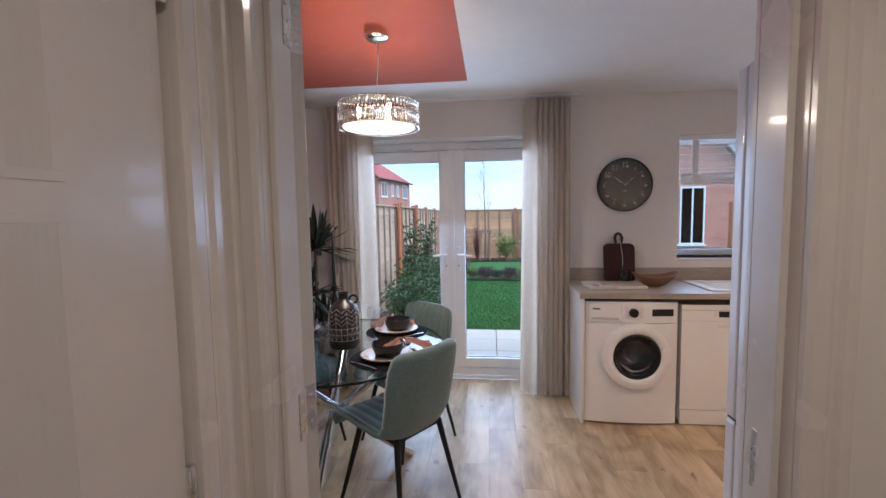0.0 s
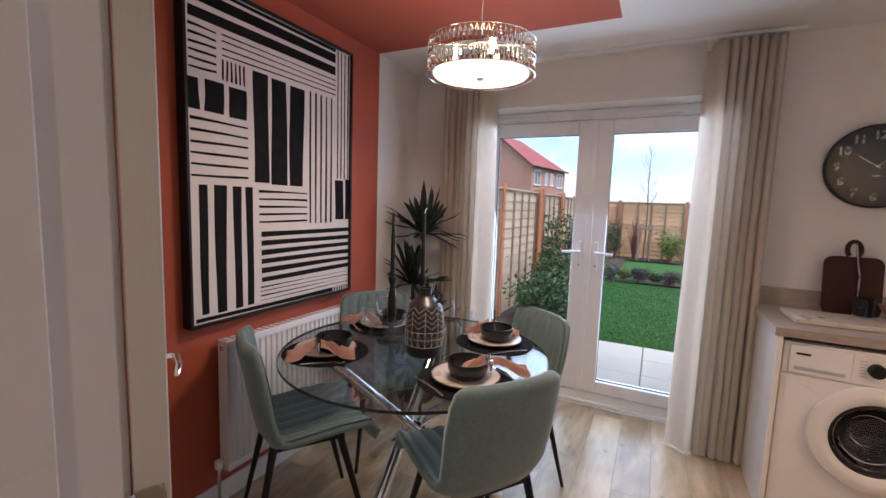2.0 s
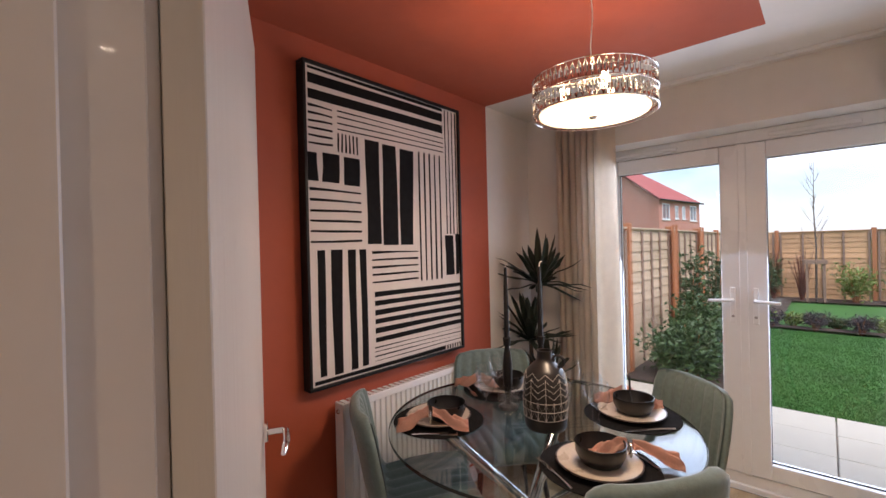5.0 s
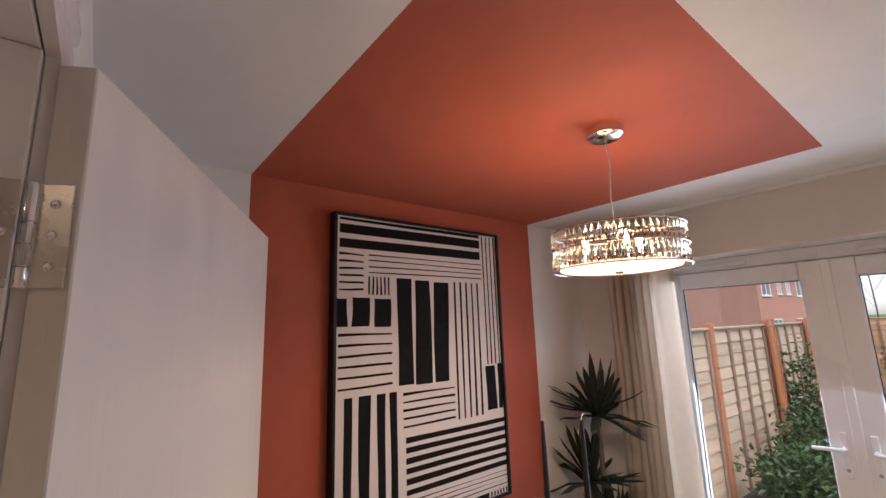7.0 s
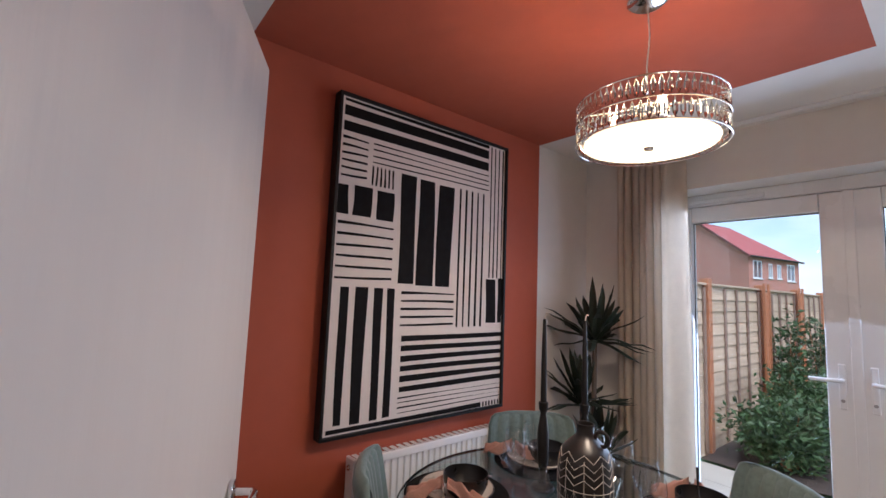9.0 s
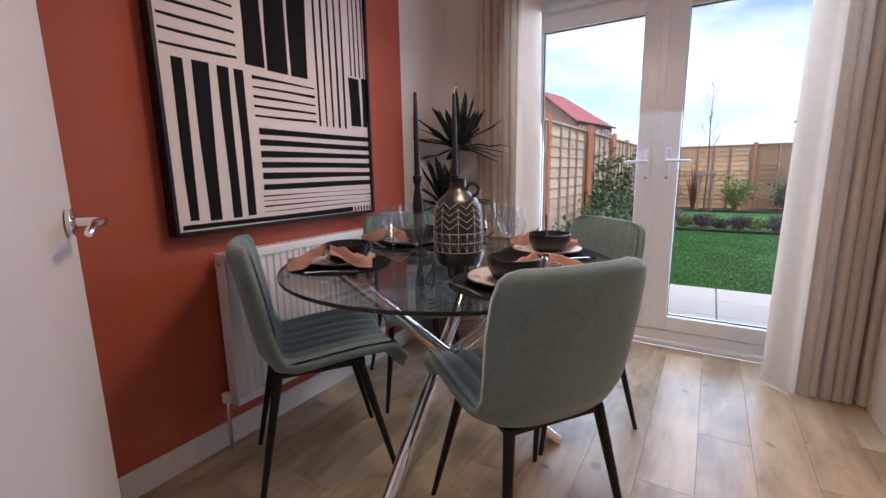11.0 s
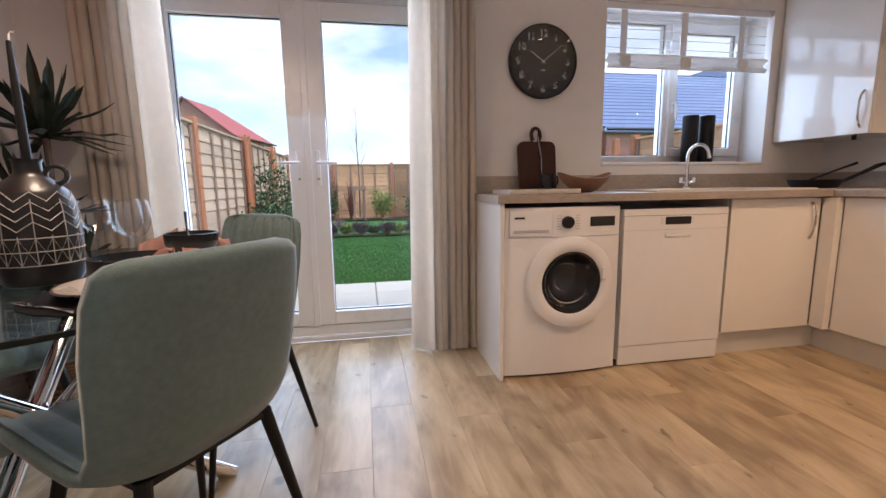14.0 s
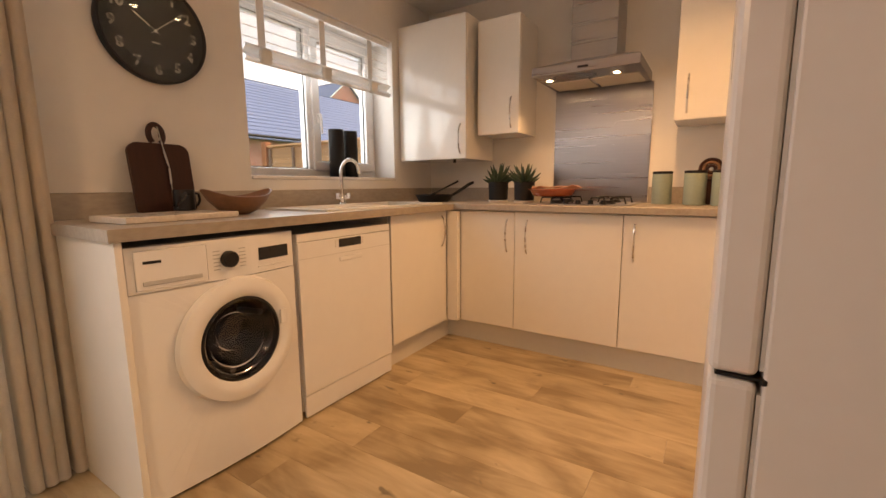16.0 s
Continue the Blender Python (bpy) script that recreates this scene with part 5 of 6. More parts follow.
# ---- corner plant ----
plant = holder("potted_plant", (0.24, 3.66, 0), "tall dark spiky yucca in a woven basket", "plant")
BASKET = material("brown_wicker", (0.16, 0.085, 0.045), 0.8, vary=0.35, scale=30, bump=0.3)
bm = bmesh.new()
for i in range(20):
    z = 0.012 + 0.0165 * i
    r = 0.12 + 0.035 * math.sin(min(1, i / 19) * 2.2)
    tube([((r + 0.004 * math.sin(q * 13 + i * math.pi)) * math.cos(q * math.tau / 52), (r + 0.004 * math.sin(q * 13 + i * math.pi)) * math.sin(q * math.tau / 52), z) for q in range(53)], 0.0085, 5, bm)
part("basket", bm, BASKET, plant, "woven brown basket")
part("soil", lathe([(0, 0.3), (0.13, 0.3)], 24), SOIL, plant)
rnd = random.Random(21)
heads = ((0.02, 0.02, 1.2, 0.34, 36), (-0.03, -0.03, 0.84, 0.33, 32), (0.1, -0.04, 0.6, 0.28, 22))
for hx, hy, hz, ln, cnt in heads:
    st = part("stem", tube([(hx * 0.3, hy * 0.3, 0.28), (hx * 0.7, hy, hz * 0.6), (hx, hy, hz)], [0.018, 0.015, 0.013], 9), BARK, plant, "thin woody stem", True)
    for i in range(cnt):
        a, el = i * 2.4 + rnd.uniform(-0.2, 0.2), radians(rnd.uniform(-8, 78) if i > 3 else rnd.uniform(70, 86))
        L = ln * rnd.uniform(0.8, 1.15)
        d = Vector((math.cos(a) * math.cos(el), math.sin(a) * math.cos(el), math.sin(el)))
        sd = Vector((-math.sin(a), math.cos(a), 0))
        bm = bmesh.new()
        rows = []
        for q in range(6):
            t = q / 5
            c = Vector((hx, hy, hz + 0.02 * rnd.uniform(0, 1))) + d * L * t + Vector((0, 0, -0.1 * L * t * t * math.cos(el) * 2))
            w = 0.026 * (0.55 + 1.4 * t) * (1 - t) ** 0.6 + 0.0008
            up = d.cross(sd) * -1
            rows.append([bm.verts.new(c + sd * w + up * w * 0.35), bm.verts.new(c), bm.verts.new(c - sd * w + up * w * 0.35)])
        for r0, r1 in zip(rows, rows[1:]):
            for k in range(2):
                bm.faces.new((r0[k], r0[k + 1], r1[k + 1], r1[k]))
        lf = part("leaf", bm, BLADE, plant)


# ---- wall clock ----
def words(name, text, size, mat, parent, m, depth=0.0006, outline=0.0):
    cu = bpy.data.curves.new(name, "FONT")
    cu.body, cu.size, cu.align_x, cu.align_y, cu.extrude = text, size, "CENTER", "CENTER", 0 if outline else depth
    if outline:
        cu.fill_mode, cu.bevel_depth, cu.bevel_resolution, cu.resolution_u = "NONE", outline, 1, 4
    tmp = new("tmp_text", cu)
    bpy.context.view_layer.update()
    me = bpy.data.meshes.new_from_object(tmp)
    bpy.data.objects.remove(tmp)
    me.materials.append(mat)
    ob = new(name, me)
    ob.parent = parent
    ob.matrix_local = m
    return ob


FACE = material("charcoal_clock_face", (0.035, 0.033, 0.032), 0.45, vary=0.1, scale=8)
clock = holder("wall_clock", (2.693, BACK, 1.683), "round charcoal wall clock with pale numerals showing ten past ten", "clock")
turn = pose(0, 0, 0, 90)
part("case", moved(lathe([(0, 0), (0.2, 0), (0.208, 0.006), (0.21, 0.035), (0.206, 0.042), (0.2, 0.04), (0.197, 0.03), (0, 0.028)], 72), turn), BLACK, clock, "black rim", True)
part("dial", moved(lathe([(0, 0.0285), (0.1965, 0.0285), (0.1965, 0.0295), (0, 0.0295)], 64), turn), FACE, clock, "charcoal dial")
for i in range(12):
    a = radians(90 - 30 * (i + 1))
    words("numeral", str(i + 1), 0.054, NICKEL, clock, pose(0.155 * math.cos(a), -0.0302, 0.155 * math.sin(a), 90, 0, 0), outline=0.0017)
for nm, deg, ln, w in (("hour_hand", 90 - 305, 0.1, 0.004), ("minute_hand", 90 - 50, 0.15, 0.003)):
    part(nm, moved(box(-0.02, -0.0012, -w / 2, ln, 0.0012, w / 2), pose(0, -0.033, 0, 0, -deg, 0)), NICKEL, clock, "slim pale hand")
part("hub", moved(lathe([(0.007, 0.03), (0.007, 0.036), (0, 0.036)], 16), turn), NICKEL, clock)
part("maker_mark", box(-0.016, -0.0304, -0.05, 0.016, -0.0297, -0.045), NICKEL, clock)
cg = part("lens", moved(lathe([(0, 0.0395), (0.199, 0.0395), (0.199, 0.041), (0, 0.041)], 48), turn), PANE, clock, "clear cover glass")
cg.visible_shadow = False

# ---- kitchen: worktop, units ----
WT = 0.922
SX0, SX1, SY0, SY1 = 3.12, 4.12, 3.47, 3.93  # the inset sink
worktop = holder("worktop", (0, 0, 0), "grey-beige laminate worktop with matching upstand", "worktop")
for b in ((2.24, 3.395, SX0 + 0.02, BACK), (SX0 + 0.02, 3.395, SX1 - 0.02, SY0 + 0.02), (SX0 + 0.02, SY1 - 0.02, SX1 - 0.02, BACK), (SX1 - 0.02, 3.395, RIGHT, BACK)):
    part("slab", box(b[0], b[1], WT - 0.038, b[2], b[3], WT), STONE, worktop)
part("slab", box(4.135, 1.28, WT - 0.038, RIGHT, 3.394, WT, 0.003), STONE, worktop)
part("upstand", box(2.24, BACK - 0.018, WT, RIGHT - 0.018, BACK, WT + 0.1, 0.002), STONE, worktop)
part("upstand", box(RIGHT - 0.018, 2.945, WT, RIGHT, BACK - 0.018, WT + 0.1, 0.002), STONE, worktop)
part("upstand", box(RIGHT - 0.018, 1.28, WT, RIGHT, 2.32, WT + 0.1, 0.002), STONE, worktop)
panel = link("end_panel", box(2.255, 3.405, 0, 2.275, BACK, WT - 0.04, 0.001), UNIT)
tagged(panel, "white laminate end panel beside the washing machine", "panel")


def bow_handle(parent, x, y, z0, z1, nx, ny, gap=0.028):
    """An upright bow handle, standing off along (nx, ny)."""
    n = 12
    pts = []
    for i in range(n + 1):
        t = i / n
        o = gap * math.sin(math.pi * t) ** 0.55
        pts.append((x + nx * o, y + ny * o, z0 + (z1 - z0) * t))
    return part("handle", tube(pts, 0.0055, 8), NICKEL, parent, "satin nickel bow handle", True)


def base_unit(name, along, a0, a1, label, handle_at):
    """along 'x': front towards -y; along 'y': front towards -x."""
    ob = holder(name, (0, 0, 0), label, "cabinet", "white base units")
    if along == "x":
        part("carcass", box(a0, 3.462, 0.135, a1, BACK, WT - 0.04), UNIT, ob)
        d = part("door", box(a0 + 0.0012, 3.44, 0.14, a1 - 0.0012, 3.459, WT - 0.045, 0.002, 2), UNIT, ob, "white gloss slab door")
        bow_handle(d, handle_at, 3.44, 0.65, 0.85, 0, -1)
    else:
        part("carcass", box(4.192, a0, 0.135, RIGHT, a1, WT - 0.04), UNIT, ob)
        d = part("door", box(4.17, a0 + 0.0012, 0.14, 4.189, a1 - 0.0012, WT - 0.045, 0.002, 2), UNIT, ob, "white gloss slab door")
        bow_handle(d, 4.17, handle_at, 0.63, 0.83, -1, 0)
    return ob


base_unit("base_cabinet", "x", 3.545, 4.12, "white gloss base unit under the sink", 4.06)
base_unit("base_cabinet", "y", 2.98, 3.36, "white gloss base unit by the corner", 3.03)
base_unit("base_cabinet", "y", 2.36, 2.978, "wide white gloss base unit under the hob", 2.90)
base_unit("base_cabinet", "y", 1.76, 2.358, "white gloss base unit beside the fridge", 2.30)
base_unit("base_cabinet", "y", 1.28, 1.758, "white gloss base unit beside the fridge", 1.7)
post = link("corner_post", box(4.125, 3.362, 0.14, 4.17, 3.44, WT - 0.045, 0.002), UNIT)
tagged(post, "white laminate filler post in the units' corner", "filler panel")
KICK = material("pale_grey_laminate", (0.64, 0.62, 0.58), 0.4, vary=0.03, scale=3)
pl = holder("plinth", (0, 0, 0), "pale grey kickboard plinth below the base units", "plinth")
part("board", box(3.545, 3.485, 0, 4.214, 3.5, 0.134), KICK, pl)
part("board", box(4.214, 1.28, 0, 4.229, 3.5, 0.134), KICK, pl)


def wall_unit(y0, y1, z0, z1, x, label, handle_at, hz):
    ob = holder("wall_cabinet", (0, 0, 0), label, "cabinet", "white wall units")
    part("carcass", box(x + 0.021, y0, z0, RIGHT, y1, z1, 0.001), UNIT, ob)
    d = part("door", box(x, y0 + 0.001, z0 + 0.001, x + 0.019, y1 - 0.001, z1 - 0.001, 0.002, 2), UNIT, ob, "white high-gloss slab door")
    bow_handle(d, x, handle_at, hz, hz + 0.2, -1, 0)
    return ob


boiler = wall_unit(3.425, 3.99, 1.225, 2.17, 4.355, "tall white gloss boiler cupboard in the corner", 3.47, 1.26)
part("pipe_stub", lathe([(0, -0.02), (0.011, -0.02), (0.011, 0.001), (0, 0.001)], 12, at=(4.5, 3.6, 1.225)), BLACK, boiler)
wall_unit(3.085, 3.39, 1.385, 2.13, 4.46, "narrow white gloss wall unit beside the hood", 3.14, 1.42)
wall_unit(1.60, 2.18, 1.385, 2.13, 4.46, "white gloss wall unit beside the hood", 2.12, 1.42)

# ---- extractor hood, splashback, hob ----
HY = 2.64
FILTER = material("pale_filter_mesh", (0.6, 0.56, 0.48), 0.5, vary=0.1, scale=60, bump=0.3, bump_scale=200)
hood = holder("cooker_hood", (0, HY, 0), "brushed steel chimney hood with two lit lamps", "cooker hood")
bm = bmesh.new()
v = [bm.verts.new(p) for p in ((4.30, -0.3, 1.675), (RIGHT, -0.3, 1.675), (RIGHT, 0.3, 1.675), (4.30, 0.3, 1.675), (4.30, -0.3, 1.73), (RIGHT, -0.3, 1.73), (RIGHT, 0.3, 1.73), (4.30, 0.3, 1.73), (4.51, -0.15, 1.80), (RIGHT, -0.15, 1.80), (RIGHT, 0.15, 1.80), (4.51, 0.15, 1.80))]
for f in ((0, 3, 2, 1), (0, 1, 5, 4), (1, 2, 6, 5), (2, 3, 7, 6), (3, 0, 4, 7), (4, 5, 9, 8), (5, 6, 10, 9), (6, 7, 11, 10), (7, 4, 8, 11), (8, 9, 10, 11)):
    bm.faces.new([v[i] for i in f])
bmesh.ops.bevel(bm, geom=bm.edges[:], offset=0.003, segments=1, affect="EDGES")
part("canopy", bm, STEEL, hood)
part("chimney", box(4.52, -0.135, 1.79, RIGHT - 0.001, 0.135, CEILING - 0.001, 0.002), STEEL, hood)
part("sleeve", box(4.526, -0.129, 2.02, RIGHT - 0.001, 0.129, CEILING - 0.001), STEEL, hood)
for y in (-0.14, 0.14):
    part("filter", box(4.48, y - 0.13, 1.668, 4.74, y + 0.13, 1.674, 0.002), FILTER, hood, "pale grease filter grille")
for y in (0.221, -0.163):
    part("lamp_ring", lathe([(0.022, 1.667), (0.034, 1.667), (0.034, 1.676), (0.022, 1.676)], 24, at=(4.40, y, 0)), CHROME, hood)
    part("lamp", lathe([(0, 1.6735), (0.022, 1.6735), (0.022, 1.675), (0, 1.675)], 24, at=(4.40, y, 0)), glow("lit_hood_lamp", (1, 0.8, 0.5), 30), hood, "lit warm hood lamp")
part("button", box(4.297, -0.03, 1.695, 4.301, 0.03, 1.707), BLACK, hood, "dark push button")
sb = link("splashback", box(RIGHT - 0.008, 2.325, WT + 0.001, RIGHT - 0.001, 2.94, 1.674, 0.001), STEEL)
tagged(sb, "brushed stainless steel splashback behind the hob", "splashback")

hob = holder("gas_hob", (4.44, HY, WT), "stainless gas hob with black cast pan supports", "hob")
part("plate", box(-0.25, -0.295, 0, 0.25, 0.295, 0.008, 0.004, 2), STEEL, hob)
for x, y, r in ((-0.1, -0.16, 0.045), (0.12, -0.16, 0.035), (-0.1, 0.14, 0.035), (0.12, 0.14, 0.05)):
    bn = part("burner", lathe([(0, 0.008), (r, 0.008), (r, 0.016), (r * 0.8, 0.02), (r * 0.8, 0.026), (0, 0.027)], 24, at=(x, y, 0)), BLACK, hob, "black gas burner", True)
    for k in range(4):
        a = k * math.pi / 2
        part("pan_support", tube([(x + 0.02 * math.cos(a), y + 0.02 * math.sin(a), 0.042), (x + 0.09 * math.cos(a), y + 0.09 * math.sin(a), 0.042), (x + 0.1 * math.cos(a), y + 0.1 * math.sin(a), 0.008)], 0.005, 6), BLACK, bn)
for k in range(4):
    part("knob", lathe([(0, 0.008), (0.016, 0.008), (0.014, 0.03), (0, 0.03)], 18, at=(-0.205, -0.16 + 0.07 * k, 0)), BLACK, hob, "black control knob", True)

# dish with a cloth on the hob
ORANGE = material("orange_enamel", (0.36, 0.085, 0.035), 0.25, vary=0.15, scale=8, coat=0.4)
dish = link("baking_dish", lathe([(0, 0), (0.1, 0), (0.115, 0.012), (0.128, 0.05), (0.136, 0.052), (0.136, 0.057), (0.123, 0.055), (0.108, 0.016), (0, 0.01)], 40), ORANGE, smooth=True)
dish.matrix_world = pose(4.42, 2.83, WT + 0.047) @ Matrix.Diagonal((1.12, 1.12, 0.8, 1))
tagged(dish, "orange enamelled baking dish on the hob", "dish")
bm = bmesh.new()
rows = []
for i in range(17):
    row = []
    for j in range(17):
        x, y = -0.09 + 0.18 * i / 16, -0.11 + 0.22 * j / 16
        row.append(bm.verts.new((x, y, 0.018 + 0.014 * noise.noise((x * 22, y * 22, 5)) + 0.004 * math.sin(x * 60))))
    rows.append(row)
for r0, r1 in zip(rows, rows[1:]):
    for j in range(16):
        bm.faces.new((r0[j], r0[j + 1], r1[j + 1], r1[j]))
bmesh.ops.solidify(bm, geom=bm.faces[:], thickness=0.012)
cl = link("tea_towel", bm, material("pink_check_cloth", (0.55, 0.33, 0.25), 0.9, vary=0.2, scale=40, bump=0.3, bump_scale=300), smooth=True)
cl.matrix_world = pose(4.42, 2.81, WT + 0.08, 0, 0, 20) @ Matrix.Diagonal((1.25, 1.35, 1.2, 1))
tagged(cl, "folded pale pink cloth on the baking dish", "tea towel")


# ---- washing machine ----
wm = holder("washing_machine", (2.285, 3.44, 0), "white front-loading washing machine under the worktop", "washing machine")
bm = bmesh.new()
for b in ((0, 0.012, 0.012, 0.012, 0.54, 0.86), (0.593, 0.012, 0.012, 0.605, 0.54, 0.86), (0.012, 0.012, 0.012, 0.593, 0.54, 0.024), (0.012, 0.012, 0.848, 0.593, 0.54, 0.86), (0.012, 0.528, 0.024, 0.593, 0.54, 0.848)):
    box(*b, bm=bm)
part("body", bm, APPL, wm)
bm = bmesh.new()
ring, edge = [], []
for i in range(64):
    a = i * math.tau / 64
    c, q = math.cos(a), math.sin(a)
    k = min((0.605 - 0.335) / c if c > 0 else 0.335 / -c if c < 0 else 9, (0.712 - 0.487) / q if q > 0 else (0.487 - 0.012) / -q if q < 0 else 9)
    ring.append([bm.verts.new((0.335 + 0.15 * c, y, 0.487 + 0.15 * q)) for y in (-0.008, 0.012)])
    edge.append([bm.verts.new((0.335 + k * c, y, 0.487 + k * q)) for y in (-0.008, 0.012)])
corner = [[bm.verts.new((x, y, z)) for y in (-0.008, 0.012)] for x, z in ((0.605, 0.712), (0, 0.712), (0, 0.012), (0.605, 0.012))]
for i in range(64):
    j = (i + 1) % 64
    bm.faces.new((ring[i][0], edge[i][0], edge[j][0], ring[j][0]))
    bm.faces.new((ring[i][0], ring[j][0], ring[j][1], ring[i][1]))
    if abs(edge[i][0].co.x - edge[j][0].co.x) > 1e-6 and abs(edge[i][0].co.z - edge[j][0].co.z) > 1e-6:
        best = min(corner, key=lambda v: (v[0].co - (edge[i][0].co + edge[j][0].co) / 2).length)
        bm.faces.new((edge[i][0], best[0], edge[j][0]))
part("front_panel", bm, APPL, wm)
bm = box(0.0, -0.008, 0.7135, 0.605, 0.012, 0.86, 0.003, 2)
for k in range(1, 12):
    bmesh.ops.bisect_plane(bm, geom=bm.verts[:] + bm.edges[:] + bm.faces[:], plane_co=(0.605 * k / 12, 0, 0), plane_no=(1, 0, 0))
part("control_panel", bm, APPL, wm)
for x in (0.05, 0.55):
    part("foot", lathe([(0, 0), (0.02, 0), (0.02, 0.014), (0, 0.014)], 16, at=(x, 0.05, 0)), BLACK, wm)
dr = part("detergent_drawer", box(0.022, -0.013, 0.722, 0.235, -0.0085, 0.848, 0.004, 2), APPL, wm)
part("grip", box(0.04, -0.0165, 0.738, 0.215, -0.0135, 0.752, 0.0014), material("grey_grip", (0.5, 0.5, 0.5), 0.4), dr)
part("maker_mark", box(0.045, -0.0142, 0.806, 0.095, -0.0132, 0.815), BLACK, dr)
kn = part("dial", moved(lathe([(0, 0), (0.03, 0), (0.029, 0.02), (0.025, 0.024), (0, 0.024)], 32), pose(0.312, -0.009, 0.786, 90)), BLACK, wm, "black programme dial", True)
for sd in (-1, 1):
    for k in range(6):
        part("programme_mark", box(0.312 + sd * 0.042 - 0.012 * (sd < 0), -0.0088, 0.752 + k * 0.013, 0.312 + sd * 0.042 + 0.012 + 0.014 * (sd > 0), -0.0078, 0.7545 + k * 0.013), material("grey_print", (0.35, 0.35, 0.36), 0.6), wm)
part("display", box(0.435, -0.0115, 0.762, 0.575, -0.0085, 0.81, 0.001), BLACKG, wm, "dark display panel")
for k in range(5):
    part("button", box(0.43 + k * 0.03, -0.011, 0.735, 0.446 + k * 0.03, -0.0085, 0.741, 0.001), APPL, wm)
DC = pose(0.335, -0.008, 0.487, 90)
part("door", moved(lathe([(0.155, 0), (0.228, 0), (0.232, 0.01), (0.225, 0.028), (0.2, 0.036), (0.17, 0.034), (0.155, 0.022)], 72), DC), APPL, wm, "round white door ring", True)
part("seal", moved(lathe([(0.157, 0.0), (0.157, 0.024), (0.148, 0.028), (0.146, 0.0)], 64), DC), BLACK, wm, "", True)
part("drum", moved(lathe([(0, -0.22), (0.12, -0.22), (0.146, -0.2), (0.147, 0.002)], 48), DC), material("dark_steel_drum", (0.16, 0.155, 0.155), 0.24, metal=1, vary=0.2, scale=30, bump=0.3, bump_scale=60), wm, "dark perforated drum", True)
for k in range(3):
    a = k * math.tau / 3 + 0.3
    part("paddle", moved(tube([(0.138 * math.cos(a), 0.138 * math.sin(a), -0.19), (0.136 * math.cos(a + 0.15), 0.136 * math.sin(a + 0.15), -0.03)], 0.012, 10), DC), material("grey_paddle", (0.3, 0.3, 0.31), 0.3), wm, "", True)
part("door_glass", moved(lathe([(0, -0.05), (0.08, -0.045), (0.125, -0.015), (0.147, 0.02), (0.15, 0.026), (0.14, 0.022), (0.118, -0.008), (0.07, -0.035), (0, -0.04)], 56), DC), glass("smoked_door_glass", (0.7, 0.71, 0.73), 0.0, 1.5), wm, "smoked glass bowl", True)
# tapered chrome arcs stand in for reflections glinting on the door glass
for r, a0, a1, zz in ((0.135, 2.2, 5.4, 0.006), (0.112, 3.3, 5.9, -0.01), (0.085, 0.3, 2.4, -0.028), (0.06, 3.0, 5.0, -0.038)):
    part("bowl_ridge", moved(tube([(r * math.cos(a0 + (a1 - a0) * i / 20), r * math.sin(a0 + (a1 - a0) * i / 20), zz) for i in range(21)], [0.0004 + 0.0026 * math.sin(math.pi * i / 20) for i in range(21)], 6), DC), CHROME, wm, "chrome arc standing in for a glint on the glass bowl", True)
part("door_latch", box(0.49, -0.05, 0.5, 0.515, -0.036, 0.56, 0.004, 2), APPL, wm)

# the whole front bows out a little towards its middle
for ob in [o for c in wm.children for o in (c, *c.children)]:
    for v in ob.data.vertices:
        if v.co.y < 0.0125:
            v.co.y -= 0.02 * (1 - ((v.co.x - 0.3025) / 0.3025) ** 2)

# ---- dishwasher ----
dw = holder("dishwasher", (2.915, 3.44, 0), "white slimline-fronted dishwasher under the worktop", "dishwasher")
part("body", box(0.0, 0.014, 0.03, 0.61, 0.54, 0.838, 0.004), APPL, dw)
part("top", box(0.0, -0.006, 0.8045, 0.61, 0.014, 0.84, 0.003, 2), APPL, dw)
ddoor = part("door", box(0.002, -0.008, 0.113, 0.608, 0.014, 0.8025, 0.003, 2), APPL, dw)
part("display", box(0.235, -0.0105, 0.756, 0.385, -0.0085, 0.796, 0.001), BLACKG, ddoor, "dark display panel")
for sd in (0.215, 0.395):
    for k in range(3):
        part("button", lathe([(0, 0), (0.0035, 0), (0.003, 0.0015), (0, 0.0015)], 8, at=(0, 0, 0)), NICKEL, ddoor).matrix_local = pose(sd, -0.0085, 0.764 + k * 0.012, 90)
bm = box(0.235, -0.014, 0.69, 0.385, -0.008, 0.712, 0.004, 2)
part("grip", bm, APPL, ddoor)
part("seam", box(0.004, -0.0095, 0.729, 0.606, -0.0085, 0.7305), material("grey_seam", (0.45, 0.45, 0.45), 0.6), ddoor)
part("plinth", box(0.004, -0.004, 0.006, 0.606, 0.012, 0.11, 0.004), APPL, dw)
for x in (0.05, 0.55):
    part("foot", lathe([(0, 0), (0.015, 0), (0.015, 0.03), (0, 0.03)], 12, at=(x, 0.08, 0)), BLACK, dw)

# ---- fridge freezer ----
FX, FY = 2.43, 1.285
FRIDGE = material("pale_grey_enamel", (0.6, 0.57, 0.56), 0.3, vary=0.03, scale=2, coat=0.2)
fr = holder("fridge_freezer", (FX, FY, 0), "tall pale grey fridge freezer by the doorway", "fridge")
part("body", box(0, 0, 0.03, 0.58, 0.599, 1.915, 0.004, 2), FRIDGE, fr)
part("door", box(0, 0.604, 0.774, 0.58, 0.664, 1.915, 0.012, 3), FRIDGE, fr, "pale grey upper door")
part("door", box(0, 0.604, 0.05, 0.58, 0.664, 0.767, 0.012, 3), FRIDGE, fr, "pale grey freezer door")
GASKET = material("grey_door_gasket", (0.45, 0.43, 0.42), 0.6)
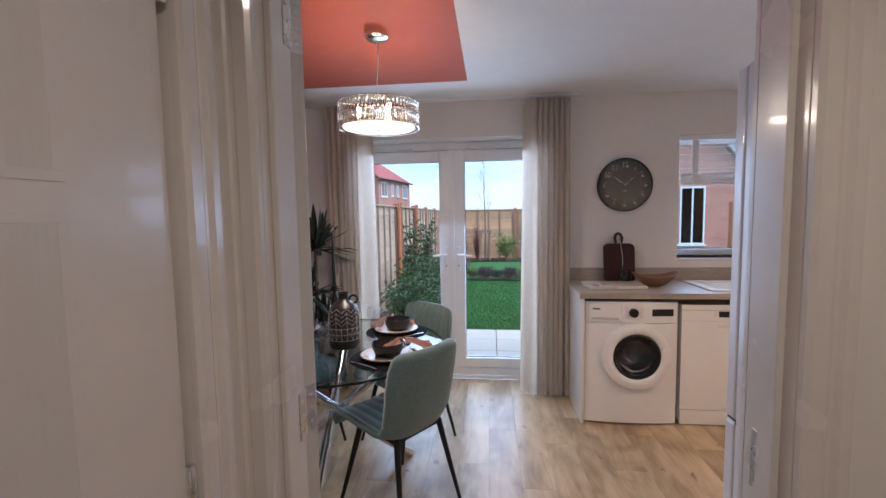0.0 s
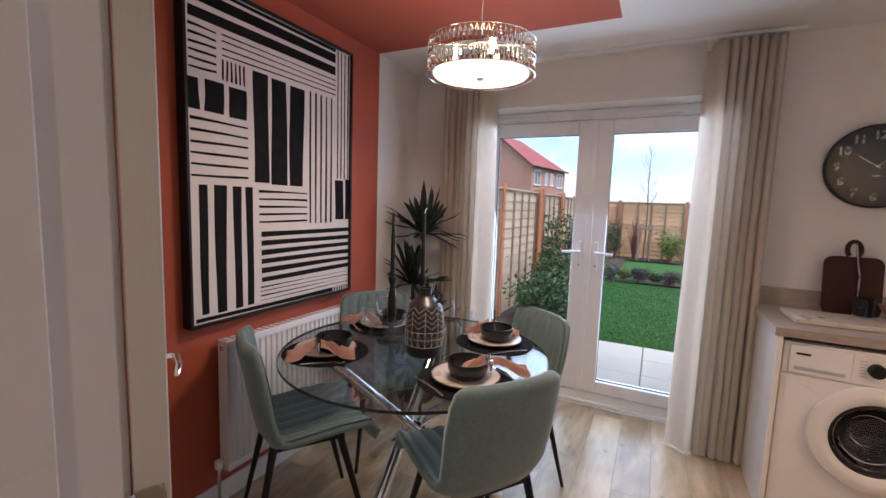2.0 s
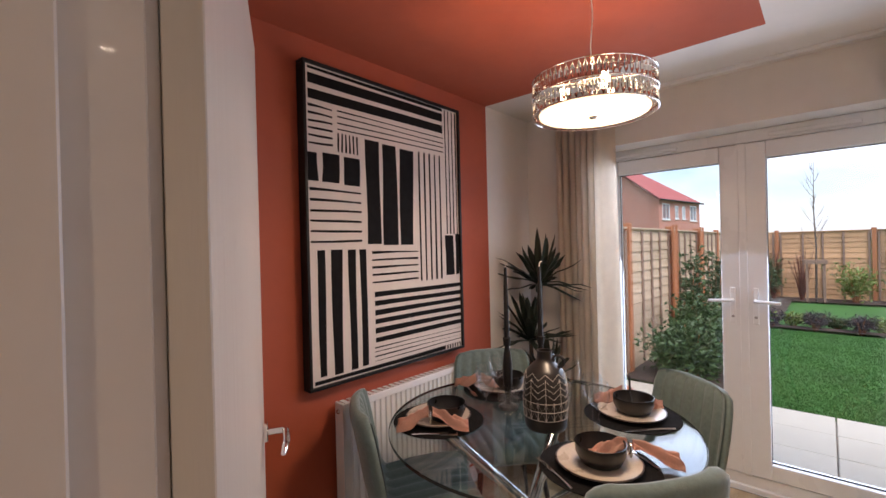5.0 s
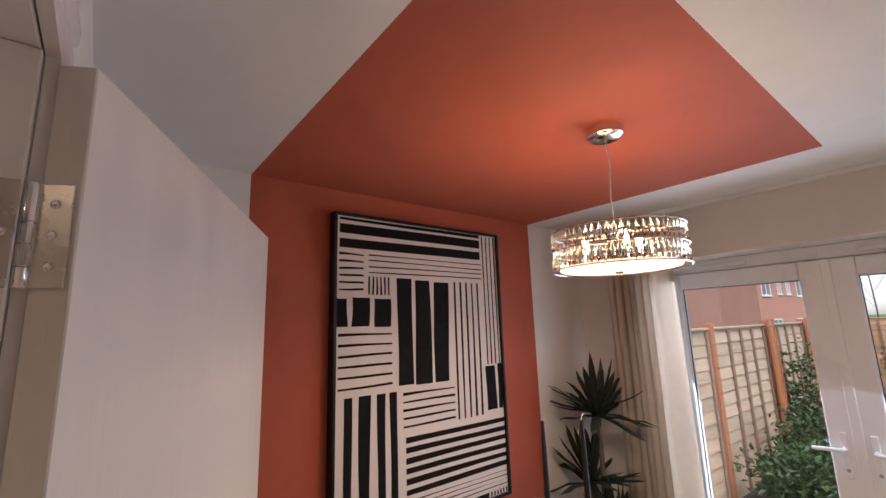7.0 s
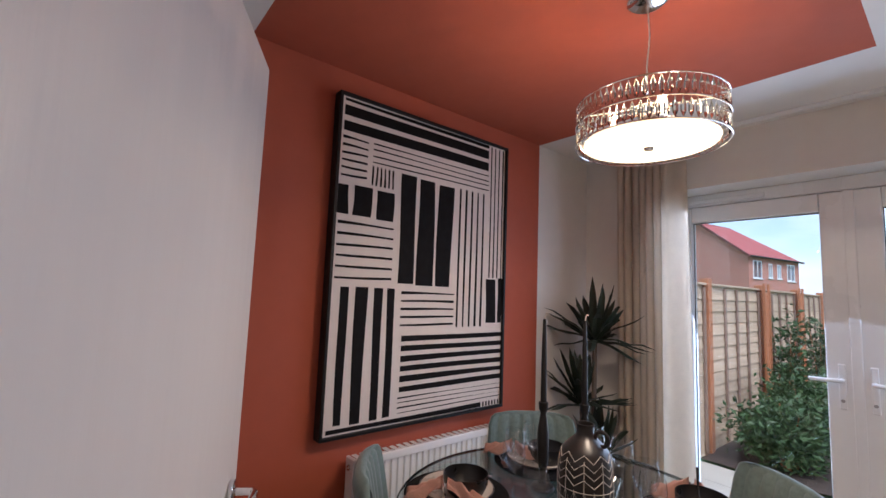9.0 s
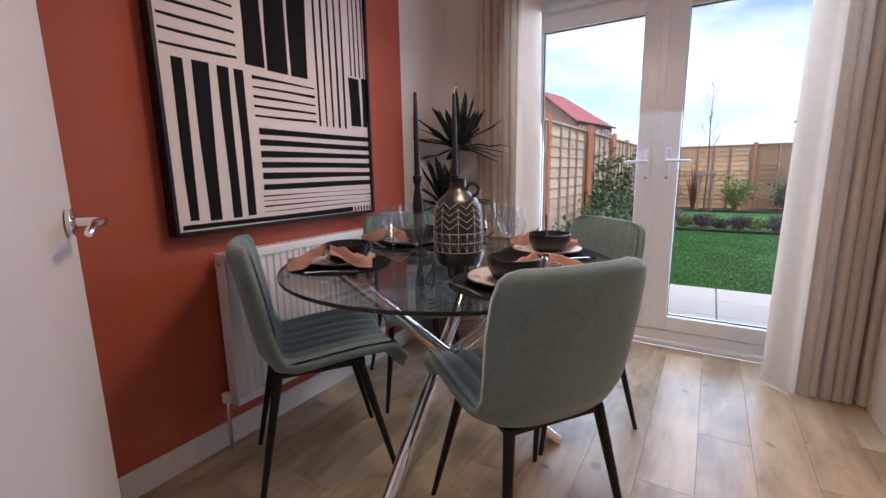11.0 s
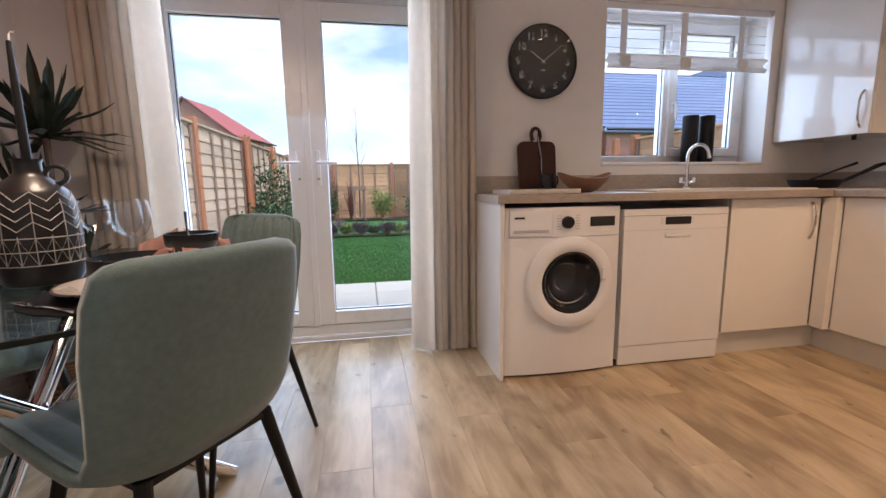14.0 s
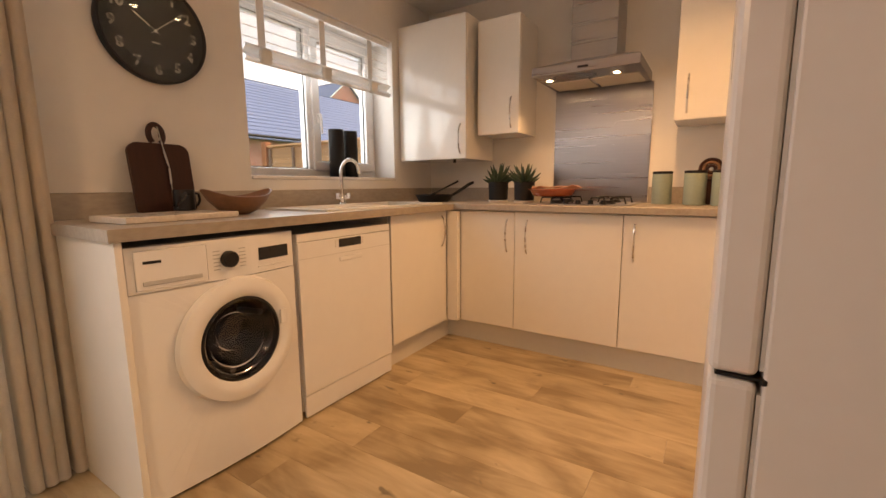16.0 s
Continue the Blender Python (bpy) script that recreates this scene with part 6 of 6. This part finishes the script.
for z0, z1 in ((0.785, 1.9), (0.06, 0.75)):
    part("gasket", box(0.003, 0.599, z0, 0.577, 0.604, z1), GASKET, fr, "grey magnetic gasket")
part("hinge", box(0.004, 0.6, 0.7685, 0.07, 0.655, 0.7725, 0.001), BLACK, fr, "black middle hinge")
part("hinge_cap", box(-0.001, 0.592, 0.764, 0.014, 0.602, 0.776, 0.003), BLACK, fr)
part("kickboard", box(0.01, 0.02, 0.0, 0.57, 0.59, 0.05), BLACK, fr)

# ---- sink and tap ----
SINK = material("cream_composite_sink", (0.68, 0.65, 0.58), 0.35, vary=0.05, scale=30, coat=0.2)
sink = holder("sink", (0, 0, WT), "cream inset sink with a ribbed drainer", "sink")
BX0, BX1 = 3.62, 4.05
bm = bmesh.new()
for b in ((SX0, SY0, BX0, SY1), (BX0, SY0, BX1, SY0 + 0.05), (BX0, SY1 - 0.06, BX1, SY1), (BX1, SY0, SX1, SY1)):
    box(b[0], b[1], 0.0, b[2], b[3], 0.009, 0.0, bm=bm)
part("rim", bm, SINK, sink)
bm = bmesh.new()
for b in ((BX0, SY0 + 0.05, -0.17, BX1, SY1 - 0.06, -0.16), (BX0 - 0.008, SY0 + 0.05, -0.17, BX0, SY1 - 0.06, 0.004), (BX1, SY0 + 0.05, -0.17, BX1 + 0.008, SY1 - 0.06, 0.004), (BX0, SY0 + 0.042, -0.17, BX1, SY0 + 0.05, 0.004), (BX0, SY1 - 0.06, -0.17, BX1, SY1 - 0.052, 0.004)):
    box(*b, bm=bm)
part("basin", bm, SINK, sink)
for k in range(9):
    part("drainer_rib", box(SX0 + 0.06, SY0 + 0.07 + k * 0.038, 0.009, BX0 - 0.04, SY0 + 0.078 + k * 0.038, 0.012, 0.001), SINK, sink)
tap = holder("tap", (3.63, 3.885, WT + 0.009), "chrome swan-neck mixer tap behind the sink", "tap")
part("base", lathe([(0, 0), (0.026, 0), (0.026, 0.006), (0.018, 0.014), (0.016, 0.05), (0.012, 0.06), (0, 0.06)], 24), CHROME, tap, "", True)
arc = [(0, 0, 0.05), (0, 0, 0.2)] + [(0.065 - 0.065 * math.cos(t), -0.02 * math.sin(t / 2), 0.2 + 0.07 * math.sin(t)) for t in [i * math.pi / 10 for i in range(1, 10)]] + [(0.135, -0.022, 0.185)]
part("spout", tube(arc, [0.0105] * (len(arc) - 1) + [0.012], 14), CHROME, tap, "swan-neck spout", True)
for sd in (-1, 1):
    h = part("tap_head", tube([(sd * 0.01, 0, 0.032), (sd * 0.045, -0.005, 0.048)], [0.009, 0.011], 12), CHROME, tap, "", True)
    part("lever", tube([(sd * 0.045, -0.005, 0.035), (sd * 0.045, -0.005, 0.068)], [0.012, 0.016], 12), CHROME, h, "", True)

# ---- things on the back worktop ----
board = holder("chopping_board", (2.645, 3.955, WT), "dark walnut paddle chopping board leaning on the wall", "chopping board")
bm = bmesh.new()
outline = []
for i in range(9):
    t = i / 8 * math.pi / 2
    outline.append((0.118 - 0.04 + 0.04 * math.sin(t), 0.262 + 0.04 * math.cos(t)))
outline = [(0.03, 0.302)] + outline + [(0.116, 0.03), (0.105, 0.005)]
full = outline + [(-x, z) for x, z in outline[::-1]]
f1 = [bm.verts.new((x, -0.009, z)) for x, z in full]
f2 = [bm.verts.new((x, 0.009, z)) for x, z in full]
bm.faces.new(f1)
bm.faces.new(f2[::-1])
for i in range(len(full)):
    j = (i + 1) % len(full)
    bm.faces.new((f1[i], f2[i], f2[j], f1[j]))
bmesh.ops.recalc_face_normals(bm, faces=bm.faces)
lean = pose(0, -0.055, 0, -8.5)
part("blade", moved(bm, lean), DARKWOOD, board)
part("handle", moved(tube([(0.027 * math.cos(t), 0, 0.34 + 0.042 * math.sin(t)) for t in [-0.9 + i * (math.pi + 1.8) / 18 for i in range(19)]], 0.011, 10), lean), DARKWOOD, board, "looped handle", True)
part("strap", moved(tube([(0.004, -0.013, 0.37), (0.01, -0.02, 0.28), (0.022, -0.02, 0.2), (0.018, -0.02, 0.1)], 0.004, 6), lean), NICKEL, board, "pale leather hanging strap", True)
mug = holder("mug", (2.66, 3.80, WT + 0.024), "small black mug before the chopping board", "mug")
part("cup", lathe([(0, 0), (0.036, 0), (0.04, 0.004), (0.04, 0.085), (0.037, 0.085), (0.036, 0.008), (0, 0.006)], 28), BLACKG, mug, "", True)
part("handle", tube([(0.038, 0, 0.07), (0.06, 0, 0.066), (0.064, 0, 0.04), (0.054, 0, 0.02), (0.038, 0, 0.018)], 0.0055, 8), BLACKG, mug, "", True)
MARBLE = material("pale_marble", (0.62, 0.56, 0.5), 0.3, vary=0.12, scale=9, coat=0.2)
mb = link("serving_board", box(-0.2, -0.125, 0, 0.2, 0.125, 0.022, 0.003, 2), MARBLE)
mb.matrix_world = pose(2.535, 3.67, WT + 0.001, 0, 0, 3)
tagged(mb, "pale marble serving board lying on the worktop", "serving board")
# boat-shaped wooden bowl
BOWLWOOD = material("reddish_carved_wood", (0.2, 0.1, 0.055), 0.5, vary=0.3, scale=8, bump=0.15, stretch=(1, 6, 6))
bm = bmesh.new()
rings = []
for k, (s, z) in enumerate(((0.3, 0.0), (0.55, 0.012), (0.85, 0.045), (1.0, 0.075), (0.95, 0.078), (0.78, 0.05), (0.48, 0.022), (0.0, 0.014))):
    ring = []
    for i in range(36):
        a = i * math.tau / 36
        c = math.cos(a)
        ring.append(bm.verts.new((0.165 * s * c, 0.085 * s * math.sin(a), z + 0.035 * s * s * abs(c) ** 3)))
    rings.append(ring)
for r0, r1 in zip(rings, rings[1:]):
    for i in range(36):
        bm.faces.new((r0[i], r0[(i + 1) % 36], r1[(i + 1) % 36], r1[i]))
bm.faces.new(rings[0][::-1])
wb = link("wooden_bowl", bm, BOWLWOOD, smooth=True)
wb.matrix_world = pose(2.83, 3.69, WT + 0.001, 0, 0, 6)
tagged(wb, "boat-shaped carved wooden bowl on the worktop", "bowl")
# frying pan in the corner
pan = holder("frying_pan", (4.40, 3.72, WT + 0.001), "black frying pan with a long handle", "frying pan", turn=-42)
part("pan", lathe([(0, 0), (0.105, 0), (0.115, 0.005), (0.138, 0.048), (0.141, 0.05), (0.139, 0.052), (0.134, 0.049), (0.11, 0.009), (0, 0.006)], 44), BLACK, pan, "", True)
part("handle", tube([(0.13, 0.0, 0.042), (0.17, 0, 0.062), (0.28, 0, 0.13), (0.31, 0, 0.14)], [0.009, 0.01, 0.012, 0.01], 10), BLACK, pan, "", True)
ut = link("spatula", tube([(4.36, 3.72, WT + 0.05), (4.45, 3.66, WT + 0.1), (4.55, 3.60, WT + 0.15)], [0.007, 0.006, 0.008], 8), BLACK, smooth=True)
tagged(ut, "black kitchen utensil resting in the pan", "utensil")
# window-sill cylinders
for x in (3.80, 3.925):
    c = link("pillar_vase", lathe([(0, 0), (0.048, 0), (0.05, 0.003), (0.05, 0.305), (0.047, 0.308), (0.043, 0.306), (0.042, 0.02), (0, 0.015)], 32), BLACK, smooth=True)
    c.matrix_world = pose(x, 4.09, WZ0 + 0.001)
    tagged(c, "tall matt black cylinder vase on the window sill", "vase", "black cylinder vases")
# potted succulents
SUCCULENT = material("dark_succulent_leaf", (0.03, 0.055, 0.03), 0.5, vary=0.4, scale=20)
for k, y in enumerate((3.255, 3.06)):
    pp = holder("potted_succulent", (4.52, y, WT + 0.001), "small spiky succulent in a black pot on a white saucer", "plant", "potted succulents", turn=40 * k)
    part("saucer", lathe([(0, 0), (0.068, 0), (0.07, 0.012), (0.064, 0.014), (0, 0.012)], 28), MARBLE, pp, "pale saucer", True)
    part("pot", lathe([(0, 0.014), (0.06, 0.014), (0.066, 0.02), (0.07, 0.14), (0.065, 0.14), (0.06, 0.125), (0, 0.122)], 32), BLACK, pp, "matt black pot", True)
    rnd = random.Random(50 + k)
    for i in range(24):
        a, el = i * 2.4, radians(12 + 2.7 * i)
        d = Vector((math.cos(a) * math.cos(el), math.sin(a) * math.cos(el), math.sin(el)))
        L = rnd.uniform(0.11, 0.155)
        base = Vector((0, 0, 0.12))
        part("leaf", tube([base, base + d * L * 0.4, base + d * L * 0.75 + Vector((0, 0, 0.004)), base + d * L + Vector((0, 0, 0.012))], [0.009, 0.013, 0.008, 0.001], 6), SUCCULENT, pp, "", True)
# canisters
SAGE = material("sage_enamel", (0.3, 0.37, 0.32), 0.35, vary=0.06, scale=8, coat=0.2)
for x, y, r in ((4.58, 2.225, 0.054), (4.52, 2.055, 0.056), (4.47, 1.92, 0.056)):
    cn = holder("canister", (x, y, WT + 0.001), "sage green storage canister with a dark lid", "canister", "kitchen canisters")
    part("body", lathe([(0, 0), (r - 0.003, 0), (r, 0.004), (r, 0.172), (r - 0.004, 0.176), (0, 0.176)], 32), SAGE, cn, "", True)
    part("lid", lathe([(0, 0.176), (r - 0.001, 0.176), (r + 0.001, 0.18), (r, 0.19), (0, 0.191)], 32), BLACK, cn, "dark lid", True)
orn = holder("ornament", (4.68, 1.985, WT + 0.001), "dark carved ring ornament on a block", "ornament")
part("block", box(-0.035, -0.05, 0, 0.035, 0.05, 0.19, 0.003), DARKWOOD, orn)
for r in (0.02, 0.038, 0.055):
    part("ring", moved(tube([(r * math.cos(i * math.tau / 28), r * math.sin(i * math.tau / 28), 0) for i in range(29)], 0.009, 8), pose(-0.045, 0, 0.2, 0, 90, 0)), BOWLWOOD if r == 0.038 else DARKWOOD, orn, "", True)

# ---- sheer blind ----
def sheer_material(name, cover):
    m = bpy.data.materials.new(name)
    m.use_nodes = True
    n, l = m.node_tree.nodes, m.node_tree.links
    tr, mx = n.new("ShaderNodeBsdfTransparent"), n.new("ShaderNodeMixShader")
    b = n["Principled BSDF"]
    b.inputs["Base Color"].default_value, b.inputs["Roughness"].default_value = (0.8, 0.78, 0.75, 1), 0.9
    mx.inputs[0].default_value = cover
    l.new(tr.outputs[0], mx.inputs[1])
    l.new(b.outputs[0], mx.inputs[2])
    l.new(mx.outputs[0], n["Material Output"].inputs[0])
    return m


VOILE, FOLDS = sheer_material("sheer_white_voile", 0.22), sheer_material("gathered_white_voile", 0.85)
TAPE = material("cream_blind_tape", (0.78, 0.75, 0.7), 0.9, vary=0.08, scale=20)
blind = holder("roman_blind", (0, 4.03, 0), "half-raised sheer white roman blind in the kitchen window", "blind")
part("headrail", box(WX0 + 0.01, -0.012, 2.02, WX1 - 0.01, 0.02, 2.058, 0.003), UPVC, blind)
part("voile", box(WX0 + 0.02, -0.0006, 1.74, WX1 - 0.02, 0.0006, 2.02), VOILE, blind, "sheer white voile")
for k in range(4):
    part("rod", tube([(WX0 + 0.02, 0, 1.80 + 0.055 * k), (WX1 - 0.02, 0, 1.80 + 0.055 * k)], 0.002, 6), TAPE, blind)
bm = bmesh.new()
rows = []
for i in range(13):
    t = i / 12 * math.tau * 1.5
    rows.append([bm.verts.new((x, -0.012 - 0.018 * math.sin(t), 1.68 + 0.085 * i / 12)) for x in (WX0 + 0.02, WX1 - 0.02)])
for r0, r1 in zip(rows, rows[1:]):
    bm.faces.new((r0[0], r0[1], r1[1], r1[0]))
part("gathered_folds", bm, FOLDS, blind, "gathered voile folds")
part("bottom_bar", box(WX0 + 0.02, -0.02, 1.675, WX1 - 0.02, -0.012, 1.684, 0.002), TAPE, blind)
for x in (3.24, 3.66, 4.08):
    part("tape", box(x - 0.022, -0.003, 1.70, x + 0.022, -0.001, 2.02), FOLDS, blind, "cream vertical tape")
    part("bow", box(x - 0.034, -0.045, 1.672, x + 0.034, -0.014, 1.752, 0.012, 2), TAPE, blind, "padded cream tie")

# ---- recessed lamps ----
SPOT = glow("lit_downlight", (1, 0.84, 0.6), 20)
for x, y in ((3.40, 2.19), (3.72, 2.18), (3.2, 1.6), (1.95, 0.1)):
    dl = holder("downlight", (x, y, CEILING), "lit recessed ceiling downlight with a chrome bezel", "ceiling light", "downlights")
    part("bezel", lathe([(0.03, -0.004), (0.042, -0.004), (0.044, -0.001), (0.044, 0), (0.03, 0)], 28), CHROME, dl, "", True)
    part("lens", lathe([(0, -0.003), (0.03, -0.003), (0.03, -0.001), (0, -0.001)], 24), SPOT, dl, "glowing lens")

# ---- floor planks ----
PL, PW = 1.22, 0.18
plank_bm = box(-PW / 2 + 0.0004, -PL / 2 + 0.0004, -0.011, PW / 2 - 0.0004, PL / 2 - 0.0004, 0.0, 0.0005)
plank = link("plank", plank_bm, OAK, floor)
first = True
for i in range(27):
    off = (0.0, 0.47, 0.83, 0.21, 0.62)[i % 5]
    for j in range(-2, 5):
        x, y = 0.09 + PW * i, -0.4 + off + PL * j
        if y - PL / 2 > 4.17 or y + PL / 2 < -1.5 or (x < 1.1 or x > 2.9) and y + PL / 2 < 1.2:
            continue
        y0, y1 = max(y - PL / 2, -1.5), min(y + PL / 2, 4.17)
        p = plank if first else new("plank", plank.data)
        first = False
        p.parent = floor
        p.matrix_world = pose(x, (y0 + y1) / 2, 0) @ Matrix.Diagonal((1, (y1 - y0) / PL, 1, 1))
